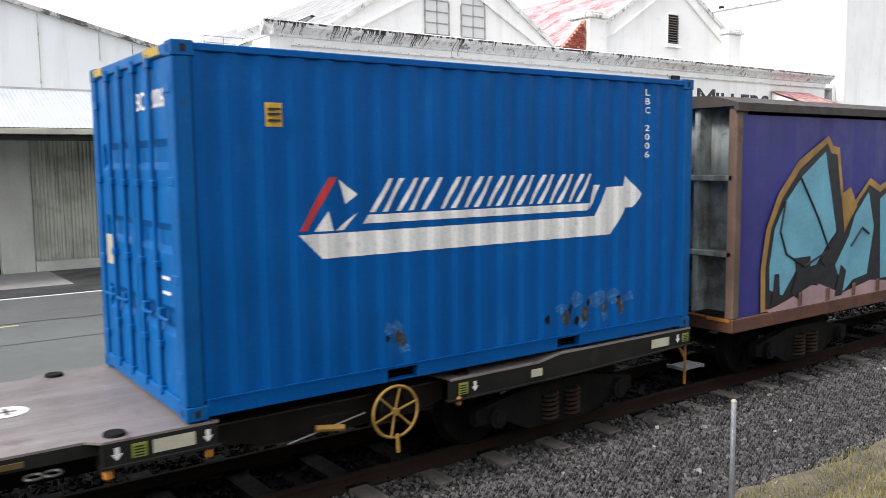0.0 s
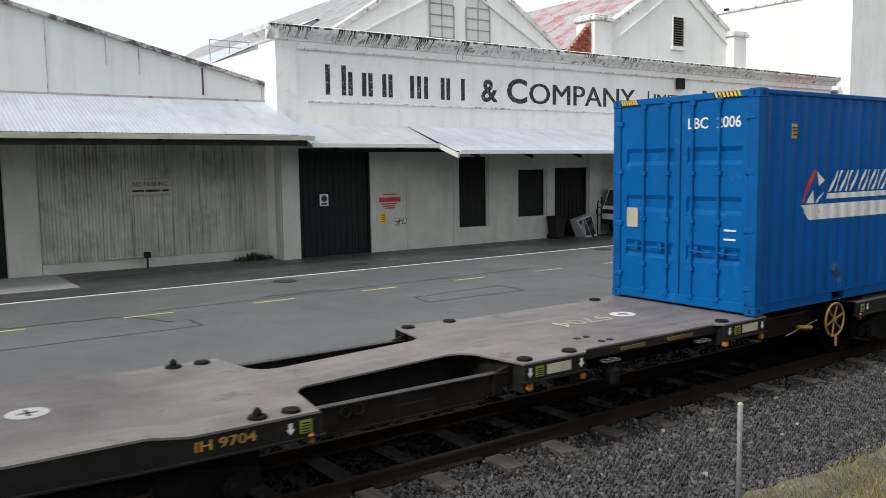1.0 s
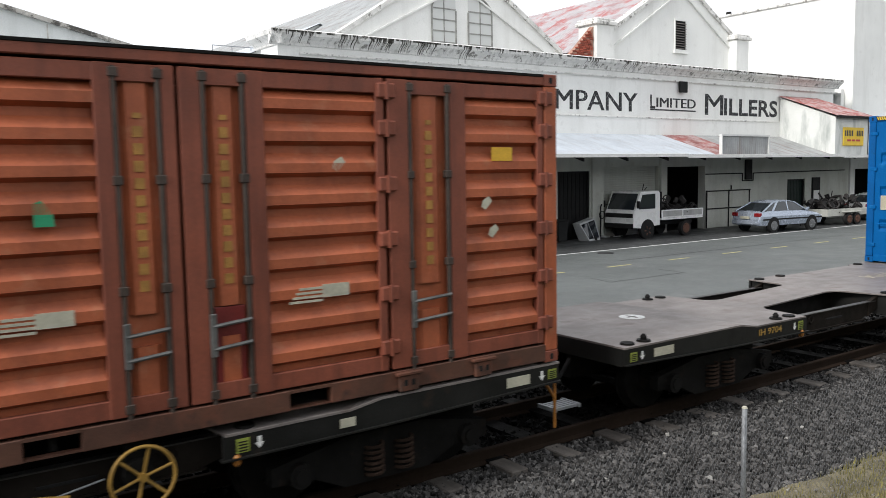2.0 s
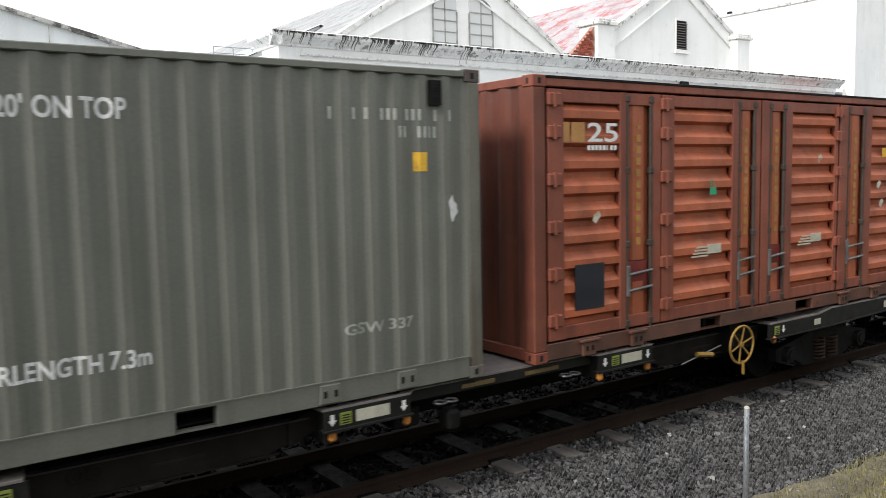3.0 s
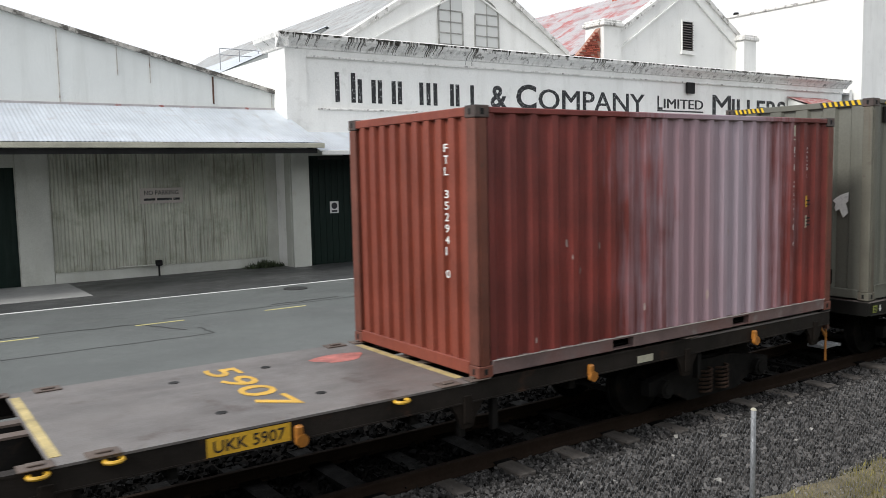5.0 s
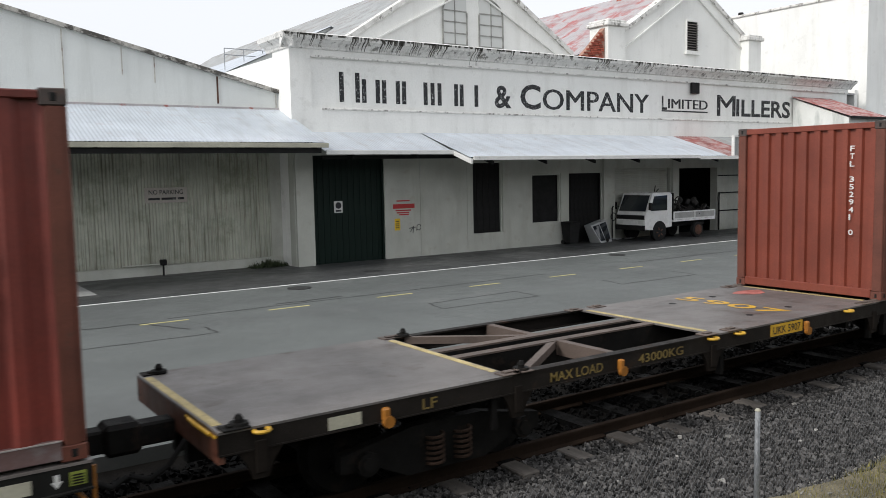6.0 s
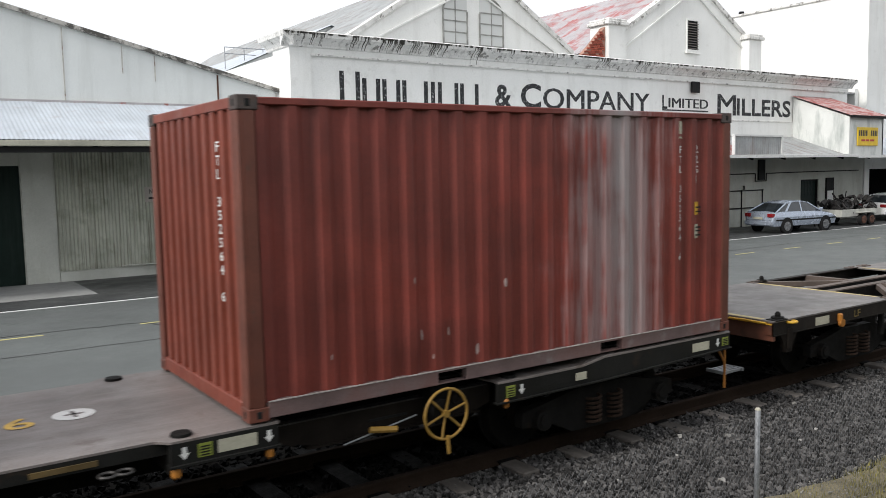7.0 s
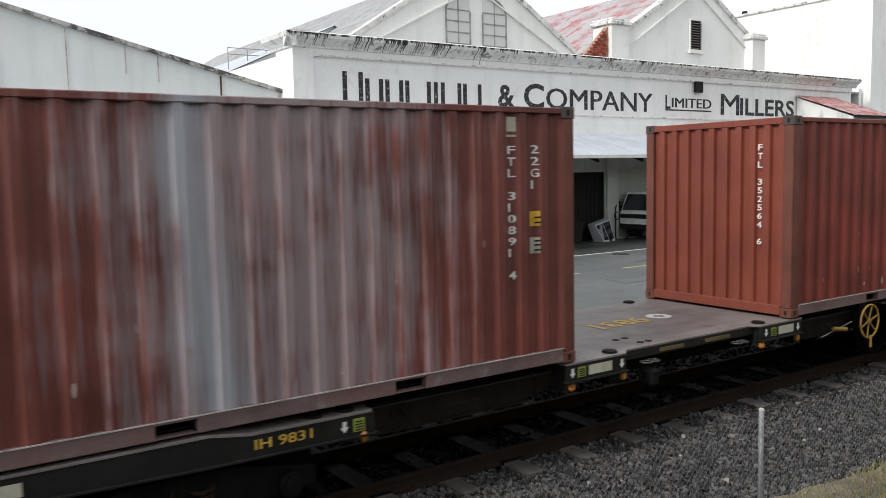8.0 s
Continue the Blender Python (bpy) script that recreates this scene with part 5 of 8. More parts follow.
def make_container(label, L, H, side_m, end_m, sill_m, pitch, pockets, left_end="corrugated", depth=0.036, end_pitch=0.25, cast_m=None, skirt=0.16):
    c = thing("shipping_container", label, "container", "containers on the train")
    cast_m = cast_m or side_m
    hl = L / 2
    # castings with their oval holes sunk in
    bm = bm_new()
    box(bm, -0.089, 0.089, -0.081, 0.081, -0.059, 0.059, 0.008)
    me = finish("corner_casting", bm, cast_m)
    me_top = me.copy()
    me_top.materials[0] = cast_m if cast_m is M_BLUE_POST else M_CASTING
    bm = bm_new()
    box(bm, -0.03, 0.03, -0.084, 0.084, -0.038, 0.038, 0.012)
    box(bm, -0.092, 0.092, -0.026, 0.026, -0.038, 0.038, 0.012)
    me_h = finish("hole", bm, M_BLACKISH)
    for sx in (-1, 1):
        for sy in (-1, 1):
            for z in (0.059, H - 0.059):
                k = shared("corner_casting", me if z < 1 else me_top, c, pose(sx * (hl - 0.089), sy * (HALF - 0.081), z))
                shared("hole", me_h, k)
    # posts
    bm = bm_new()
    box(bm, -0.075, 0.075, -0.07, 0.07, 0.118, H - 0.118, 0.01)
    box(bm, -0.03, 0.06, -0.076, -0.06, 0.12, H - 0.12)
    me = finish("corner_post", bm, cast_m)
    for sx in (-1, 1):
        for sy in (-1, 1):
            shared("corner_post", me, c, Matrix.Translation((sx * (hl - 0.078), sy * (HALF - 0.078), 0)) @ Matrix.Diagonal((-sx, -sy, 1, 1)))
    st = wave(-hl + 0.155, hl - 0.155, pitch, depth)
    for sy, nm in ((-1, "side_panel"), (1, "side_panel")):
        bm = bm_new()
        y = sy * (HALF - 0.012)
        lo, hi = skirt - 0.01, H - 0.05
        rows = []
        for z in (lo, lo + 0.4, (lo + hi) / 2, hi - 0.4, hi):
            rows.append([(x, y - sy * o, z) for x, o in st])
        grid(bm, rows if sy < 0 else [r[::-1] for r in rows])
        part(nm, bm, side_m, c)
        bm = bm_new()
        y0, y1 = sorted((sy * HALF, sy * (HALF - 0.06)))
        box(bm, -hl + 0.178, hl - 0.178, y0 + 0.002, y1 - 0.002, H - 0.075, H - 0.015, 0.008)
        part("top_rail", bm, side_m, c)
        bm = bm_new()
        pocket_rail(bm, L, sy, pockets, 0.02, skirt)
        pieces("bottom_rail", bm, sill_m, c, "worn bottom side rail with fork pockets")
        bm = bm_new()
        box(bm, -hl + 0.17, hl - 0.17, sy * (HALF + 0.012) - 0.004, sy * (HALF + 0.012) + 0.004, skirt - 0.004, skirt + 0.006)
        part("rail_lip", bm, M_LIP if sill_m is M_SILL else sill_m, c)
    # pocket tubes, floor, roof
    bm = bm_new()
    for a, b in pockets:
        box(bm, a + 0.005, b - 0.005, -HALF + 0.1, HALF - 0.1, 0.05, 0.06)
    box(bm, -hl + 0.1, hl - 0.1, -HALF + 0.1, HALF - 0.1, 0.15, 0.2)
    for i in range(int(L / 0.6)):
        x = -hl + 0.4 + i * 0.6
        box(bm, x, x + 0.05, -HALF + 0.1, HALF - 0.1, 0.04, 0.15)
    part("floor", bm, M_DARK, c)
    bm = bm_new()
    rt = wave(-hl + 0.1, hl - 0.1, 0.21, 0.02)
    grid(bm, [[(x, -HALF + 0.05, H - 0.02 - o) for x, o in rt], [(x, HALF - 0.05, H - 0.02 - o) for x, o in rt]])
    part("roof", bm, side_m, c)
    for sx in (-1, 1):
        bm = bm_new()
        x0, x1 = sorted((sx * hl - sx * 0.004, sx * (hl - 0.1)))
        box(bm, x0, x1, -HALF + 0.16, HALF - 0.16, H - 0.1, H - 0.012, 0.008)
        part("end_header", bm, end_m, c)
        bm = bm_new()
        box(bm, x0, x1, -HALF + 0.162, HALF - 0.162, 0.02, 0.15, 0.008)
        part("end_sill", bm, end_m, c)
        if sx < 0 and left_end == "doors":
            make_doors(c, hl, H, end_m)
            continue
        es = end_wave(-HALF + 0.13, HALF - 0.13, end_pitch, 0.046)
        bm = bm_new()
        rows = [[(sx * (hl - 0.012) - sx * o, y, z) for y, o in es] for z in (0.14, H / 2, H - 0.09)]
        grid(bm, rows if sx > 0 else [r[::-1] for r in rows])
        part("end_panel", bm, end_m, c)
    return c, st


def make_doors(c, hl, H, m):
    """Two ribbed door leaves on the end that faces -x, with four lock rods, hinges and handles."""
    for s in (-1, 1):
        y0, y1 = sorted((s * 0.01, s * (HALF - 0.15)))
        bm = bm_new()
        zs = [0.15, 0.62, 0.68, 0.80, 0.86, 1.28, 1.34, 1.46, 1.52, 1.94, 2.0, 2.12, 2.18, H - 0.1]
        xs = [0, 0, 0.035, 0.035, 0, 0, 0.035, 0.035, 0, 0, 0.035, 0.035, 0, 0]
        cols = ((y1, 0), (y1 - 0.1, 0), (y1 - 0.11, 1), (y0 + 0.11, 1), (y0 + 0.1, 0), (y0, 0))
        grid(bm, [[(-hl + 0.03 + inset * q, y, z) for y, inset in cols] for z, q in zip(zs, xs)])
        leaf = part("door", bm, m, c, "ribbed steel door leaf, closed")
        for y in (y0 + 0.2 if s > 0 else y1 - 0.2, y0 + 0.62 if s > 0 else y1 - 0.62):
            bm = bm_new()
            cyl(bm, (-hl + 0.005, y, 0.1), (-hl + 0.005, y, H - 0.06), 0.02, 10)
            for z in (0.12, 0.5, 1.15, 1.8, H - 0.16):
                box(bm, -hl - 0.018, -hl + 0.032, y - 0.045, y + 0.045, z, z + 0.06, 0.006)
            part("lock_rod", bm, m, leaf)
            bm = bm_new()
            tube(bm, [(-hl - 0.012, y, 0.78), (-hl - 0.03, y + s * 0.2, 0.77), (-hl - 0.02, y + s * 0.34, 0.77)], 0.013, 6)
            box(bm, -hl - 0.03, -hl + 0.03, y + s * 0.1 - 0.03, y + s * 0.1 + 0.03, 0.74, 0.84, 0.006)
            part("handle", bm, m, leaf)
        for z in (0.35, 1.1, 1.85, H - 0.35):
            bm = bm_new()
            ye = s * (HALF - 0.12)
            box(bm, -hl - 0.005, -hl + 0.03, ye - 0.07, ye + 0.07, z - 0.035, z + 0.035, 0.006)
            part("hinge", bm, m, leaf)


def hazard_strip(c, x0, x1, z, parent, y=None):
    """Black and yellow warning strip along an end header."""
    bm = bm_new()
    bk = bm_new()
    n = 7
    for i in range(n):
        for b, k in ((bm, 0), (bk, 0.5)):
            u0, u1 = x0 + (x1 - x0) * (i + k) / n, x0 + (x1 - x0) * (i + k + 0.5) / n
            b.faces.new([b.verts.new(p) for p in ((c - 0.003, u0, z), (c - 0.003, u1, z), (c - 0.003, u1 + 0.03, z + 0.07), (c - 0.003, u0 + 0.03, z + 0.07))])
    pieces("warning_strip", bm, M_SIGNYEL, parent, "yellow warning strip")
    pieces("warning_strip", bk, M_INK, parent, "black warning strip")


def column(text, x, z_top, z_bot, w, st, c, material, y=-HALF + 0.012):
    """Characters one under another on a corrugated side."""
    n = len(text)
    step = (z_top - z_bot) / n
    out = []
    for i, ch in enumerate(text):
        if ch == " ":
            continue
        bm = lettering(ch, step * 0.72, w if ch not in "1I" else w * 0.3)
        for v in bm.verts:
            v.co.x += x
            v.co.y += z_top - (i + 1) * step + step * 0.14
        out.append(bm)
    pieces("marking", painted_on(join(*out), st, y), material, c, "white stencilled marking")


def stencil(text, x0, x1, z0, h, st, c, material, y=-HALF + 0.012):
    bm = lettering(text, h, x1 - x0, 0.022)
    for v in bm.verts:
        v.co.x += x0
        v.co.y += z0
    pieces("marking", painted_on(bm, st, y), material, c, "white stencilled marking")


def patch(pts, st, c, material, name="patch", label="", y=-HALF + 0.012, proud=0.003):
    part(name, painted_on(flat(pts), st, y, proud), material, c, label)


def rect(x0, z0, x1, z1):
    return [(x0, z0), (x1, z0), (x1, z1), (x0, z1)]


POCKETS20 = [(-1.21, -0.89), (0.87, 1.19)]


def make_blue():
    c, st = make_container("bright blue high-cube shipping container with a white arrow logo", 6.058, 2.896, M_BLUE, M_BLUE_END, M_BLUE, 0.278, POCKETS20, "doors", depth=0.016, cast_m=M_BLUE_POST)
    o = -3.029
    q = lambda pts: [(x + o, z) for x, z in pts]
    patch(q([(0.99, 1.39), (1.21, 1.18), (4.70, 1.18), (4.93, 1.46), (5.04, 1.46), (5.2, 1.6), (4.92, 1.81), (4.88, 1.70), (4.62, 1.69), (4.46, 1.39), (4.40, 1.39)]), st, c, M_WHITE, "logo", "white arrow of the painted logo")
    patch(q([(1.0, 1.42), (1.07, 1.42), (1.36, 1.86), (1.28, 1.86)]), st, c, M_SIGNRED, "logo", "red bar of the painted logo")
    for pts in ([(1.38, 1.84), (1.55, 1.71), (1.44, 1.63)], [(1.14, 1.41), (1.27, 1.58), (1.31, 1.41)], [(1.34, 1.41), (1.42, 1.41), (1.55, 1.56)]):
        patch(q(pts), st, c, M_WHITE, "logo", "white shape of the painted logo")
    patch(q([(1.6, 1.455), (4.33, 1.455), (4.38, 1.53), (1.66, 1.53)]), st, c, M_WHITE, "logo", "white bar of the painted logo")
    x = 1.68
    for i in range(10):
        w = 0.16 if i != 2 else 0.1
        for k in (0, 1):
            a = x + k * 0.12
            patch(q([(a, 1.55), (a + 0.05, 1.55), (a + 0.05 + 0.19, 1.84), (a + 0.19, 1.84)]), st, c, M_WHITE, "logo", "slanting white strokes of the painted logo")
            if w < 0.15:
                break
        x += w + 0.11
    patch(q([(4.36, 1.455), (4.43, 1.53), (4.52, 1.72), (4.44, 1.72)]), st, c, M_WHITE, "logo", "white stroke of the painted logo")
    patch(q(rect(0.73, 2.27, 0.88, 2.46)), st, c, M_YELLOW, "label", "small yellow label")
    bm = bm_new()
    for z in (2.31, 2.36, 2.4):
        box(bm, 0.75 + o, 0.86 + o, -HALF - 0.001, -HALF + 0.006, z, z + 0.018)
    pieces("writing", bm, M_INK, c)
    column("LBC 2006", 5.245 + o, 2.77, 1.99, 0.07, st, c, M_WHITE)
    hl = 3.029
    for txt, y0, w in (("LBC", -0.12, 0.32), ("2006", -0.58, 0.36)):
        bm = lettering(txt, 0.15, w)
        lay(bm, (-hl + 0.024, y0, 2.42), (0, -1, 0), (0, 0, 1))
        pieces("marking", bm, M_WHITE, c, "white stencilled number")
    bm = bm_new()
    box(bm, -hl + 0.012, -hl + 0.028, 0.74, 0.94, 1.05, 1.33)
    part("plate", bm, surface("dull_data_plate", (0.42, 0.38, 0.28), 0.5), c, "dull metal data plate")
    bm = bm_new()
    for z in (0.95, 1.07):
        box(bm, -hl + 0.02, -hl + 0.027, -0.9, -0.72, z, z + 0.025)
    pieces("label", bm, M_WHITE, c)
    for y0, y1 in ((-0.95, -0.55), (0.75, 1.05)):
        hazard_strip(-hl, y0, y1, 2.81, c)
    # scraped and rusty dents low on the side
    rng = random.Random(4)
    pale = surface("chalky_blue_scuff", (0.03, 0.16, 0.38), 0.6, vary=0.3, scale=9, spots=(0.0, 0.083, 0.275), spot_amount=1.0, spot_scale=24, spot_edge=(0.4, 0.5))
    for x, z, r in ((4.2, 0.52, 0.12), (4.5, 0.5, 0.14), (4.75, 0.5, 0.13), (3.98, 0.44, 0.09), (5.0, 0.46, 0.09), (4.62, 0.3, 0.1), (4.28, 0.28, 0.09), (1.9, 0.5, 0.1), (2.02, 0.3, 0.07)):
        pts = [(x + o + r * rng.uniform(0.5, 1.2) * math.cos(a), z + r * rng.uniform(0.4, 0.9) * math.sin(a)) for a in (2 * math.pi * i / 11 for i in range(11))]
        patch(pts, st, c, pale, "scuff", "chalky pale blue scuff in the paint", proud=0.002)
    for x, z, r in ((4.03, 0.34, 0.07), (4.1, 0.42, 0.04), (4.3, 0.37, 0.075), (4.36, 0.46, 0.035), (4.58, 0.39, 0.06), (4.86, 0.38, 0.07), (4.83, 0.47, 0.03), (1.97, 0.4, 0.06), (3.77, 0.34, 0.045), (4.2, 0.28, 0.04), (1.82, 0.42, 0.03)):
        n = 9
        pts = [(x + o + r * rng.uniform(0.4, 1.3) * math.cos(a), z + r * 1.5 * rng.uniform(0.4, 1.1) * math.sin(a)) for a in (2 * math.pi * i / n for i in range(n))]
        patch(pts, st, c, surface("bare_rusty_scrape", (0.018, 0.02, 0.024), 0.7, spots=(0.06, 0.034, 0.024), spot_amount=0.8, spot_scale=16, streak=(0.08, 0.2, 0.36), streak_amount=0.8, streak_scale=(18, 3, 12)) if r > 0.05 else M_DARK, "scrape", "rusty scrape through the paint", proud=0.0038)
    return c


def make_red(label, serial, side_m, extra, shift=0.0):
    c, st = make_container(label, 6.058, 2.591, side_m, M_RED_END, M_SILL, 0.278, POCKETS20, "corrugated", end_pitch=0.22, depth=0.042, cast_m=surface("post_paint_" + serial[-3:], (0.13, 0.04, 0.025), 0.6, vary=0.3, scale=2, spots=(0.08, 0.045, 0.03), spot_amount=0.6))
    o = -3.029 + shift
    patch([(x + o, z) for x, z in rect(5.13, 2.34, 5.23, 2.48)], st, c, M_CREAM, "label", "pale stencil block")
    patch([(x + o, z) for x, z in rect(5.13, 2.29, 5.23, 2.31)], st, c, M_CREAM, "label", "pale stencil rule")
    column(serial, 5.14 + o, 2.22, 0.90, 0.085, st, c, M_WHITE)
    column("22G1", 5.43 + o, 2.23, 1.77, 0.085, st, c, M_WHITE)
    patch([(x + o, z) for x, z in rect(5.41, 1.42, 5.52, 1.57)], st, c, M_YELLOW, "label", "small yellow label")
    patch([(x + o, z) for x, z in rect(5.41, 1.15, 5.52, 1.31)], st, c, M_CREAM, "label", "small cream label")
    bm = bm_new()
    for z0 in (1.18, 1.23, 1.27, 1.45, 1.5):
        box(bm, 5.425 + o, 5.505 + o, -HALF + 0.0, -HALF + 0.006, z0, z0 + 0.016)
    pieces("writing", bm, M_BLACKISH, c)
    n = len(serial)
    step = 1.35 / n
    outs = []
    for i, ch in enumerate(serial):
        if ch == " ":
            continue
        bm = lettering(ch, step * 0.72, 0.07 if ch not in "1I" else 0.025)
        lay(bm, (-3.029 + 0.008, -0.70, 2.28 - (i + 1) * step), (0, -1, 0), (0, 0, 1))
        outs.append(bm)
    pieces("marking", join(*outs), M_WHITE, c, "white stencilled number on the end")
    rng = random.Random(extra)
    for i in range(9):
        x, z, r = rng.uniform(0.6, 5.0), rng.uniform(0.25, 1.4), rng.uniform(0.008, 0.02)
        pts = [(x + o + r * rng.uniform(0.5, 1.1) * math.cos(a), z + r * 3.5 * rng.uniform(0.5, 1.1) * math.sin(a)) for a in (2 * math.pi * k / 8 for k in range(8))]
        patch(pts, st, c, surface("chalky_scuff", (0.36, 0.27, 0.25), 0.8, vary=0.2, scale=8), "scuff", "chalky scuff on the paint", proud=0.0015)
    return c


def make_green():
    L = 7.6
    c, st = make_container("olive green overlength shipping container with white stencilled warnings", L, 2.896, M_GREEN, M_GREEN, M_GREEN, 0.262, [(2.64 - 3.8, 2.95 - 3.8), (4.65 - 3.8, 4.97 - 3.8)], "corrugated", depth=0.029, end_pitch=0.42, skirt=0.22, cast_m=M_GREEN_POST)
    o = -L / 2
    stencil("NO 20' ON TOP", 3.27 + o, 4.42 + o, 2.38, 0.16, st, c, M_WHITE)
    stencil("NO STACKING ON 20'", 0.94 + o, 2.16 + o, 0.60, 0.15, st, c, M_WHITE)
    stencil("OVERLENGTH 7.3m", 3.19 + o, 4.51 + o, 0.58, 0.14, st, c, M_WHITE)
    stencil("GSW 337", 6.12 + o, 6.83 + o, 0.58, 0.1, st, c, M_FAINT)
    for x0, x1, z in ((6.0, 6.1, 2.42), (6.2, 6.25, 2.42), (6.3, 6.36, 2.42), (6.45, 6.62, 2.42), (6.68, 6.85, 2.42), (6.95, 7.02, 2.42), (7.08, 7.14, 2.42), (6.6, 6.74, 2.27), (6.78, 6.98, 2.27)):
        for k in range(max(1, int((x1 - x0) / 0.05))):
            xk = x0 + 0.03 + (x0 - 6) * 0.12 + k * 0.06
            patch([(x + o, zz) for x, zz in rect(xk, z, xk + 0.034, z + 0.1)], st, c, M_FAINT, "marking", "faded white stencilled number")
    # coloured maker's strip: grey-green, red and yellow fields with plain strokes
    patch([(x + o, z) for x, z in rect(0.64, 2.43, 1.11, 2.61)], st, c, surface("pale_sage_strip", (0.3, 0.36, 0.32), 0.5), "logo", "pale field of the painted strip")
    patch([(x + o, z) for x, z in rect(1.11, 2.43, 1.74, 2.61)], st, c, surface("orange_red_strip", (0.48, 0.07, 0.03), 0.5), "logo", "orange-red field of the painted strip")
    patch([(x + o, z) for x, z in ((1.74, 2.43), (2.02, 2.43), (2.02, 2.61), (1.89, 2.61))], st, c, M_SIGNYEL, "logo", "yellow field of the painted strip")
    for i, w in enumerate((0.07, 0.03, 0.1, 0.03, 0.02, 0.08, 0.07, 0.03, 0.03)):
        x = 0.68 + i * 0.105
        patch([(x + o, z) for x, z in rect(x, 2.47, x + w, 2.56)], st, c, M_WHITE, "logo", "white strokes of the painted strip", proud=0.005)
    for i in range(3):
        patch([(x + o, z) for x, z in ((1.72 + 0.07 * i, 2.45), (1.76 + 0.07 * i, 2.45), (1.86 + 0.05 * i, 2.50 + 0.03 * i), (1.83 + 0.05 * i, 2.50 + 0.03 * i))], st, c, M_WHITE, "logo", "white strokes of the painted strip", proud=0.005)
    patch([(x + o, z) for x, z in rect(6.86, 1.97, 7.0, 2.14)], st, c, M_YELLOW, "label", "small yellow label")
    rng = random.Random(12)
    for cx, cz in ((7.28, 1.62),):
        pts = [(cx + o + rng.uniform(0.03, 0.09) * math.cos(a), cz + rng.uniform(0.06, 0.15) * math.sin(a)) for a in (2 * math.pi * k / 12 for k in range(12))]
        patch(pts, st, c, M_WHITE, "torn_label", "torn white label")
    bm = bm_new()
    for x in (0.38, 7.1):
        for z in (2.62, 2.7):
            box(bm, x - 0.045 + o, x + 0.045 + o, -HALF - 0.004, -HALF + 0.03, z - 0.025, z + 0.03, 0.01)
        box(bm, x - 0.06 + o, x + 0.06 + o, -HALF - 0.001, -HALF + 0.03, 2.56, 2.78)
    pieces("lashing_recess", bm, M_DARK, c, "dark lashing recess")
    for x in (0.72, 1.56, 5.95, 6.72):
        bm = bm_new()
        box(bm, x - 0.1 + o, x + 0.1 + o, -HALF - 0.015, -HALF + 0.02, 0.03, 0.2, 0.01)
        pl = part("lift_plate", bm, M_GREEN, c)
        bm = bm_new()
        for dx in (-0.05, 0.05):
            box(bm, x + dx - 0.022 + o, x + dx + 0.022 + o, -HALF - 0.018, -HALF, 0.08, 0.15, 0.008)
        pieces("hole", bm, M_BLACKISH, pl)
    hl = L / 2
    # writing in two columns on the end
    for txt, y0, ztop, step in (("GSW 3377", -0.56, 2.42, 0.125), ("5EG1", 0.02, 2.42, 0.125)):
        outs = []
        for i, ch in enumerate(txt):
            if ch == " ":
                continue
            bm = lettering(ch, step * 0.72, 0.075 if ch not in "1I" else 0.03)
            lay(bm, (-hl + 0.008, y0, ztop - (i + 1) * step), (0, -1, 0), (0, 0, 1))
            outs.append(bm)
        pieces("marking", join(*outs), M_CREAM, c, "white stencilled marking on the end")
    bm = bm_new()
    for i in range(9):
        box(bm, -hl + 0.004, -hl + 0.009, -0.06, 0.02, 1.75 - i * 0.125, 1.83 - i * 0.125)
    pieces("marking", bm, M_CREAM, c, "faded white stencilled marking on the end")
    bm = bm_new()
    pts = [(0.16 * rng.uniform(0.4, 1.1) * math.cos(a), 0.2 * rng.uniform(0.4, 1.1) * math.sin(a)) for a in (2 * math.pi * k / 14 for k in range(14))]
    part("torn_label", lay(flat(pts), (-hl + 0.006, -0.78, 1.4), (0, -1, 0), (0, 0, 1)), M_WHITE, c, "torn white label")
    hazard_strip(-hl, -1.05, -0.45, 2.81, c)
    hazard_strip(-hl, 0.5, 1.05, 2.81, c)
    bm = bm_new()
    for i in range(4):
        x = 0.32 + o + i * 0.16
        bm.faces.new([bm.verts.new(p) for p in ((x, -HALF - 0.003, 2.822), (x + 0.08, -HALF - 0.003, 2.822), (x + 0.11, -HALF - 0.003, 2.878), (x + 0.03, -HALF - 0.003, 2.878))])
    pieces("warning_strip", bm, M_SIGNYEL, c, "yellow warning strip")
    bm = bm_new()
    box(bm, -hl + 0.0, -hl + 0.03, -0.66, -0.42, 0.2, 0.42, 0.01)
    part("vent", bm, M_DARK, c)
    return c


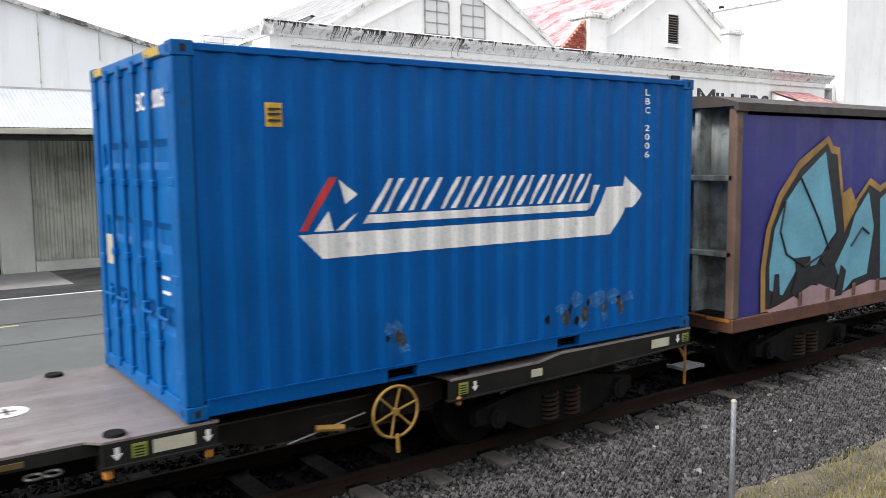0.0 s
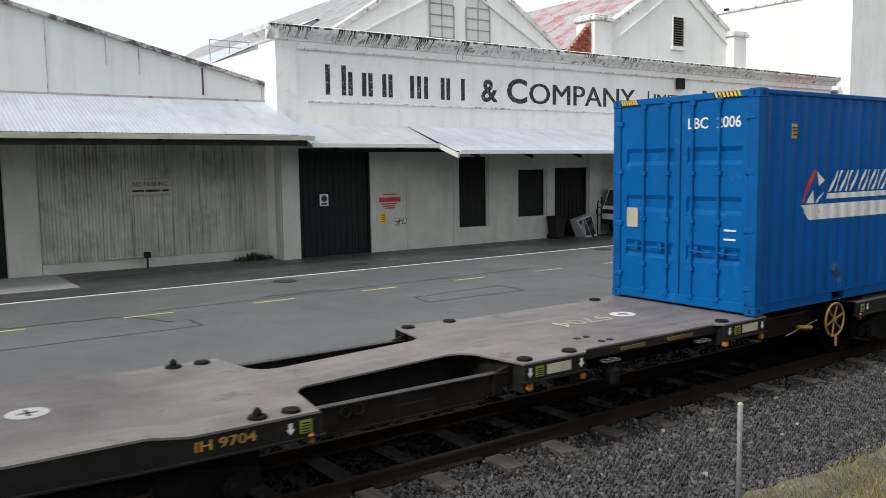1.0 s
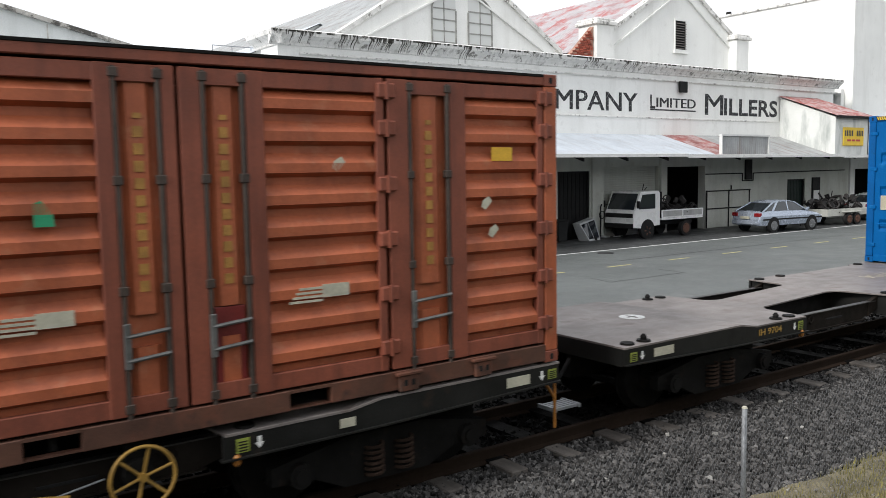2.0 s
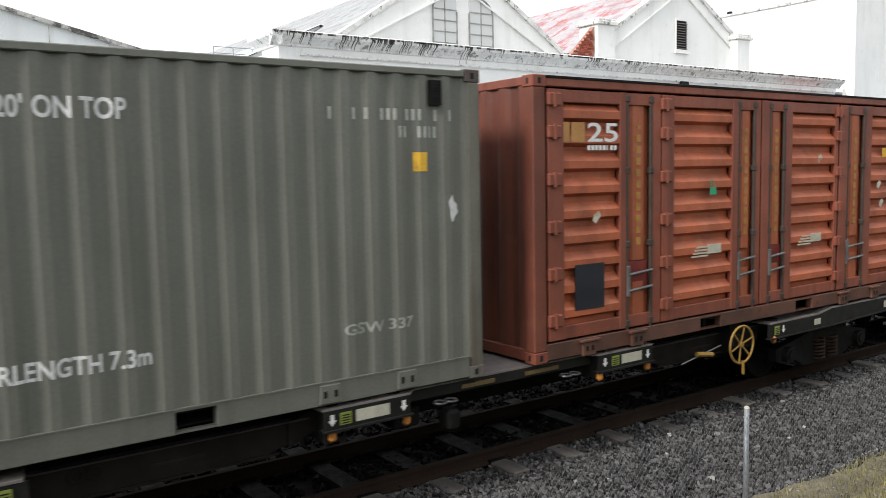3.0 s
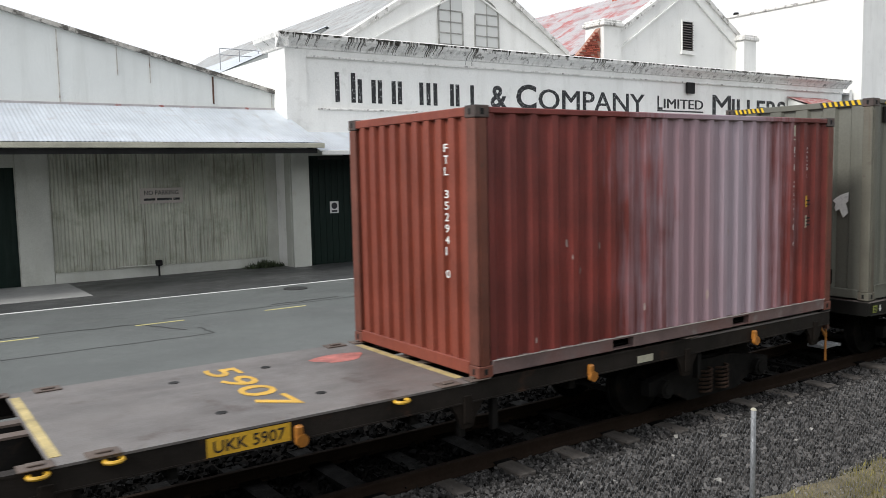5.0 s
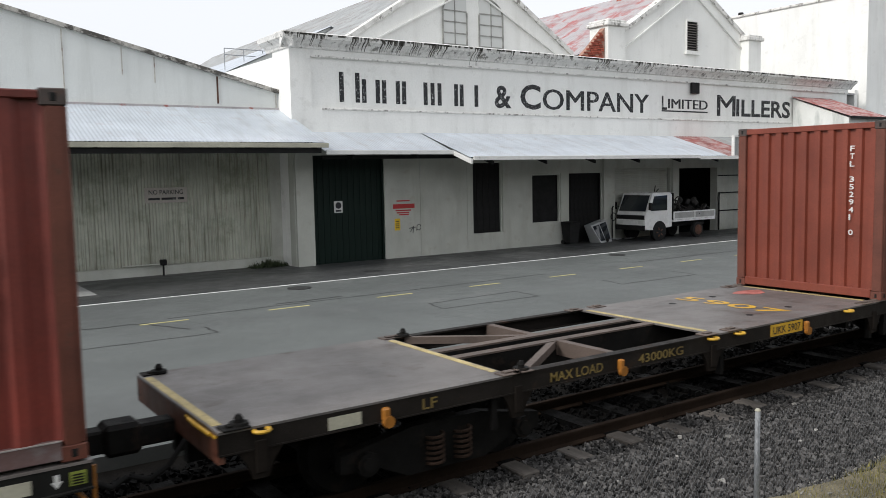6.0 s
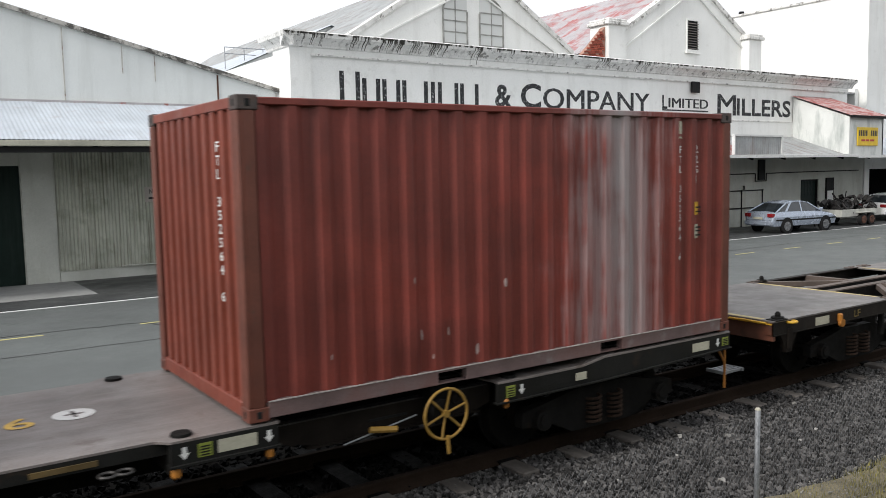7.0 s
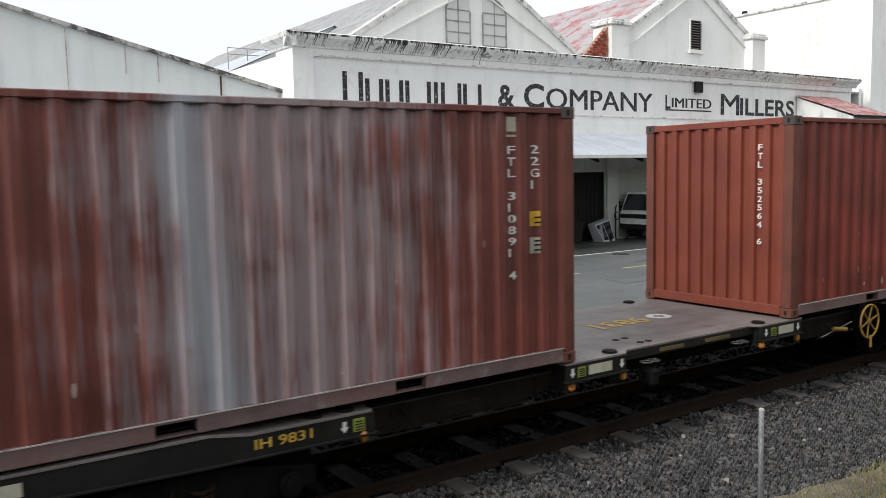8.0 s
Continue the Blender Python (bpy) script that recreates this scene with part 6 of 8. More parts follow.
def make_brown():
    """A side-opening container: four ribbed door leaves on the near side."""
    L, H = 7.589, 2.896
    c = thing("side_door_container", "rust-red side-opening shipping container with ribbed door leaves", "container", "containers on the train")
    hl = L / 2
    o = -hl
    bm = bm_new()
    box(bm, -0.089, 0.089, -0.081, 0.081, -0.059, 0.059, 0.008)
    me = finish("corner_casting", bm, M_BROWN_D)
    bm = bm_new()
    box(bm, -0.03, 0.03, -0.084, 0.084, -0.038, 0.038, 0.012)
    box(bm, -0.092, 0.092, -0.026, 0.026, -0.038, 0.038, 0.012)
    me_h = finish("hole", bm, M_BLACKISH)
    for sx in (-1, 1):
        for sy in (-1, 1):
            for z in (0.059, H - 0.059):
                shared("hole", me_h, shared("corner_casting", me, c, pose(sx * (hl - 0.089), sy * (HALF - 0.081), z)))
            bm = bm_new()
            x0, x1 = sorted((sx * hl - sx * 0.004, sx * (hl - 0.17)))
            y0, y1 = sorted((sy * HALF - sy * 0.004, sy * (HALF - 0.15)))
            box(bm, x0, x1, y0, y1, 0.118, H - 0.118, 0.01)
            pieces("corner_post", bm, M_BROWN_END if sx < 0 else M_BROWN, c)
    for sy in (-1, 1):
        y0, y1 = sorted((sy * HALF, sy * (HALF - 0.12)))
        bm = bm_new()
        box(bm, -hl + 0.178, hl - 0.178, y0 + 0.002, y1, H - 0.11, H - 0.012, 0.008)
        part("top_rail", bm, M_BROWN_D, c)
        bm = bm_new()
        pocket_rail(bm, L, sy, [(2.62 + o, 3.0 + o), (4.6 + o, 4.98 + o)], 0.02, 0.19)
        pieces("bottom_rail", bm, M_GRIME, c)
    bm = bm_new()
    box(bm, -hl + 0.1, hl - 0.1, -HALF + 0.1, HALF - 0.1, 0.15, 0.2)
    for i in range(12):
        x = -hl + 0.4 + i * 0.6
        box(bm, x, x + 0.05, -HALF + 0.1, HALF - 0.1, 0.04, 0.15)
    part("floor", bm, M_DARK, c)
    bm = bm_new()
    rt = wave(-hl + 0.1, hl - 0.1, 0.21, 0.02)
    grid(bm, [[(x, -HALF + 0.05, H - 0.02 - q) for x, q in rt], [(x, HALF - 0.05, H - 0.02 - q) for x, q in rt]])
    part("roof", bm, M_BROWN_D, c)
    bm = bm_new()
    box(bm, -hl + 0.18, hl - 0.18, -HALF - 0.006, -HALF + 0.05, H - 0.03, H - 0.002, 0.004)
    part("roof_seam", bm, M_DARK, c, "tarred black roof seam")
    for sx in (-1, 1):
        es = wave(-HALF + 0.13, HALF - 0.13, 0.3, 0.026)
        bm = bm_new()
        rows = [[(sx * (hl - 0.012) - sx * q, y, z) for y, q in es] for z in (0.12, H / 2, H - 0.09)]
        grid(bm, rows if sx > 0 else [r[::-1] for r in rows])
        part("end_panel", bm, M_BROWN_END, c)
        bm = bm_new()
        x0, x1 = sorted((sx * hl - sx * 0.004, sx * (hl - 0.1)))
        box(bm, x0, x1, -HALF + 0.16, HALF - 0.16, H - 0.1, H - 0.012, 0.008)
        box(bm, x0, x1, -HALF + 0.162, HALF - 0.162, 0.02, 0.14, 0.008)
        pieces("end_rail", bm, M_BROWN_D, c)
    st = wave(-hl + 0.155, hl - 0.155, 0.278, 0.036)
    bm = bm_new()
    grid(bm, [[(x, HALF - 0.012 - q, z) for x, q in st[::-1]] for z in (0.15, H - 0.05)])
    part("side_panel", bm, M_BROWN, c)
    Y = -HALF
    # leaves: edge, ribbed panel, rod bay
    for a, b, p0, p1, r0, r1, hx in ((0.2, 1.9, 0.42, 1.24, 1.34, 1.76, 0.28), (1.92, 3.77, 2.13, 3.2, 3.32, 3.67, 1.98), (3.80, 5.56, 4.46, 5.48, 3.96, 4.31, 5.58), (5.60, 7.40, 6.44, 7.32, 5.81, 6.26, 7.42)):
        z0, z1 = 0.21, H - 0.13
        leaf_m = M_BROWN_D
        inner = sorted((p0, p1, r0, r1))
        bm = bm_new()
        box(bm, inner[1] + o, inner[2] + o, Y + 0.004, Y + 0.07, z0 + 0.001, z1 - 0.001, 0.006)
        leaf = part("side_door", bm, leaf_m, c, "ribbed rust-red side door leaf")
        bm = bm_new()
        for lo, hi in ((a, min(p0, r0)), (max(p1, r1), b)):
            box(bm, lo + o, hi + o, Y + 0.006, Y + 0.07, z0, z1, 0.006)
        box(bm, a + 0.02 + o, b - 0.02 + o, Y + 0.01, Y + 0.068, z1 - 0.13, z1 - 0.003, 0.006)
        box(bm, a + 0.02 + o, b - 0.02 + o, Y + 0.01, Y + 0.068, z0 + 0.003, z0 + 0.14, 0.006)
        pieces("door_rail", bm, leaf_m, leaf)
        # ribbed panel, nine ribs
        n = 9
        zs = []
        zz0, zz1 = z0 + 0.13, z1 - 0.12
        p = (zz1 - zz0) / n
        for i in range(n):
            s = zz0 + i * p
            zs += [(s, 0.085), (s + 0.22 * p, 0.085), (s + 0.36 * p, 0.012), (s + 0.66 * p, 0.012), (s + 0.98 * p, 0.085)]
        zs.append((zz1, 0.085))
        bm = bm_new()
        grid(bm, [[(p0 + o, Y + q, z), (p1 + o, Y + q, z)] for z, q in zs])
        part("ribbed_panel", bm, M_BROWN, leaf, "panel pressed in horizontal ribs")
        if a in (0.2, 3.80):
            bm = bm_new()
            box(bm, r0 + 0.05 + o, r1 - 0.05 + o, Y + 0.034, Y + 0.074, 0.62 if a < 1 else 0.3, 0.94, 0.006)
            part("bay_plate", bm, M_MAROON, leaf, "dark red repainted plate")
        # rod bay
        bm = bm_new()
        xm = (r0 + r1) / 2 + o
        w = (r1 - r0) / 2
        box(bm, r0 + o, r1 + o, Y + 0.075, Y + 0.08, z0, z1)
        prism(bm, [(xm - w * 0.62, Y + 0.075), (xm - w * 0.4, Y + 0.03), (xm + w * 0.4, Y + 0.03), (xm + w * 0.62, Y + 0.075)], lambda u, v, d: Vector((u, v, 0.95 + d)), z1 - 1.07)
        prism(bm, [(xm - w * 0.62, Y + 0.075), (xm - w * 0.4, Y + 0.03), (xm + w * 0.4, Y + 0.03), (xm + w * 0.62, Y + 0.075)], lambda u, v, d: Vector((u, v, z0 + 0.05 + d)), 0.45)
        part("rod_bay", bm, M_BROWN, leaf)
        bm = bm_new()
        for x in (r0 + 0.02, r1 - 0.02):
            cyl(bm, (x + o, Y + 0.02, z0 - 0.06), (x + o, Y + 0.02, z1 - 0.02), 0.021, 10)
        for z in (z0 + 0.02, 1.1, 1.9, z1 - 0.1):
            for x in (r0 + 0.02, r1 - 0.02):
                box(bm, x - 0.035 + o, x + 0.035 + o, Y - 0.006, Y + 0.05, z, z + 0.07, 0.006)
        part("lock_rod", bm, surface("dirty_rod_steel", (0.055, 0.04, 0.032), 0.6, metal=0.2, vary=0.3, scale=5), leaf, "dirty steel lock rods")
        bm = bm_new()
        for z in (0.62, 0.8):
            tube(bm, [(r0 + 0.02 + o, Y - 0.004, z), (r1 - 0.02 + o, Y - 0.01, z + 0.03)], 0.016, 8)
        box(bm, r0 + 0.0 + o, r0 + 0.05 + o, Y - 0.016, Y + 0.02, 0.56, 0.9, 0.006)
        part("handle", bm, surface("galvanised_handle", (0.15, 0.15, 0.145), 0.45, metal=0.5, vary=0.3, scale=6), leaf, "galvanised locking handles")
        bm = bm_new()
        for i in range(10):
            box(bm, xm - 0.035, xm + 0.035, Y + 0.023, Y + 0.028, 1.12 + i * 0.125, 1.2 + i * 0.125)
        box(bm, xm - 0.03, xm + 0.03, Y + 0.023, Y + 0.028, 2.38, 2.42)
        pieces("writing", bm, surface("ochre_lettering", (0.36, 0.18, 0.04), 0.6, vary=0.25, scale=7), leaf, "ochre lettering down the door")
        for z in (0.42, 0.9, 1.38, 1.86, 2.34, 2.66):
            bm = bm_new()
            box(bm, hx - 0.09 + o, hx + 0.09 + o, Y - 0.024, Y + 0.03, z - 0.065, z + 0.065, 0.012)
            cyl(bm, (hx + o, Y - 0.01, z - 0.075), (hx + o, Y - 0.01, z + 0.075), 0.024, 8)
            part("hinge", bm, M_BROWN_D, leaf)
    # marks
    bm = lettering("25", 0.2, 0.45)
    pieces("marking", face_text(bm, 0.76 + o, Y + 0.010, 2.24), M_WHITE, c, "large white number")
    bm = bm_new()
    for x0, x1 in ((0.4, 0.5), (0.53, 0.72)):
        box(bm, x0 + o, x1 + o, Y + 0.009, Y + 0.014, 2.24, 2.44)
    part("marking", bm, surface("ochre_mark", (0.4, 0.2, 0.06), 0.6, vary=0.2), c, "ochre marking")
    bm = bm_new()
    for i, w in enumerate((0.05, 0.05, 0.05, 0.05, 0.05, 0.03, 0.05, 0.05)):
        box(bm, 0.76 + i * 0.056 + o, 0.76 + i * 0.056 + w - 0.012 + o, Y + 0.009, Y + 0.014, 2.155, 2.205)
    pieces("writing", bm, M_WHITE, c)
    bm = bm_new()
    for z0, z1 in ((0.49, 0.585), (0.66, 0.85), (0.85, 0.97)):
        box(bm, 0.57 + o, 1.0 + o, Y + 0.008, Y + 0.013, z0, z1)
    box(bm, 0.57 + o, 1.0 + o, Y + 0.009, Y + 0.012, 0.49, 0.97)
    part("black_panel", bm, M_INK, c, "black painted panel")
    for x0 in (2.45, 4.63):
        bm = bm_new()
        for k in range(4):
            box(bm, x0 + 0.03 * k + o, x0 + 0.3 + o, Y + 0.008, Y + 0.013, 0.9 + k * 0.035, 0.92 + k * 0.035)
        box(bm, x0 + 0.3 + o, x0 + 0.55 + o, Y + 0.008, Y + 0.013, 0.93, 1.04)
        part("torn_label", bm, M_CREAM, c, "torn pale striped label")
    part("green_tag", face_text(flat([(0, 0), (0.13, 0.0), (0.12, 0.09), (0.05, 0.18), (0.0, 0.16)]), 2.78 + o, Y + 0.012, 1.63), surface("green_paint_mark", (0.02, 0.25, 0.12), 0.5), c, "green paint mark")
    for x, z in ((0.83, 1.42), (5.05, 2.0), (6.62, 1.62), (6.7, 1.35)):
        part("scuff", face_text(flat([(0, 0), (0.05, -0.03), (0.13, 0.05), (0.09, 0.1), (0.02, 0.06)]), x + o, Y + 0.012, z), M_CREAM, c, "pale scuff")
    bm = bm_new()
    box(bm, 6.75 + o, 7.0 + o, Y + 0.008, Y + 0.013, 2.05, 2.18)
    part("label", bm, M_YELLOW, c, "small yellow label")
    for x in (0.75, 1.5, 5.75, 6.6):
        bm = bm_new()
        box(bm, x - 0.1 + o, x + 0.1 + o, Y - 0.03, Y + 0.02, 0.0, 0.15, 0.01)
        box(bm, x - 0.14 + o, x + 0.14 + o, Y - 0.05, Y + 0.0, 0.15, 0.18, 0.006)
        pl = part("lift_plate", bm, M_GRIME, c)
        bm = bm_new()
        for dx in (-0.04, 0.04):
            box(bm, x + dx - 0.02 + o, x + dx + 0.02 + o, Y - 0.034, Y, 0.05, 0.11, 0.006)
        pieces("hole", bm, M_BLACKISH, pl)
    return c


# -- wagons: local origin at mid length on the rail top --


def make_bogie(w, xc):
    for s in (-1, 1):
        y = s * 0.95
        bm = bm_new()
        pts = [(-1.15, 0.52), (-1.15, 0.36), (-0.75, 0.34), (-0.45, 0.2), (0.45, 0.2), (0.75, 0.34), (1.15, 0.36), (1.15, 0.52), (0.7, 0.6), (0.4, 0.66), (-0.4, 0.66), (-0.7, 0.6)]
        prism(bm, pts, lambda u, v, d: Vector((xc + u, y - 0.06 + d, v)), 0.12)
        fr = part("side_frame", bm, M_DARK, w, "cast steel bogie side frame")
        for k in (-0.16, 0.16):
            bm = bm_new()
            coil = [(xc + k + 0.085 * math.cos(a), y + s * 0.075 + 0.085 * math.sin(a), 0.25 + 0.05 * a / 6.283) for a in (i * 0.52 for i in range(74))]
            tube(bm, coil, 0.016, 5)
            part("spring", bm, M_SPRING, fr, "rusty coil spring")
        for k in (-0.9, 0.9):
            bm = bm_new()
            cyl(bm, (xc + k, y - 0.06 if s > 0 else y + 0.06, 0.42), (xc + k, y + s * 0.13, 0.42), 0.11, 14)
            cyl(bm, (xc + k, y + s * 0.13, 0.42), (xc + k, y + s * 0.15, 0.42), 0.07, 10)
            part("axle_box", bm, M_DARK, fr)
    bm = bm_new()
    box(bm, xc - 0.16, xc + 0.16, -0.95, 0.95, 0.5, 0.68, 0.02)
    part("bogie_bolster", bm, M_DARK, w)
    for k in (-0.9, 0.9):
        bm = bm_new()
        cyl(bm, (0, -0.8, 0), (0, 0.8, 0), 0.065, 10)
        for s in (-1, 1):
            cyl(bm, (0, s * 0.5, 0), (0, s * 0.53, 0), 0.435, 28)
            cyl(bm, (0, s * 0.53, 0), (0, s * 0.63, 0), 0.41, 28, 0.39)
            cyl(bm, (0, s * 0.63, 0), (0, s * 0.645, 0), 0.16, 16)
        for a in range(4):
            box(bm, 0.2 * math.cos(a * 1.57) - 0.03, 0.2 * math.cos(a * 1.57) + 0.03, -0.66, 0.66, 0.2 * math.sin(a * 1.57) - 0.03, 0.2 * math.sin(a * 1.57) + 0.03)
        ws = part("wheelset", bm, M_DARK, w, "pair of grimy steel wheels on an axle")
        ws.matrix_basis = pose(xc + k, 0, 0.43)
        WHEELSETS.append((ws, xc + k))


def make_gear(w, half):
    """Couplers, hoses and steps at both ends."""
    for s in (-1, 1):
        bm = bm_new()
        box(bm, *sorted((s * half, s * (half + 0.35))), -0.1, 0.1, 0.68, 0.88, 0.02)
        box(bm, *sorted((s * (half + 0.3), s * (half + 0.5))), -0.15, 0.15, 0.64, 0.92, 0.04)
        part("coupler", bm, M_DARK, w, "heavy steel coupler")
        bm = bm_new()
        tube(bm, [(s * half, -0.35, 0.75), (s * (half + 0.15), -0.34, 0.55), (s * (half + 0.3), -0.3, 0.45), (s * (half + 0.45), -0.25, 0.5)], 0.025, 8)
        part("brake_hose", bm, M_RUBBER, w)
    bm = bm_new()
    x = half + 0.02
    for i in range(5):
        box(bm, x + 0.02, x + 0.34, -1.12 + i * 0.05, -1.09 + i * 0.05, 0.46, 0.49)
    box(bm, x, x + 0.03, -1.14, -0.86, 0.455, 0.495)
    box(bm, x + 0.34, x + 0.37, -1.14, -0.86, 0.455, 0.495)
    st = part("step", bm, M_GALV, w, "galvanised shunter's step")
    bm = bm_new()
    tube(bm, [(x, -1.13, 0.95), (x, -1.13, 0.3)], 0.016, 8)
    tube(bm, [(x, -1.13, 0.62), (x - 0.12, -1.13, 0.78)], 0.016, 8)
    part("step_bracket", bm, M_ORANGE, st, "orange step bracket")


def arrow(bm, x, y, z):
    bm.faces.new([bm.verts.new((x + u, y, z + v)) for u, v in ((-0.018, 0.05), (-0.018, 0.0), (-0.04, 0.0), (0.0, -0.05), (0.04, 0.0), (0.018, 0.0), (0.018, 0.05))])
    return bm


def twistlock(w, x, y, z, tall=False):
    bm = bm_new()
    cyl(bm, (x, y, z), (x, y, z + 0.022), 0.085, 18, 0.078)
    if tall:
        cyl(bm, (x, y, z + 0.022), (x, y, z + 0.05), 0.038, 14, 0.034)
        cyl(bm, (x, y, z + 0.05), (x, y, z + 0.085), 0.042, 12, 0.02)
    part("twistlock", bm, M_DARK, w, "dark container twistlock")


def bolster_marks(w, x0, x1, y, z0, z1, arrows, lime, plate):
    bm = bm_new()
    for x in arrows:
        arrow(bm, x, y - 0.003, (z0 + z1) / 2)
    pieces("arrow_mark", bm, M_WHITE, w, "white arrow marks")
    if lime is not None:
        bm = bm_new()
        box(bm, lime - 0.055, lime + 0.055, y - 0.004, y - 0.001, z0 + 0.03, z1 - 0.03)
        lm = part("lime_label", bm, M_LIME, w, "lime label with dark print")
        bm = bm_new()
        for k in range(4):
            zz = z0 + 0.04 + k * (z1 - z0 - 0.08) / 4
            box(bm, lime - 0.04, lime + 0.04, y - 0.0062, y - 0.0045, zz, zz + 0.011)
        pieces("writing", bm, M_FASCIA, lm)
    if plate:
        bm = bm_new()
        box(bm, plate[0], plate[1], y - 0.004, y - 0.001, z0 + 0.035, z1 - 0.03)
        part("plate", bm, M_CREAM, w, "blank cream plate")


def deck_text(text, w, x, y, across, up, length, height, material):
    bm = lettering(text, height, length)
    lay(bm, (x, y, 1.024), across, up)
    pieces("marking", bm, material, w, "painted deck number")


def make_ih(number, text_m):
    w = thing("container_wagon", "grey steel flat container wagon with a narrow waisted deck", "wagon", "wagons of the train")
    H8 = 7.9
    D = 1.02
    # deck outline by halves: full width at bolsters, waisted between
    for s in (-1, 1):
        bm = bm_new()
        q = lambda u, v, d: Vector((s * u, v, D - 0.02 + d))
        crank = [(4.35, 0.965), (5.45, 0.968), (5.78, D), (7.9, D)]
        prism(bm, [(u, v) for u, v in crank] + [(u, v - 0.02) for u, v in crank[::-1]], lambda u, v, d: Vector((s * u, -HALF + d, v)), 2 * HALF)
        part("end_deck", bm, M_DECK, w, "worn steel deck plate")
        bm = bm_new()
        fil = lambda cx, cy, r, a0, a1: [(cx + r * math.cos(a0 + (a1 - a0) * i / 5), cy + r * math.sin(a0 + (a1 - a0) * i / 5)) for i in range(6)]
        lower = fil(2.42, -0.66, 0.26, math.pi, math.pi / 2) + fil(4.0, -0.66, 0.26, math.pi / 2, 0)
        upper = [(u, -v) for u, v in lower[::-1]]
        pts = [(2.07, -HALF)] + lower + [(4.348, -HALF)] + [(4.348, HALF)] + upper + [(2.07, HALF)]
        prism(bm, pts, q, 0.0195)
        for cut in (2.45, 3.95):
            bmesh.ops.bisect_plane(bm, geom=[*bm.verts, *bm.edges, *bm.faces], plane_co=(s * cut, 0, 0), plane_no=(1, 0, 0))
        for v in bm.verts:
            v.co.z -= 0.055 * min(1, max(0, (abs(v.co.x) - 2.45) / 1.5))
        part("waist_deck", bm, M_DECK, w, "narrow waist of the deck plate")
    bm = bm_new()
    prism(bm, [(-2.068, -HALF), (-1.2, -HALF), (-1.1, -HALF + 0.1), (1.1, -HALF + 0.1), (1.2, -HALF), (2.068, -HALF), (2.068, HALF), (1.2, HALF), (1.1, HALF - 0.1), (-1.1, HALF - 0.1), (-1.2, HALF), (-2.068, HALF)],
          lambda u, v, d: Vector((u, v, D - 0.02 + d)), 0.0185)
    part("centre_deck", bm, M_DECK, w, "worn steel deck plate")
    # sills
    bm = bm_new()
    prism(bm, [(-0.26, 0.48), (0.26, 0.48), (0.26, 0.93), (0.2, 0.93), (0.2, 0.52), (-0.2, 0.52), (-0.2, 0.93), (-0.26, 0.93)], lambda u, v, d: Vector((-7.8 + d, u, v)), 15.6)
    part("centre_sill", bm, M_DARK, w)
    for s in (-1, 1):
        for e in (-1, 1):
            # fish-belly side sill through the waist
            bm = bm_new()
            y = e * 0.97
            pts = [(2.0, 0.97), (2.1, 0.9), (4.4, 0.9), (4.4, 0.72), (4.2, 0.66), (2.5, 0.66), (2.0, 0.8)]
            prism(bm, [(s * a, b) for a, b in pts], lambda u, v, d: Vector((u, y - 0.02 + d, v)), 0.04)
            box(bm, *sorted((s * 2.4, s * 4.25)), y - 0.05, y + 0.05, 0.65, 0.668)
            sl = part("side_sill", bm, M_WAIST, w, "brown-grimed fish-belly side sill, toned dark for container shade")
            bm = bm_new()
            box(bm, *sorted((s * 2.1, s * 4.35)), y - 0.045, y + 0.045, 0.902, 0.914)
            part("flange", bm, M_WORN, sl, "worn top flange")
            bm = bm_new()
            prism(bm, [(s * 2.02, 0.985), (s * 2.3, 0.9), (s * 2.3, 0.7), (s * 2.02, 0.8)], lambda u, v, d: Vector((u, y - e * 0.02 + e * d, v)), 0.06)
            part("gusset", bm, M_WAIST, sl)
            bm = bm_new()
            box(bm, *sorted((s * 3.0, s * 3.45)), y - 0.024, y + 0.024, 0.75, 0.81, 0.02)
            part("slot", bm, M_BLACKISH, sl)
            bm = bm_new()
            torus(bm, (s * 3.85, y - e * -0.03, 0.83), (0, 1, 0), 0.05, 0.012, 16, 6)
            torus(bm, (s * 3.98, y - e * -0.03, 0.83), (0, 1, 0), 0.05, 0.012, 16, 6)
            pieces("lashing_ring", bm, M_WAIST, sl)
            # fascia of the end deck, top edge kinked
            bm = bm_new()
            y = e * (HALF - 0.02)
            pts = [(4.32, 0.944), (5.45, 0.947), (5.78, 0.998), (7.9, 0.998), (7.9, 0.83), (5.8, 0.775), (4.32, 0.765)]
            prism(bm, [(s * a, b) for a, b in pts], lambda u, v, d: Vector((u, y - 0.015 + d, v)), 0.03)
            for (xa, za), (xb, zb) in (((4.3, 0.765), (5.8, 0.775)), ((5.8, 0.775), (7.9, 0.83))):
                prism(bm, [(s * xa, za), (s * xb, zb), (s * xb, zb - 0.014), (s * xa, za - 0.014)], lambda u, v, d: Vector((u, y - 0.05 + d, v)), 0.08)
            part("fascia", bm, M_FASCIA, w, "dark side plate of the deck")
        bm = bm_new()
        box(bm, *sorted((s * 7.86, s * 7.9)), -HALF + 0.04, HALF - 0.04, 0.8, 0.998)
        part("head_stock", bm, M_FASCIA, w)
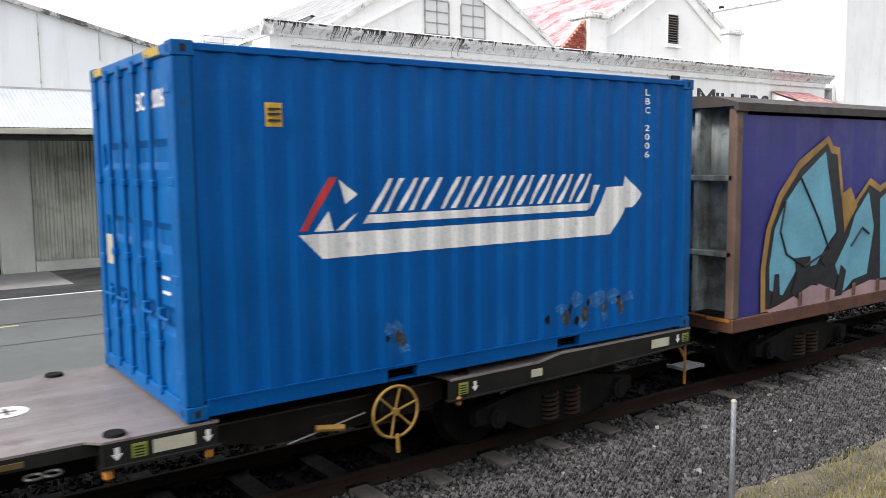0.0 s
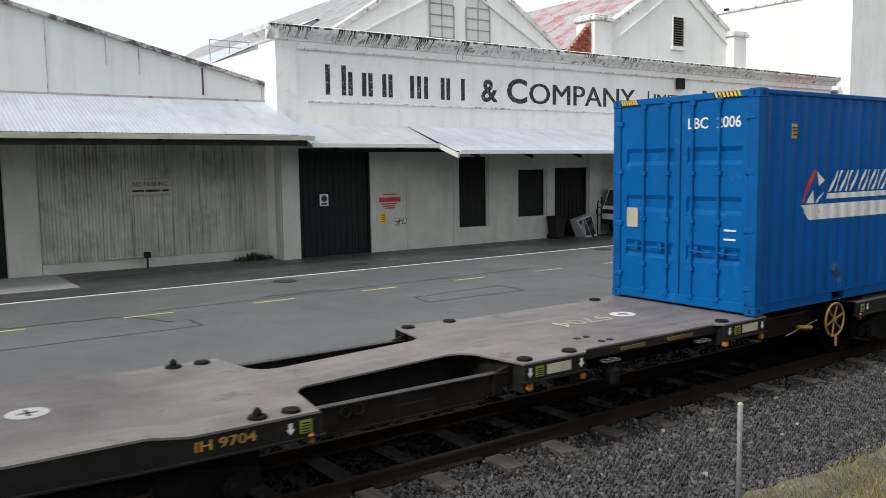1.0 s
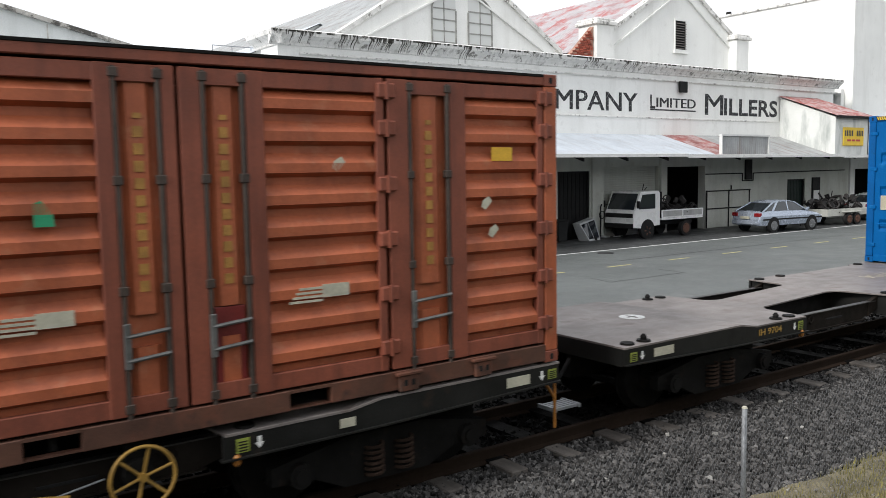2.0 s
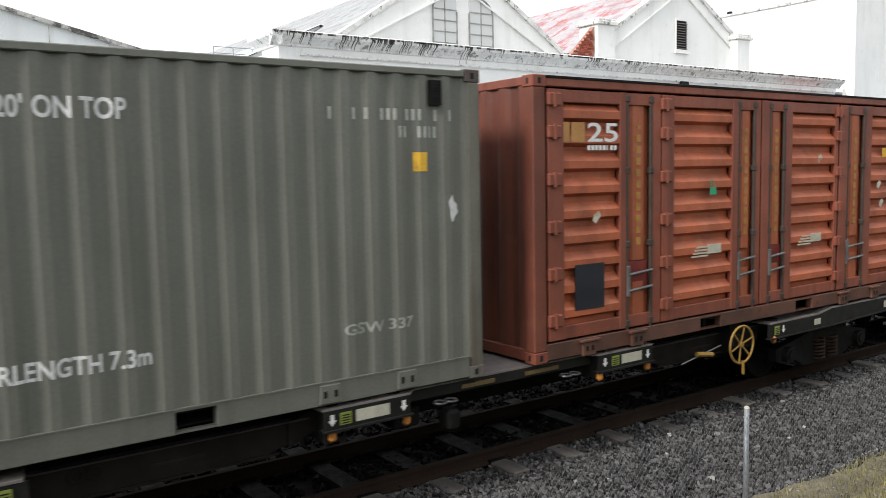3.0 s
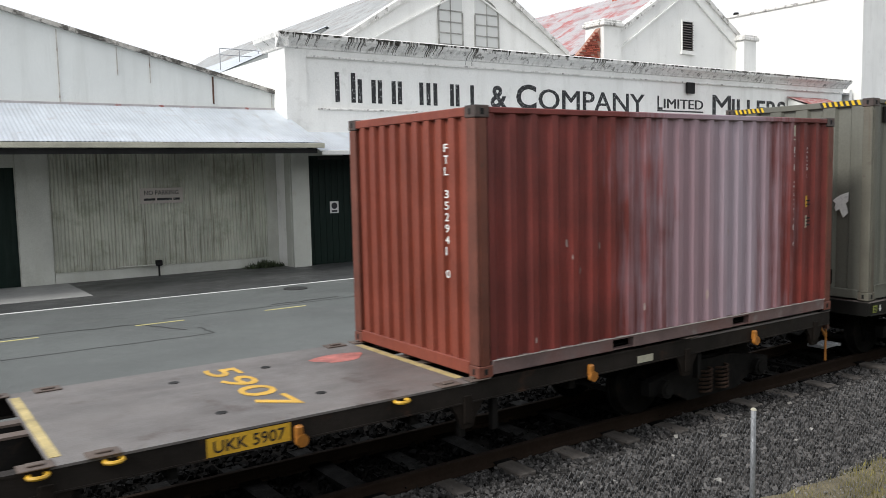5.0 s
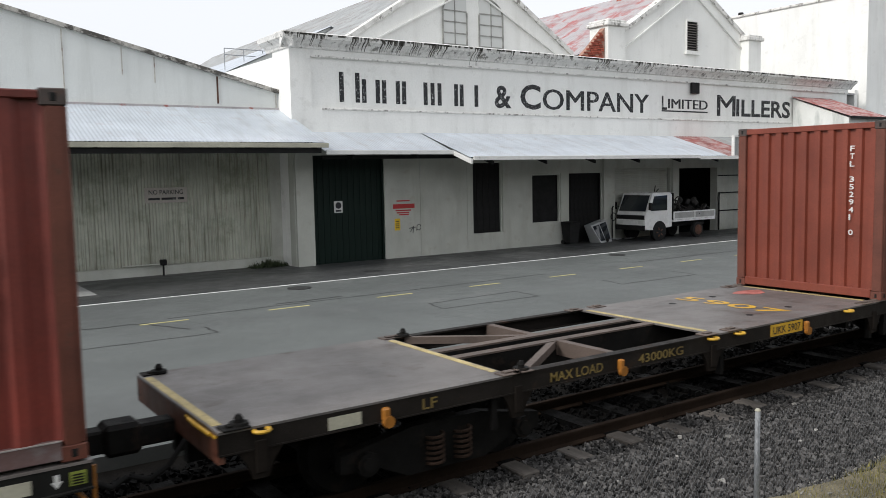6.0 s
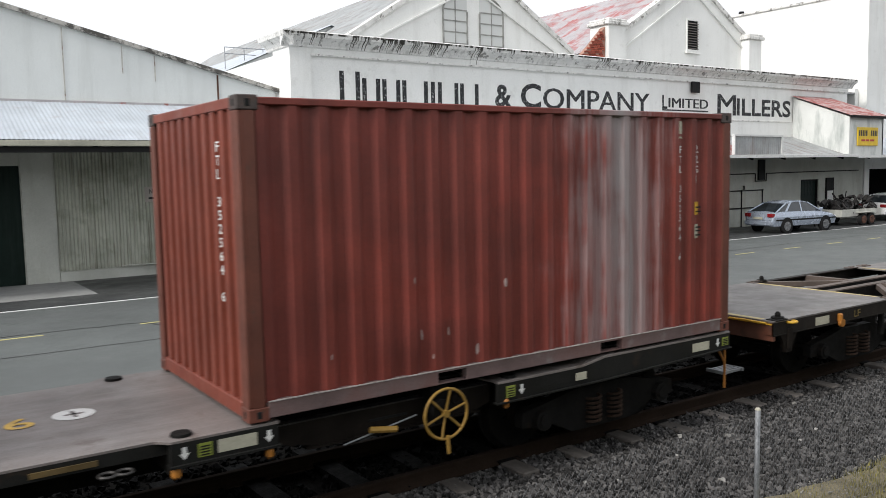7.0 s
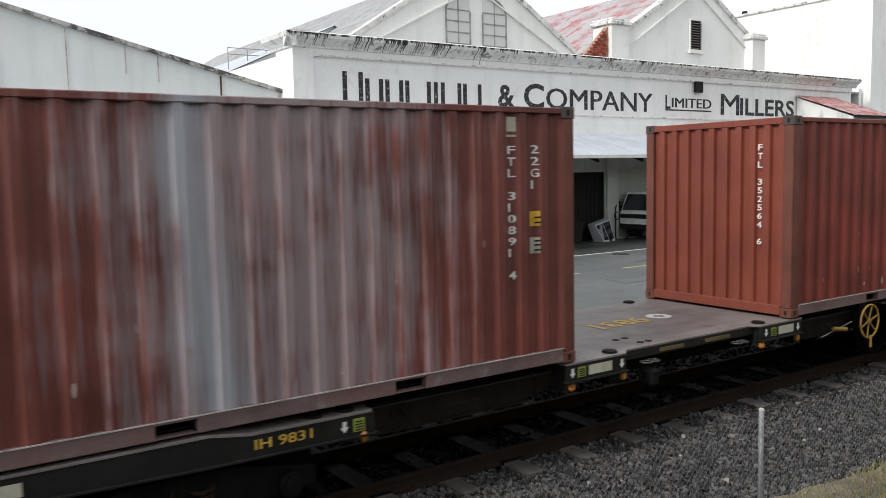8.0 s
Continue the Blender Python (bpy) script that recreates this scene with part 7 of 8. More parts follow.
        for e in (-1, 1):
            bm = bm_new()
            y = e * (HALF - 0.02)
            box(bm, *sorted((s * 1.2, s * 2.06)), y - 0.02, y + 0.02, 0.83, 0.998)
            box(bm, *sorted((s * 1.18, s * 2.08)), y - 0.05, y + 0.05, 0.815, 0.832)
            box(bm, *sorted((s * 1.2, s * 1.24)), *sorted((e * 0.26, e * HALF - e * 0.05)), 0.75, 0.998)
            box(bm, *sorted((s * 2.0, s * 2.04)), *sorted((e * 0.26, e * HALF - e * 0.05)), 0.7, 0.998)
            part("bolster", bm, M_FASCIA, w, "container bolster end")
            bm = bm_new()
            for x in (1.95, 1.2):
                box(bm, *sorted((s * x, s * (x + 0.07))), y - 0.04, y + 0.03, 0.725, 0.812, 0.02)
            box(bm, *sorted((s * 4.4, s * 4.46)), y - 0.04, y + 0.03, 0.69, 0.79, 0.02)
            pieces("lock_handle", bm, M_ORANGE, w, "orange twistlock handle")
            for x in (1.32, 1.95, 4.55, 7.72):
                twistlock(w, s * x, e * (HALF - 0.13), D if x != 4.55 else 0.966, False)
            for x in (4.85, 7.45) if s < 0 else ():
                twistlock(w, s * x, e * (HALF - 0.13), D if x > 5 else 0.966, True)
    for e in (-1, 1):
        bm = bm_new()
        y = e * (HALF - 0.12)
        box(bm, -1.2, 1.2, y - 0.02, y + 0.02, 0.9, 0.998)
        part("edge_sill", bm, M_FASCIA, w)
    bm = bm_new()
    for x0, x1 in ((-0.55, -0.15), (0.25, 0.7)):
        box(bm, x0, x1, -HALF + 0.085, -HALF + 0.1, 0.925, 0.965)
    pieces("writing", bm, surface("dim_ochre_lettering", (0.12, 0.08, 0.03), 0.6, vary=0.3), w, "dim ochre lettering on the sill")
    bm = bm_new()
    for x in (-0.85, 0.75):
        torus(bm, (x, -HALF + 0.03, 0.86), (0, 0, 1), 0.06, 0.012, 18, 6)
        torus(bm, (x + 0.12, -HALF + 0.03, 0.86), (0, 0, 1), 0.06, 0.012, 18, 6)
    pieces("lashing_ring", bm, M_WORN, w, "worn steel lashing ring")
    # markings on the near side
    Y = -HALF - 0.002
    bolster_marks(w, -2.06, -1.2, Y, 0.83, 0.998, (-1.99, -1.27), -1.86, (-1.76, -1.42))
    bolster_marks(w, 1.2, 2.06, Y, 0.83, 0.998, (1.3, 1.98), 1.46, (1.56, 1.88))
    bolster_marks(w, 4.3, 5.4, Y, 0.77, 0.945, (4.62,), 4.48, None)
    bolster_marks(w, 7.0, 7.6, Y, 0.82, 0.985, (), None, (7.2, 7.5))
    bolster_marks(w, 7.3, 7.9, Y, 0.83, 0.99, (7.66,), 7.8, None)
    bolster_marks(w, -4.6, -4.3, Y, 0.77, 0.945, (-4.62,), -4.48, None)
    bolster_marks(w, -7.9, -7.3, Y, 0.82, 0.985, (-7.62,), -7.76, (-7.42, -7.08))
    bm = bm_new()
    box(bm, 5.35, 5.5, Y - 0.004, Y - 0.001, 0.82, 0.9)
    part("plate", bm, M_CREAM, w, "small cream plate")
    if number == "6327":
        bm = bm_new()
        box(bm, -5.44, -4.9, Y - 0.004, Y - 0.001, 0.81, 0.93)
        part("number_plate", bm, M_YELLOW, w, "yellow number panel")
        tm = M_INK
    else:
        tm = text_m
    pieces("marking", face_text(lettering("IH " + number, 0.085, 0.5), -5.42, Y - 0.006, 0.83), tm, w, "painted wagon number")
    # deck figures and circles
    deck_text(number, w, 0.45, 0.18, (-1, 0, 0), (0, -1, 0), 0.9, 0.32, text_m if number != "9704" else surface("scuffed_deck_paint", (0.42, 0.37, 0.3), 0.7, vary=0.3))
    bm = bm_new()
    for x in (0.76, -6.38):
        torus(bm, (x, 0.04, 1.021), (0, 0, 1), 0.15, 0.004, 28, 4)
        cyl(bm, (x, 0.04, 1.021), (x, 0.04, 1.0235), 0.17, 28)
    pieces("deck_disc", bm, M_WHITE, w, "white disc painted on the deck")
    bm = bm_new()
    for x in (0.76, -6.38):
        box(bm, x - 0.02, x + 0.02, -0.06, 0.14, 1.0236, 1.0256)
        box(bm, x - 0.08, x + 0.08, 0.02, 0.06, 1.0236, 1.0256)
    pieces("writing", bm, M_DECK, w)
    bm = bm_new()
    for x, y in ((-0.65, -0.68), (-0.8, -0.68), (-0.68, -0.95), (-0.55, -0.95)):
        cyl(bm, (x, y, 1.0), (x, y, 1.0245), 0.045, 12)
    pieces("deck_hole", bm, M_BLACKISH, w)
    # hand brake: spoked wheel, lever and rod
    x, y, z = 3.7, -HALF - 0.02, 0.78
    bm = bm_new()
    torus(bm, (x, y, z), (0, 1, 0), 0.235, 0.0145, 36, 8)
    hb = part("brake_wheel", bm, M_BRAKE, w, "yellow spoked hand-brake wheel", smooth=True)
    bm = bm_new()
    for i in range(6):
        a = i * math.pi / 3 + 0.3
        cyl(bm, (x, y + 0.015, z), (x + 0.23 * math.cos(a), y, z + 0.23 * math.sin(a)), 0.012, 8)
    cyl(bm, (x, y - 0.01, z), (x, y + 0.25, z), 0.035, 12)
    part("spokes", bm, M_BRAKE, hb)
    bm = bm_new()
    cyl(bm, (x - 0.02, y + 0.03, z + 0.02), (x - 0.02, y + 0.1, z + 0.02), 0.11, 14)
    box(bm, x - 0.1, x + 0.1, y + 0.1, y + 0.3, z - 0.1, z + 0.25)
    part("gear_box", bm, M_DARK, hb)
    bm = bm_new()
    tube(bm, [(x - 0.75, y + 0.1, z - 0.03), (x - 0.5, y + 0.06, z - 0.06)], 0.03, 8)
    tube(bm, [(x, y - 0.02, z - 0.2), (x + 0.01, y - 0.02, z - 0.37)], 0.018, 8)
    pieces("lever", bm, M_BRAKE, hb, "yellow brake lever")
    bm = bm_new()
    tube(bm, [(x - 1.0, y + 0.12, z - 0.12), (x - 0.25, y + 0.12, z + 0.01)], 0.008, 6)
    part("brake_rod", bm, M_GALV, hb)
    bm = bm_new()
    cyl(bm, (-1.6, 0.3, 0.55), (-0.5, 0.3, 0.55), 0.17, 16)
    box(bm, -1.25, -0.95, -1.0, -0.3, 0.62, 0.8, 0.02)
    box(bm, -0.75, -0.6, -1.18, -1.0, 0.55, 0.75, 0.03)
    part("brake_gear", bm, M_DARK, w, "dark brake cylinder and rigging")
    for xc in (-5.95, 5.95):
        make_bogie(w, xc)
    make_gear(w, H8)
    return w


def make_ukk():
    w = thing("skeleton_wagon", "grey steel flat wagon with open skeleton bays between its decks", "wagon", "wagons of the train")
    H8, D = 7.95, 1.02
    for x0, x1 in ((-7.95, -5.0), (-1.86, 1.86), (5.0, 7.95)):
        bm = bm_new()
        box(bm, x0, x1, -HALF + 0.02, HALF - 0.02, D - 0.02, D)
        part("deck", bm, M_DECK_OLD, w, "worn steel deck plate")
        bm = bm_new()
        for x in (x0, x1):
            e = 0.05 if x == x0 else -0.05
            box(bm, *sorted((x + e * 0.4, x + e * 2.0)), -1.0, 1.0, D + 0.001, D + 0.004)
        pieces("edge_stripe", bm, surface("worn_yellow_stripe", (0.45, 0.36, 0.16), 0.6, vary=0.3, scale=4, spots=(0.2, 0.17, 0.15), spot_amount=0.7), w, "worn yellow edge stripe")
    for s in (-1, 1):
        bm = bm_new()
        y = s * (HALF - 0.04)
        box(bm, -7.95, 7.95, y - 0.012, y + 0.012, 0.835, 0.998)
        box(bm, -7.95, 7.95, *sorted((y - s * 0.1, y + s * 0.02)), 0.822, 0.836)
        for a, b in ((-5.0, -1.86), (1.86, 5.0)):
            box(bm, a, b, *sorted((y - s * 0.1, y + s * 0.02)), 0.9985, D)
        part("side_sill", bm, surface("rusty_black_sill", (0.018, 0.015, 0.013), 0.6, vary=0.4, scale=2, spots=(0.05, 0.028, 0.018), spot_amount=0.7, spot_scale=3, bump=0.2, spec=0.15), w, "dark rusty channel side sill")
    for s in (-1, 1):
        bm = bm_new()
        box(bm, -7.9, 7.9, *sorted((s * 0.12, s * 0.24)), 0.5, 0.996)
        part("centre_sill", bm, M_DARK, w)
    for c0 in (-5.0, 1.86):
        bm = bm_new()
        for s in (-1, 1):
            box(bm, c0, c0 + 3.14, *sorted((s * 0.12, s * 0.25)), 0.998, D - 0.002)
        pieces("skeleton_top", bm, M_BEAM, w, "worn top flange of the centre sill")
        bm = bm_new()
        for xm in (c0 + 1.5,):
            for s in (-1, 1):
                box(bm, xm - 0.05, xm + 0.05, *sorted((s * 0.25, s * 1.1)), 0.85, D - 0.004)
        for s in (-1, 1):
            for a, b in (((c0 + 0.25, 1.08), (c0 + 1.35, 0.27)),):
                prism(bm, [(a[0] - 0.07, s * a[1]), (a[0] + 0.07, s * a[1]), (b[0] + 0.07, s * b[1]), (b[0] - 0.07, s * b[1])], lambda u, v, d: Vector((u, v, D - 0.09 + d)), 0.085)
        pieces("cross_member", bm, M_BEAM, w, "cross member and diagonal brace")
    for s in (-1, 1):
        bm = bm_new()
        box(bm, *sorted((s * 7.9, s * 7.95)), -HALF + 0.03, HALF - 0.03, 0.76, 0.996)
        part("head_stock", bm, M_GRIME, w, "rusty head stock")
        bm = bm_new()
        box(bm, *sorted((s * 7.95, s * 7.965)), -HALF + 0.05, -0.4, 0.97, 0.985)
        tube(bm, [(s * 7.98, -1.1, 0.99), (s * 8.0, -0.8, 1.0), (s * 7.98, -0.55, 0.99)], 0.014, 6)
        pieces("hand_rail", bm, M_YELLOW, w, "yellow end hand rail")
    for x in (-6.45, -3.5, 0.0, 3.35, 6.2):
        bm = bm_new()
        box(bm, x - 0.035, x + 0.035, -HALF - 0.03, -HALF + 0.03, 0.84, 0.96, 0.015)
        cyl(bm, (x + 0.02, -HALF - 0.035, 0.83), (x + 0.02, -HALF + 0.01, 0.83), 0.055, 12)
        pieces("lock_handle", bm, M_ORANGE, w, "orange-yellow twistlock handle")
    for x in (-7.8, -5.0, -4.85, -1.95, -1.5, 1.56, 1.9, 5.0, 7.8):
        for s in (-1, 1):
            bm = bm_new()
            box(bm, x - 0.12, x + 0.12, *sorted((s * (HALF - 0.16), s * (HALF + 0.005))), D, D + 0.014, 0.005)
            box(bm, x - 0.06, x + 0.06, *sorted((s * (HALF - 0.12), s * (HALF - 0.05))), D + 0.014, D + 0.03, 0.005)
            part("lock_plate", bm, M_BEAM if abs(x) < 7 else M_DARK, w)
    # rusty brackets that carry the locks, riveted below the sill
    bm = bm_new()
    prism(bm, [(-0.2, 0.835), (0.2, 0.835), (0.12, 0.72), (0.06, 0.58), (-0.06, 0.58), (-0.12, 0.72)], lambda u, v, d: Vector((u, -HALF + 0.03 + d, v)), 0.05)
    box(bm, -0.05, 0.05, -HALF + 0.01, -HALF + 0.028, 0.63, 0.9, 0.006)
    me = finish("bracket", bm, M_WAIST)
    for x in (-7.6, -4.92, -1.9, 1.75, 4.95, 7.6):
        shared("bracket", me, w, pose(x, 0, 0), "rusty lock bracket")
    for x in (-7.75, -4.82):
        for s in (-1, 1):
            twistlock(w, x, s * (HALF - 0.1), D + 0.014, True)
    bm = bm_new()
    for x in (-1.95, -1.45, 1.0, -7.6):
        torus(bm, (x, -HALF - 0.005, 0.985), (0, 0, 1), 0.065, 0.016, 16, 6)
    pieces("lashing_ring", bm, M_YELLOW, w, "yellow lashing ring")
    Y = -HALF + 0.028 - 0.003
    bm = bm_new()
    box(bm, -0.76, -0.06, Y - 0.003, Y + 0.002, 0.838, 0.99)
    part("number_plate", bm, M_YELLOW, w, "yellow number panel")
    pieces("marking", face_text(lettering("UKK 5907", 0.1, 0.6), -0.71, Y - 0.005, 0.862), M_INK, w, "black wagon number")
    dim = surface("dull_ochre_lettering", (0.2, 0.14, 0.04), 0.6, vary=0.3)
    for txt, x, wd in (("MAX LOAD", -4.5, 0.75), ("43000KG", -3.2, 0.75), ("LF", -6.05, 0.16)):
        pieces("marking", face_text(lettering(txt, 0.1, wd), x, Y - 0.003, 0.86), dim, w, "dull ochre lettering")
    bm = bm_new()
    box(bm, -7.0, -6.68, Y - 0.003, Y + 0.002, 0.85, 0.96)
    box(bm, 4.1, 4.35, Y - 0.003, Y + 0.002, 0.85, 0.93)
    pieces("plate", bm, M_CREAM, w, "grubby cream plate")
    deck_text("5907", w, -0.1, 0.9, (0, -1, 0), (1, 0, 0), 1.75, 0.34, M_YELLOW)
    bm = bm_new()
    for x, y in ((-0.46, 0.62), (0.5, 0.65), (-0.45, -0.67), (0.5, -0.63)):
        cyl(bm, (x, y, 1.0), (x, y, 1.0245), 0.05, 12)
    pieces("deck_hole", bm, M_BLACKISH, w)
    part("paint_patch", lay(flat([(0.3 * math.cos(a) * (1 + 0.2 * math.sin(3 * a)), 0.2 * math.sin(a)) for a in (i * 0.4488 for i in range(14))]), (1.3, 0.55, 1.0225), (1, 0, 0), (0, 1, 0)), surface("pink_stain", (0.4, 0.13, 0.11), 0.6, vary=0.4, scale=6), w, "pinkish paint stain on the deck")
    bm = bm_new()
    cyl(bm, (-1.2, 0.4, 0.6), (-0.2, 0.4, 0.6), 0.17, 16)
    for x in (-3.0, -1.0, 1.2, 3.2):
        box(bm, x - 0.04, x + 0.04, -1.1, 1.1, 0.7, 0.85)
    for x in (-5.2, -1.7, 1.7, 2.1, 5.2):
        box(bm, x - 0.03, x + 0.03, -1.17, -1.1, 0.5, 0.8)
    pieces("under_gear", bm, M_DARK, w, "dark brake gear and brackets")
    for xc in (-5.65, 5.65):
        make_bogie(w, xc)
    make_gear(w, H8)
    return w


def make_purple():
    """A covered wagon: ribbed end, dark roof and a graffitied purple side curtain."""
    w = thing("curtain_wagon", "covered rail wagon with a graffitied purple side curtain", "wagon", "wagons of the train", )
    L, hl = 14.4, 7.2
    bm = bm_new()
    box(bm, -hl, hl, -HALF, HALF, 0.82, 1.0, 0.01)
    part("underframe", bm, M_GRIME, w, "rusty brown underframe edge")
    bm = bm_new()
    box(bm, -hl + 0.02, hl - 0.02, -1.15, 1.15, 1.0, 1.04)
    part("floor", bm, M_DARK, w)
    for s in (-1, 1):
        e = bm_new()
        box(e, *sorted((s * (hl - 0.32), s * (hl - 0.26))), -1.15, 1.15, 1.0, 3.68)
        en = part("end_wall", e, M_TEALGREY, w, "grubby grey-green steel end")
        bm = bm_new()
        for y in (-1.13, -0.62, 0.0, 0.62, 1.13):
            box(bm, *sorted((s * (hl - 0.26), s * (hl - 0.02))), y - 0.04, y + 0.04, 1.0, 3.66, 0.006)
        pieces("rib", bm, M_TEALGREY, en)
        bm = bm_new()
        for z in (1.78, 2.74):
            box(bm, *sorted((s * (hl - 0.26), s * (hl - 0.0))), -1.17, 1.17, z, z + 0.07, 0.006)
        pieces("shelf_rail", bm, M_TEALGREY, en)
        bm = bm_new()
        box(bm, *sorted((s * (hl - 0.13), s * hl)), -HALF, -HALF + 0.12, 1.0, 3.64, 0.01)
        box(bm, *sorted((s * (hl - 0.2), s * hl)), HALF - 0.12, HALF, 1.0, 3.64, 0.01)
        pieces("corner_post", bm, surface("rust_stained_post", (0.11, 0.07, 0.05), 0.65, vary=0.35, scale=2, spots=(0.09, 0.04, 0.022), spot_amount=0.8, spot_scale=3, bump=0.15), w, "rust-stained corner post")
        bm = bm_new()
        box(bm, *sorted((s * hl, s * (hl + 0.02))), -1.18, -0.85, 0.96, 1.0)
        box(bm, *sorted((s * hl, s * (hl + 0.015))), -0.8, 0.5, 0.99, 1.01)
        pieces("step_edge", bm, M_ORANGE, w, "orange step edge")
        for k, (y, z, mm) in enumerate(((-1.0, 1.45, M_SIGNYEL), (-0.75, 1.35, M_CYAN), (-0.9, 2.1, M_CREAM))):
            bm = bm_new()
            pts = [(-0.08, 0.0), (0.03, -0.06), (0.1, 0.02), (0.06, 0.1), (-0.05, 0.09)]
            part("graffiti", lay(flat(pts), (s * (hl - 0.262), y, z), (0, -1, 0), (0, 0, 1)), mm, en, "small paint mark")
    # roof with a deep dark edge
    bm = bm_new()
    prism(bm, [(-1.26, 3.6), (-1.26, 3.7), (-0.9, 3.8), (0, 3.84), (0.9, 3.8), (1.26, 3.7), (1.26, 3.6), (1.2, 3.6), (1.2, 3.66), (-1.2, 3.66), (-1.2, 3.6)], lambda u, v, d: Vector((-hl - 0.05 + d, u, v)), L + 0.1)
    part("roof", bm, surface("sooty_roof_edge", (0.034, 0.026, 0.022), 0.65, vary=0.4, scale=2), w, "sooty dark roof with a deep edge")
    bm = bm_new()
    for s in (-1, 1):
        st = [(-hl + 0.13 + i * 0.3, 0.012 * math.sin(i * 1.9)) for i in range(47)]
        rows = [[(x, s * (HALF - 0.03) + s * d, z) for x, d in st] for z in (0.98, 1.8, 2.7, 3.56)]
        grid(bm, rows if s < 0 else [r[::-1] for r in rows])
        grid(bm, [[(x, s * (HALF - 0.06), z) for x, d in st] for z in (0.98, 3.56)])
    cu = part("curtain", bm, M_PURPLE, w, "taut purple side curtain")
    # spray-painted shapes
    y = -HALF - 0.0
    b = -hl
    spray = lambda pts, m, k: part("graffiti", lay(flat([(x + b, z) for x, z in pts]), (0, y + 0.012 - 0.003 * k, 0), (1, 0, 0), (0, 0, 1)), m, cu, "spray-painted shape")
    spray([(0.62, 1.02), (0.6, 1.6), (0.7, 2.1), (0.95, 2.55), (1.4, 2.98), (2.12, 3.32), (2.25, 3.18), (2.42, 3.16), (2.66, 2.05), (2.9, 2.4), (3.3, 2.72), (3.6, 2.6), (4.4, 2.9), (5.0, 2.2), (5.4, 1.02)], M_GOLD, 0)
    spray([(0.72, 1.05), (0.70, 1.6), (0.8, 2.1), (1.05, 2.5), (1.45, 2.88), (2.1, 3.22), (2.2, 3.08), (2.36, 3.06), (2.62, 1.95), (2.95, 2.35), (3.28, 2.62), (3.6, 2.5), (4.3, 2.8), (4.9, 2.1), (5.25, 1.05)], M_INK, 1)
    spray([(0.8, 1.3), (0.78, 1.6), (0.88, 2.1), (1.12, 2.45), (1.5, 2.78), (2.05, 3.1), (2.4, 1.98), (2.1, 1.75), (1.9, 1.55), (1.4, 1.5), (1.1, 1.2)], M_CYAN, 2)
    spray([(2.75, 1.9), (2.9, 2.2), (3.26, 2.52), (3.45, 2.0), (3.3, 1.3), (2.9, 1.25), (2.65, 1.1), (2.4, 1.5)], M_CYAN, 2)
    spray([(3.6, 2.4), (4.2, 2.68), (4.75, 2.0), (5.0, 1.2), (3.7, 1.2)], M_CYAN, 2)
    spray([(2.62, 1.98), (2.5, 2.5), (2.75, 2.6), (2.95, 2.32)], M_GOLD, 2)
    spray([(0.75, 1.03), (1.2, 1.12), (1.9, 1.3), (2.6, 1.08), (3.4, 1.2), (4.8, 1.06), (4.8, 1.0), (0.8, 1.0)], M_MUTE, 3)
    for pts in ([(1.35, 1.68), (1.75, 1.68), (1.75, 1.52), (2.1, 1.46), (1.95, 1.25), (1.62, 1.3), (1.5, 1.1), (1.3, 1.2), (1.42, 1.45)], [(2.0, 1.6), (2.5, 2.05), (2.6, 1.9), (2.15, 1.5)], [(2.4, 1.05), (2.55, 1.5), (2.7, 1.4), (2.6, 1.05)], [(0.85, 1.1), (0.9, 1.5), (1.0, 1.5), (1.05, 1.1)]):
        spray(pts, M_INK, 4)
    bm = bm_new()
    for pts in ([(1.1, 2.45), (1.0, 2.05), (1.15, 1.75), (1.6, 1.55), (2.1, 1.7)], [(1.45, 2.75), (1.9, 2.2), (2.2, 1.75)], [(2.8, 1.75), (3.1, 2.0), (3.3, 1.9)]):
        tube(bm, [(x + b, y - 0.004, z) for x, z in pts], 0.014, 5)
    pieces("graffiti", bm, M_INK, cu, "thin black spray line")
    for x in (1.5, 2.2, 2.9, 3.6, 4.3, 5.0, 5.7):
        bm = bm_new()
        box(bm, x - 0.03 + b, x + 0.03 + b, y - 0.03, y, 1.02, 1.2, 0.01)
        part("buckle", bm, M_RUSTY, cu)
    for xc in (-5.2, 5.2):
        make_bogie(w, xc)
    make_gear(w, hl)
    return w


on_train(make_purple(), 8.9 + 7.2)
on_train(make_ih("9704", surface("ochre_wagon_number", (0.4, 0.24, 0.05), 0.6, vary=0.25, scale=6)), 0.17)
on_train(make_ih("6327", M_YELLOW), -16.62)
on_train(make_ukk(), -33.47)
on_train(make_ih("9831", surface("deep_yellow_number", (0.55, 0.34, 0.05), 0.6, vary=0.2, scale=6)), -50.24)
ZB = 1.034
on_train(make_blue(), 1.99 + 3.029, ZB)
on_train(make_brown(), -16.32 + 3.795, ZB)
on_train(make_green(), -24.57 + 3.8, ZB)
on_train(make_red("dull red shipping container with chalky violet fading", "FTL 352941 0", M_RED_E, 1), -31.60 + 3.029, ZB)
on_train(make_red("oxide red shipping container with a chalky grey patch", "FTL 352564 6", M_RED_F, 2), -48.42 + 3.029, ZB)
on_train(make_red("oxide red shipping container bleached grey along its side", "FTL 310891 4", M_RED_G, 3, 0.09), -52.18 - 3.029, ZB)

# ---- parked vehicles and clutter along the mill ----


def ring_loft(bm, rings, cap=True):
    vs = [[bm.verts.new(p) for p in r] for r in rings]
    n = len(vs[0])
    for a, b in zip(vs, vs[1:]):
        for i in range(n):
            j = (i + 1) % n
            bm.faces.new((a[i], a[j], b[j], b[i]))
    if cap:
        bm.faces.new(vs[0][::-1])
        bm.faces.new(vs[-1])
    return bm


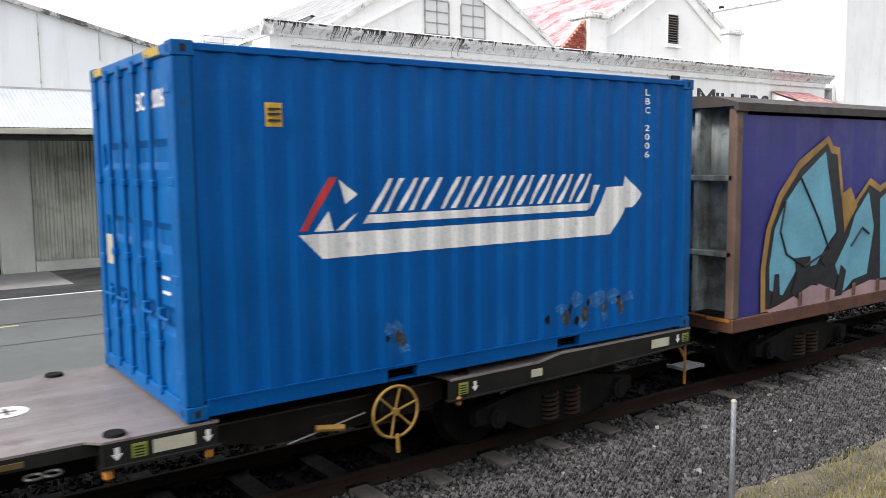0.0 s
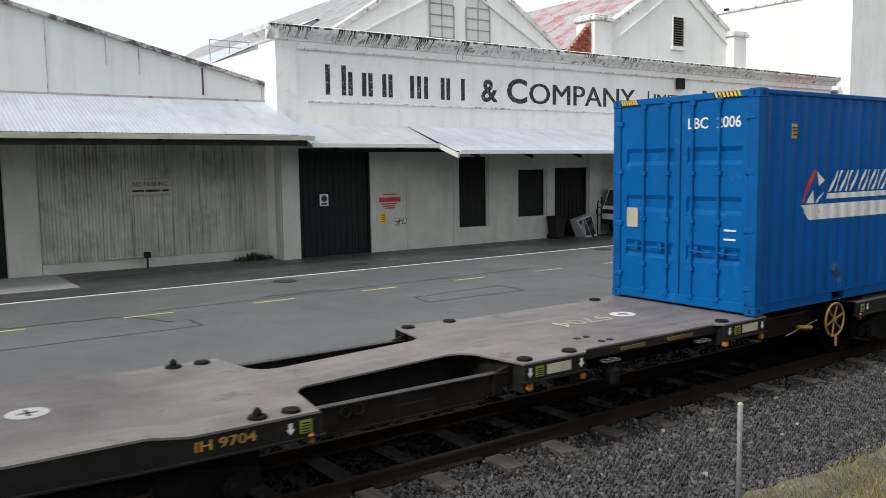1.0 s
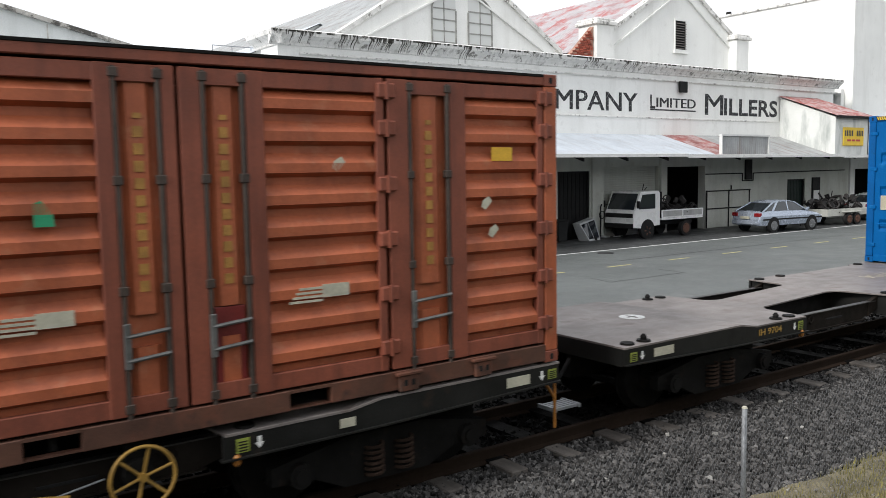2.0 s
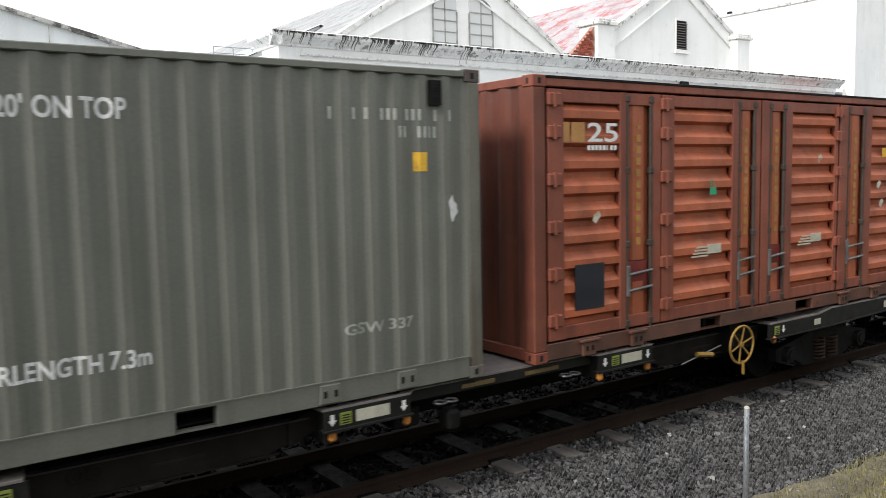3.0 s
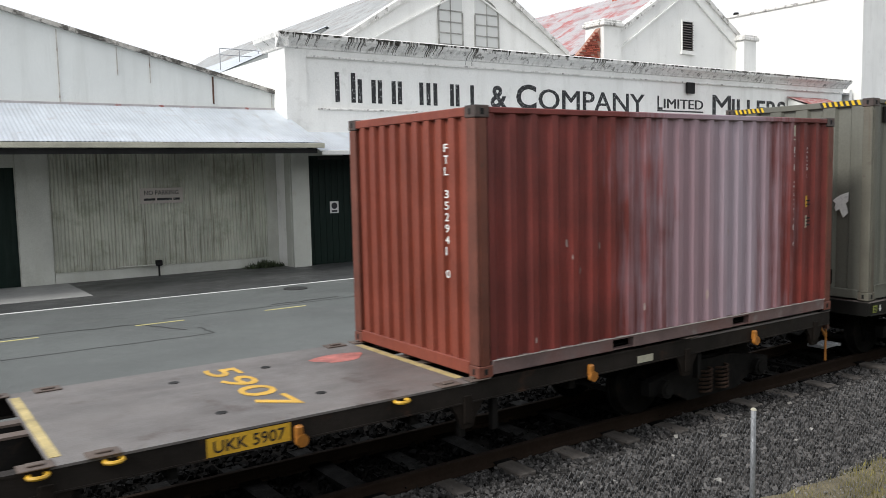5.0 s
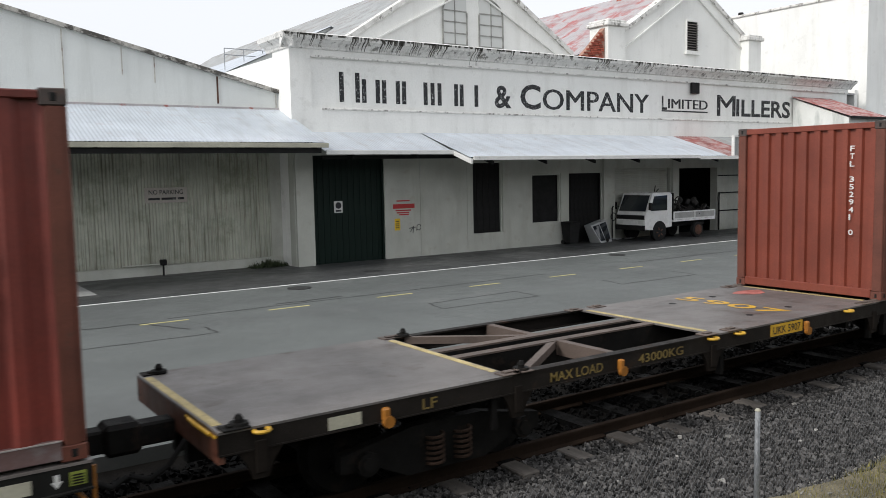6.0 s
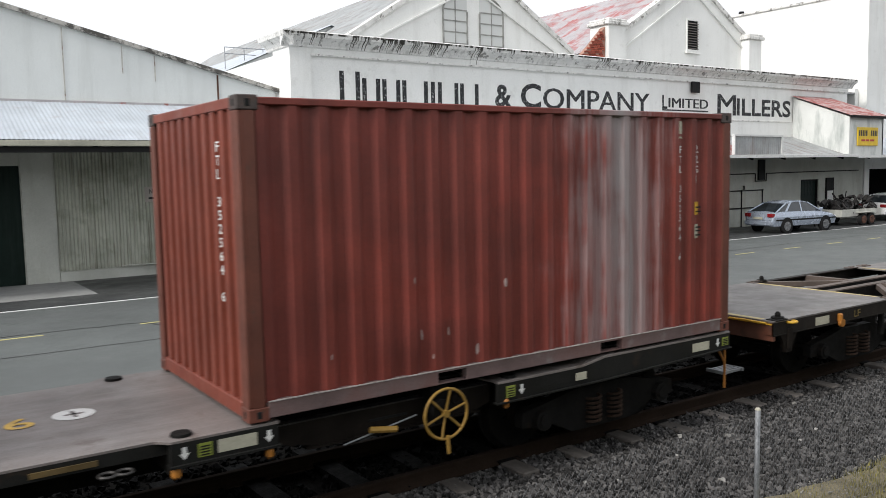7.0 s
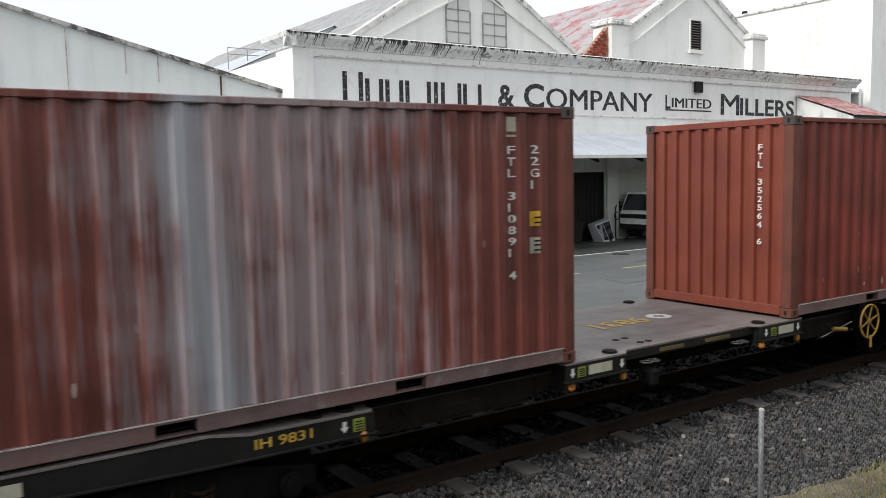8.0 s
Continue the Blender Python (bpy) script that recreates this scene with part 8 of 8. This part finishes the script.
def make_wheel(parent, x, y, r, out, rim_m):
    bm = bm_new()
    cyl(bm, (x, y - 0.09, r), (x, y + 0.09, r), r, 22)
    wh = part("wheel", bm, M_RUBBER, parent, "black tyre")
    bm = bm_new()
    ys = y + out * 0.092
    cyl(bm, (x, ys, r), (x, ys + out * 0.012, r), r * 0.66, 20)
    for i in range(5):
        a = i * 1.2566
        cyl(bm, (x + 0.1 * math.cos(a), ys + out * 0.012, r + 0.1 * math.sin(a)), (x + r * 0.6 * math.cos(a), ys + out * 0.02, r + r * 0.6 * math.sin(a)), 0.03, 6)
    part("rim", bm, rim_m, wh, "pale wheel rim")


def make_car(name, label, paint, at, turn, L=4.3, W=1.7, H=1.41, hatch=True):
    c = thing(name, label, "car", "", at, turn)
    h, w = L / 2, W / 2
    tops = [(-1.0, 0.62), (-0.965, 0.93), (-0.75, 0.98), (-0.2, 0.97), (0.25, 0.95), (0.45, 0.93), (0.82, 0.80), (0.95, 0.70), (1.0, 0.52)] if hatch else \
        [(-1.0, 0.6), (-0.97, 0.9), (-0.7, 0.97), (-0.2, 0.96), (0.25, 0.94), (0.45, 0.92), (0.82, 0.8), (0.95, 0.7), (1.0, 0.52)]
    rings = []
    for k, (f, zt) in enumerate(tops):
        ww = w * (0.86 if k in (0, len(tops) - 1) else 0.94 if k in (1, len(tops) - 2) else 1.0)
        zs = 0.32 if 0 < k < len(tops) - 1 else 0.4
        x = f * h
        rings.append([(x, -ww * 0.95, zs), (x, -ww, zs + 0.18), (x, -ww, min(zt - 0.06, 0.72)), (x, -ww * 0.94, zt - 0.03), (x, -ww * 0.7, zt + 0.005), (x, 0, zt + 0.02),
                      (x, ww * 0.7, zt + 0.005), (x, ww * 0.94, zt - 0.03), (x, ww, min(zt - 0.06, 0.72)), (x, ww, zs + 0.18), (x, ww * 0.95, zs)])
    bm = bm_new()
    ring_loft(bm, rings)
    part("body", bm, paint, c, "", smooth=False, normals=True)
    base = [(-0.9, 0.95), (-0.45, 0.97), (0.1, 0.96), (0.5, 0.93)]
    roof = [(-0.52, H - 0.07), (-0.3, H), (-0.02, H), (0.14, H - 0.05)]
    bm = bm_new()
    ring_loft(bm, [[(b[0] * h, -w * 0.9, b[1] - 0.02), (r[0] * h, -w * 0.7, r[1] - 0.03), (r[0] * h, w * 0.7, r[1] - 0.03), (b[0] * h, w * 0.9, b[1] - 0.02)] for b, r in zip(base, roof)])
    part("glass", bm, M_GLASS, c, "dark car windows", normals=True)
    bm = bm_new()
    ring_loft(bm, [[(r[0] * h, -w * 0.73, r[1] - 0.05), (r[0] * h, -w * 0.6, r[1] + 0.004), (r[0] * h, 0, r[1] + 0.02), (r[0] * h, w * 0.6, r[1] + 0.004), (r[0] * h, w * 0.73, r[1] - 0.05)] for r in roof])
    part("roof", bm, paint, c, normals=True)
    for s in (-1, 1):
        bm = bm_new()
        for b, r, rr in (((-0.9, 0.95), (-0.52, H - 0.07), 0.035), ((-0.6, 0.96), (-0.38, H - 0.03), 0.045), ((-0.12, 0.96), (-0.1, H - 0.02), 0.028), ((0.5, 0.93), (0.14, H - 0.06), 0.03)):
            cyl(bm, (b[0] * h, s * w * 0.905, b[1] - 0.02), (r[0] * h, s * w * 0.705, r[1] - 0.02), rr, 6)
        pieces("pillar", bm, paint, c)
        bm = bm_new()
        box(bm, -0.93 * h, 0.93 * h, *sorted((s * w, s * (w + 0.012))), 0.56, 0.62)
        part("rubbing_strip", bm, M_BLACKISH, c, "dark rubbing strip")
        bm = bm_new()
        box(bm, -h - 0.01, -0.93 * h, *sorted((s * w * 0.55, s * w * 0.93)), 0.72, 0.88, 0.02)
        part("tail_light", bm, M_TAIL, c, "red tail light")
        bm = bm_new()
        box(bm, 0.95 * h, h + 0.005, *sorted((s * w * 0.5, s * w * 0.88)), 0.56, 0.68, 0.02)
        part("headlight", bm, M_PANE, c)
        bm = bm_new()
        box(bm, 0.4 * h, 0.47 * h, *sorted((s * w * 0.95, s * w * 1.1)), 0.95, 1.07, 0.02)
        part("mirror", bm, paint, c)
        for fx in (-0.60, 0.60):
            bm = bm_new()
            cyl(bm, (fx * h, s * (w - 0.1), 0.34), (fx * h, s * (w + 0.004), 0.34), 0.36, 22)
            part("wheel_arch", bm, M_BLACKISH, c)
            make_wheel(c, fx * h, s * (w - 0.07), 0.31, s, M_HUB)
    bm = bm_new()
    box(bm, -h - 0.05, -0.93 * h, -w * 0.92, w * 0.92, 0.36, 0.56, 0.03)
    part("rear_bumper", bm, paint, c)
    bm = bm_new()
    box(bm, -h - 0.055, -h - 0.045, -0.26, 0.26, 0.62, 0.73)
    part("plate", bm, M_CREAM, c)
    return c


def heap(parent, x0, x1, y0, y1, z0, hgt, n, seed, name="scrap"):
    rng = random.Random(seed)
    bm = bm_new()
    for i in range(n):
        f = rng.random()
        x, y = x0 + (x1 - x0) * rng.random(), y0 + (y1 - y0) * rng.random()
        z = z0 + hgt * f * (1 - abs((x - x0) / (x1 - x0) - 0.5) * 0.9)
        kind = rng.random()
        a = Vector((rng.uniform(-1, 1), rng.uniform(-1, 1), rng.uniform(-0.6, 0.8))).normalized()
        if kind < 0.5:
            cyl(bm, Vector((x, y, z)) - a * rng.uniform(0.1, 0.3), Vector((x, y, z)) + a * rng.uniform(0.1, 0.35), rng.uniform(0.015, 0.05), 6)
        elif kind < 0.75:
            torus(bm, (x, y, z), a, rng.uniform(0.12, 0.26), rng.uniform(0.02, 0.06), 14, 6)
        else:
            k = len(bm.verts)
            s = rng.uniform(0.08, 0.2)
            box(bm, x - s, x + s, y - s * 0.7, y + s * 0.7, z - s * 0.6, z + s * 0.6)
            bm.verts.ensure_lookup_table()
            bmesh.ops.rotate(bm, verts=bm.verts[k:], cent=(x, y, z), matrix=Euler((rng.uniform(0, 3), rng.uniform(0, 3), 0)).to_matrix())
    ob = part(name, bm, M_SCRAP, parent, "tangled dark scrap metal")
    return tagged(ob, "", "", "", "stuff")


def make_truck():
    """Small cab-over tray truck; local +x is forward."""
    t = thing("tray_truck", "small white cab-over tray truck loaded with dark scrap", "truck", "", (28.25, 23.95, 0.012), 180)
    w = 0.8
    bm = bm_new()
    prof = [(0.55, 0.55), (0.55, 1.9), (0.7, 2.0), (1.75, 1.98), (2.1, 1.2), (2.18, 1.1), (2.2, 0.5), (1.7, 0.45)]
    prism(bm, prof, lambda u, v, d: Vector((u, -w + d, v)), 2 * w)
    part("cab", bm, M_CAR_W, t, "white pressed-steel cab")
    bm = bm_new()
    grid(bm, [[(1.79 + 0.012, -w * 0.88, 1.9), (1.79 + 0.012, w * 0.88, 1.9)], [(2.1 + 0.012, -w * 0.92, 1.24), (2.1 + 0.012, w * 0.92, 1.24)]])
    part("windscreen", bm, M_GLASS, t, "dark windscreen")
    for s in (-1, 1):
        bm = bm_new()
        prism(bm, [(0.85, 1.25), (1.88, 1.25), (1.66, 1.85), (0.85, 1.88)], lambda u, v, d: Vector((u, s * (w + 0.002) + s * d, v)), 0.006)
        part("side_window", bm, M_GLASS, t)
        bm = bm_new()
        tube(bm, [(1.95, s * w, 1.4), (2.1, s * (w + 0.16), 1.45)], 0.012, 6)
        box(bm, 2.04, 2.12, *sorted((s * (w + 0.1), s * (w + 0.24))), 1.3, 1.6, 0.01)
        part("mirror", bm, M_BLACKISH, t)
        bm = bm_new()
        box(bm, 2.19, 2.215, *sorted((s * 0.42, s * 0.72)), 0.72, 0.86, 0.01)
        part("headlight", bm, M_PANE, t)
        make_wheel(t, 1.32, s * (w - 0.1), 0.34, s, M_RUSTY)
        make_wheel(t, -1.2, s * (w - 0.1), 0.33, s, M_RUSTY)
        bm = bm_new()
        cyl(bm, (1.32, s * (w - 0.15), 0.4), (1.32, s * (w + 0.006), 0.4), 0.42, 20)
        part("wheel_arch", bm, M_BLACKISH, t)
    bm = bm_new()
    box(bm, 2.19, 2.21, -0.76, 0.76, 0.9, 1.08)
    box(bm, 2.18, 2.24, -0.8, 0.8, 0.45, 0.66, 0.02)
    part("grille", bm, M_BLACKISH, t, "dark grille and bumper")
    bm = bm_new()
    box(bm, -2.1, 0.6, -0.4, 0.4, 0.5, 0.66)
    part("chassis", bm, M_BLACKISH, t)
    bm = bm_new()
    box(bm, -2.25, 0.5, -0.86, 0.86, 0.74, 0.82, 0.01)
    tray = part("tray", bm, M_CAR_W, t, "white flat tray")
    for s in (-1, 1):
        bm = bm_new()
        for z in (0.83, 1.12):
            box(bm, -2.25, 0.5, *sorted((s * 0.83, s * 0.87)), z, z + 0.05)
        for x in (-2.25, -0.9, 0.44):
            box(bm, x, x + 0.06, *sorted((s * 0.83, s * 0.872)), 0.83, 1.17)
        part("drop_side", bm, M_CAR_W, tray)
        bm = bm_new()
        box(bm, -2.2, 0.45, *sorted((s * 0.84, s * 0.855)), 0.88, 1.12)
        part("side_panel", bm, surface("grey_side_board", (0.3, 0.3, 0.29), 0.6), tray)
    bm = bm_new()
    box(bm, 0.42, 0.47, -0.8, 0.8, 0.82, 1.95)
    part("headboard", bm, M_BLACKISH, tray)
    heap(t, -2.1, 0.35, -0.7, 0.7, 0.9, 0.75, 70, 21)
    bm = bm_new()
    tube(bm, [(0.3, -0.6, 1.7), (-0.35, -0.7, 2.1)], 0.02, 6)
    tube(bm, [(0.1, -0.7, 1.3), (-0.2, -0.75, 2.25)], 0.02, 6)
    part("pole", bm, M_BLACKISH, t)
    return t


def make_trailer():
    t = thing("box_trailer", "pale tandem trailer heaped with dark scrap metal", "trailer", "", (39.9, 22.45, 0.012), -4)
    bm = bm_new()
    box(bm, -1.6, 1.6, -0.85, 0.85, 0.42, 0.48)
    part("floor", bm, M_BLACKISH, t)
    pale = surface("grubby_trailer_paint", (0.45, 0.45, 0.41), 0.6, vary=0.2, scale=3, spots=(0.15, 0.12, 0.1), spot_amount=0.6)
    for s in (-1, 1):
        bm = bm_new()
        box(bm, -1.6, 1.6, *sorted((s * 0.83, s * 0.87)), 0.45, 0.8, 0.008)
        part("side_board", bm, pale, t)
        for x in (-0.1, 0.55):
            make_wheel(t, x, s * 0.95, 0.29, s, M_RUSTY)
        bm = bm_new()
        box(bm, -0.5, 0.95, *sorted((s * 0.86, s * 1.08)), 0.62, 0.66, 0.01)
        part("mudguard", bm, pale, t)
    bm = bm_new()
    for x in (-1.62, 1.6):
        box(bm, x, x + 0.03, -0.85, 0.85, 0.45, 0.8)
    pieces("end_board", bm, pale, t)
    bm = bm_new()
    for s in (-1, 1):
        tube(bm, [(-1.6, s * 0.5, 0.44), (-2.5, 0, 0.44)], 0.03, 6)
    cyl(bm, (-2.45, 0, 0.0), (-2.45, 0, 0.5), 0.03, 8)
    part("draw_bar", bm, M_BLACKISH, t)
    heap(t, -1.5, 1.5, -0.75, 0.75, 0.55, 0.95, 110, 33)


def make_clutter():
    b = thing("rubbish_bin", "black lidded rubbish bin against the wall", "bin", "", (23.25, 24.6, 0.012))
    bm = bm_new()
    ring_loft(bm, [[(-0.22, -0.2, 0.05), (0.22, -0.2, 0.05), (0.22, 0.2, 0.05), (-0.22, 0.2, 0.05)], [(-0.28, -0.26, 0.85), (0.28, -0.26, 0.85), (0.28, 0.26, 0.85), (-0.28, 0.26, 0.85)]])
    part("body", bm, M_RUBBER, b, normals=True)
    bm = bm_new()
    box(bm, -0.3, 0.3, -0.29, 0.29, 0.85, 0.92, 0.03)
    part("lid", bm, M_RUBBER, b)
    for s in (-1, 1):
        bm = bm_new()
        cyl(bm, (s * 0.2, 0.2, 0.09), (s * 0.26, 0.2, 0.09), 0.09, 12)
        part("wheel", bm, M_RUBBER, b)
    c = thing("vehicle_canopy", "discarded white utility canopy with dark windows tipped on end", "canopy", "", (24.55, 24.35, 0.012), 8)
    base = [(-0.2, -0.3, 0.0), (0.55, -0.3, 0.02), (0.55, 0.25, 0.02), (-0.2, 0.25, 0.0)]
    top = [(-0.55, -0.05, 0.72), (0.5, -0.05, 0.92), (0.5, 0.3, 0.92), (-0.55, 0.3, 0.72)]
    bm = bm_new()
    ring_loft(bm, [base, top])
    part("shell", bm, surface("dull_white_shell", (0.36, 0.37, 0.37), 0.4, vary=0.1), c, normals=True)
    lerp = lambda u, v: Vector(base[0]).lerp(Vector(base[1]), u).lerp(Vector(top[0]).lerp(Vector(top[1]), u), v) + Vector((0, -0.012, 0.003))
    for u0, u1 in ((0.06, 0.46), (0.5, 0.92)):
        bm = bm_new()
        bm.faces.new([bm.verts.new(lerp(u, v)) for u, v in ((u0, 0.1), (u1, 0.1), (u1, 0.92), (u0, 0.92))])
        part("window", bm, M_GLASS, c, "dark side window")
    bm = bm_new()
    cyl(bm, lerp(0.62, 0.1), lerp(0.62, 0.1) + Vector((0, -0.02, 0)), 0.09, 14)
    part("cap", bm, M_BLACKISH, c)
    d = thing("scrap_litter", "low litter of bent pipes and bars on the pavement", "scrap", "", (25.7, 24.55, 0.012))
    rng = random.Random(5)
    bm = bm_new()
    for i in range(9):
        x, y = rng.uniform(-0.7, 0.8), rng.uniform(-0.25, 0.1)
        cyl(bm, (x, y, 0.03 + 0.02 * i / 3), (x + rng.uniform(-0.5, 0.5), y + rng.uniform(-0.15, 0.15), 0.04 + 0.02 * i / 3), 0.025, 6)
    tagged(part("bar", bm, M_CHROME, d, "bent bars"), "", "", "", "stuff")
    s = thing("gas_hose_stand", "thin dark stand with a looped hose by the pier", "stand", "", (25.75, 24.7, 0.012))
    bm = bm_new()
    tube(bm, [(0, 0, 0), (0, 0, 1.35), (0.06, 0, 1.45)], 0.03, 8)
    part("pole", bm, M_BLACKISH, s)
    bm = bm_new()
    torus(bm, (0.03, -0.05, 1.0), (0, 1, 0), 0.16, 0.02, 18, 6)
    part("hose", bm, M_RUBBER, s)


make_truck()
make_car("hatchback_car", "silver five-door hatchback parked at the roadside", M_CAR_S, (34.45, 21.95, 0.012), -7, 4.2, 1.68, 1.40)
make_trailer()
make_car("white_car", "white hatchback parked beyond the trailer", M_CAR_W, (45.0, 22.7, 0.012), -2, 4.2, 1.68, 1.42)
make_clutter()
make_ballast()
make_verge()
make_fence()


# ---- what moves: the whole train at a steady pace, its wheels turning ----


def motions():
    for ob, x0, z in TRAIN:
        walk(ob, [(0.5 * k, pose(x0 + SPEED * 0.5 * k, TRACK_Y, z)) for k in range(17)])
    turn = math.degrees(SPEED / 0.41)
    for ws, x in WHEELSETS:
        walk(ws, [(k / 15, pose(x, 0, 0.43, 0, turn * k / 15, 0)) for k in range(121)])


motions()
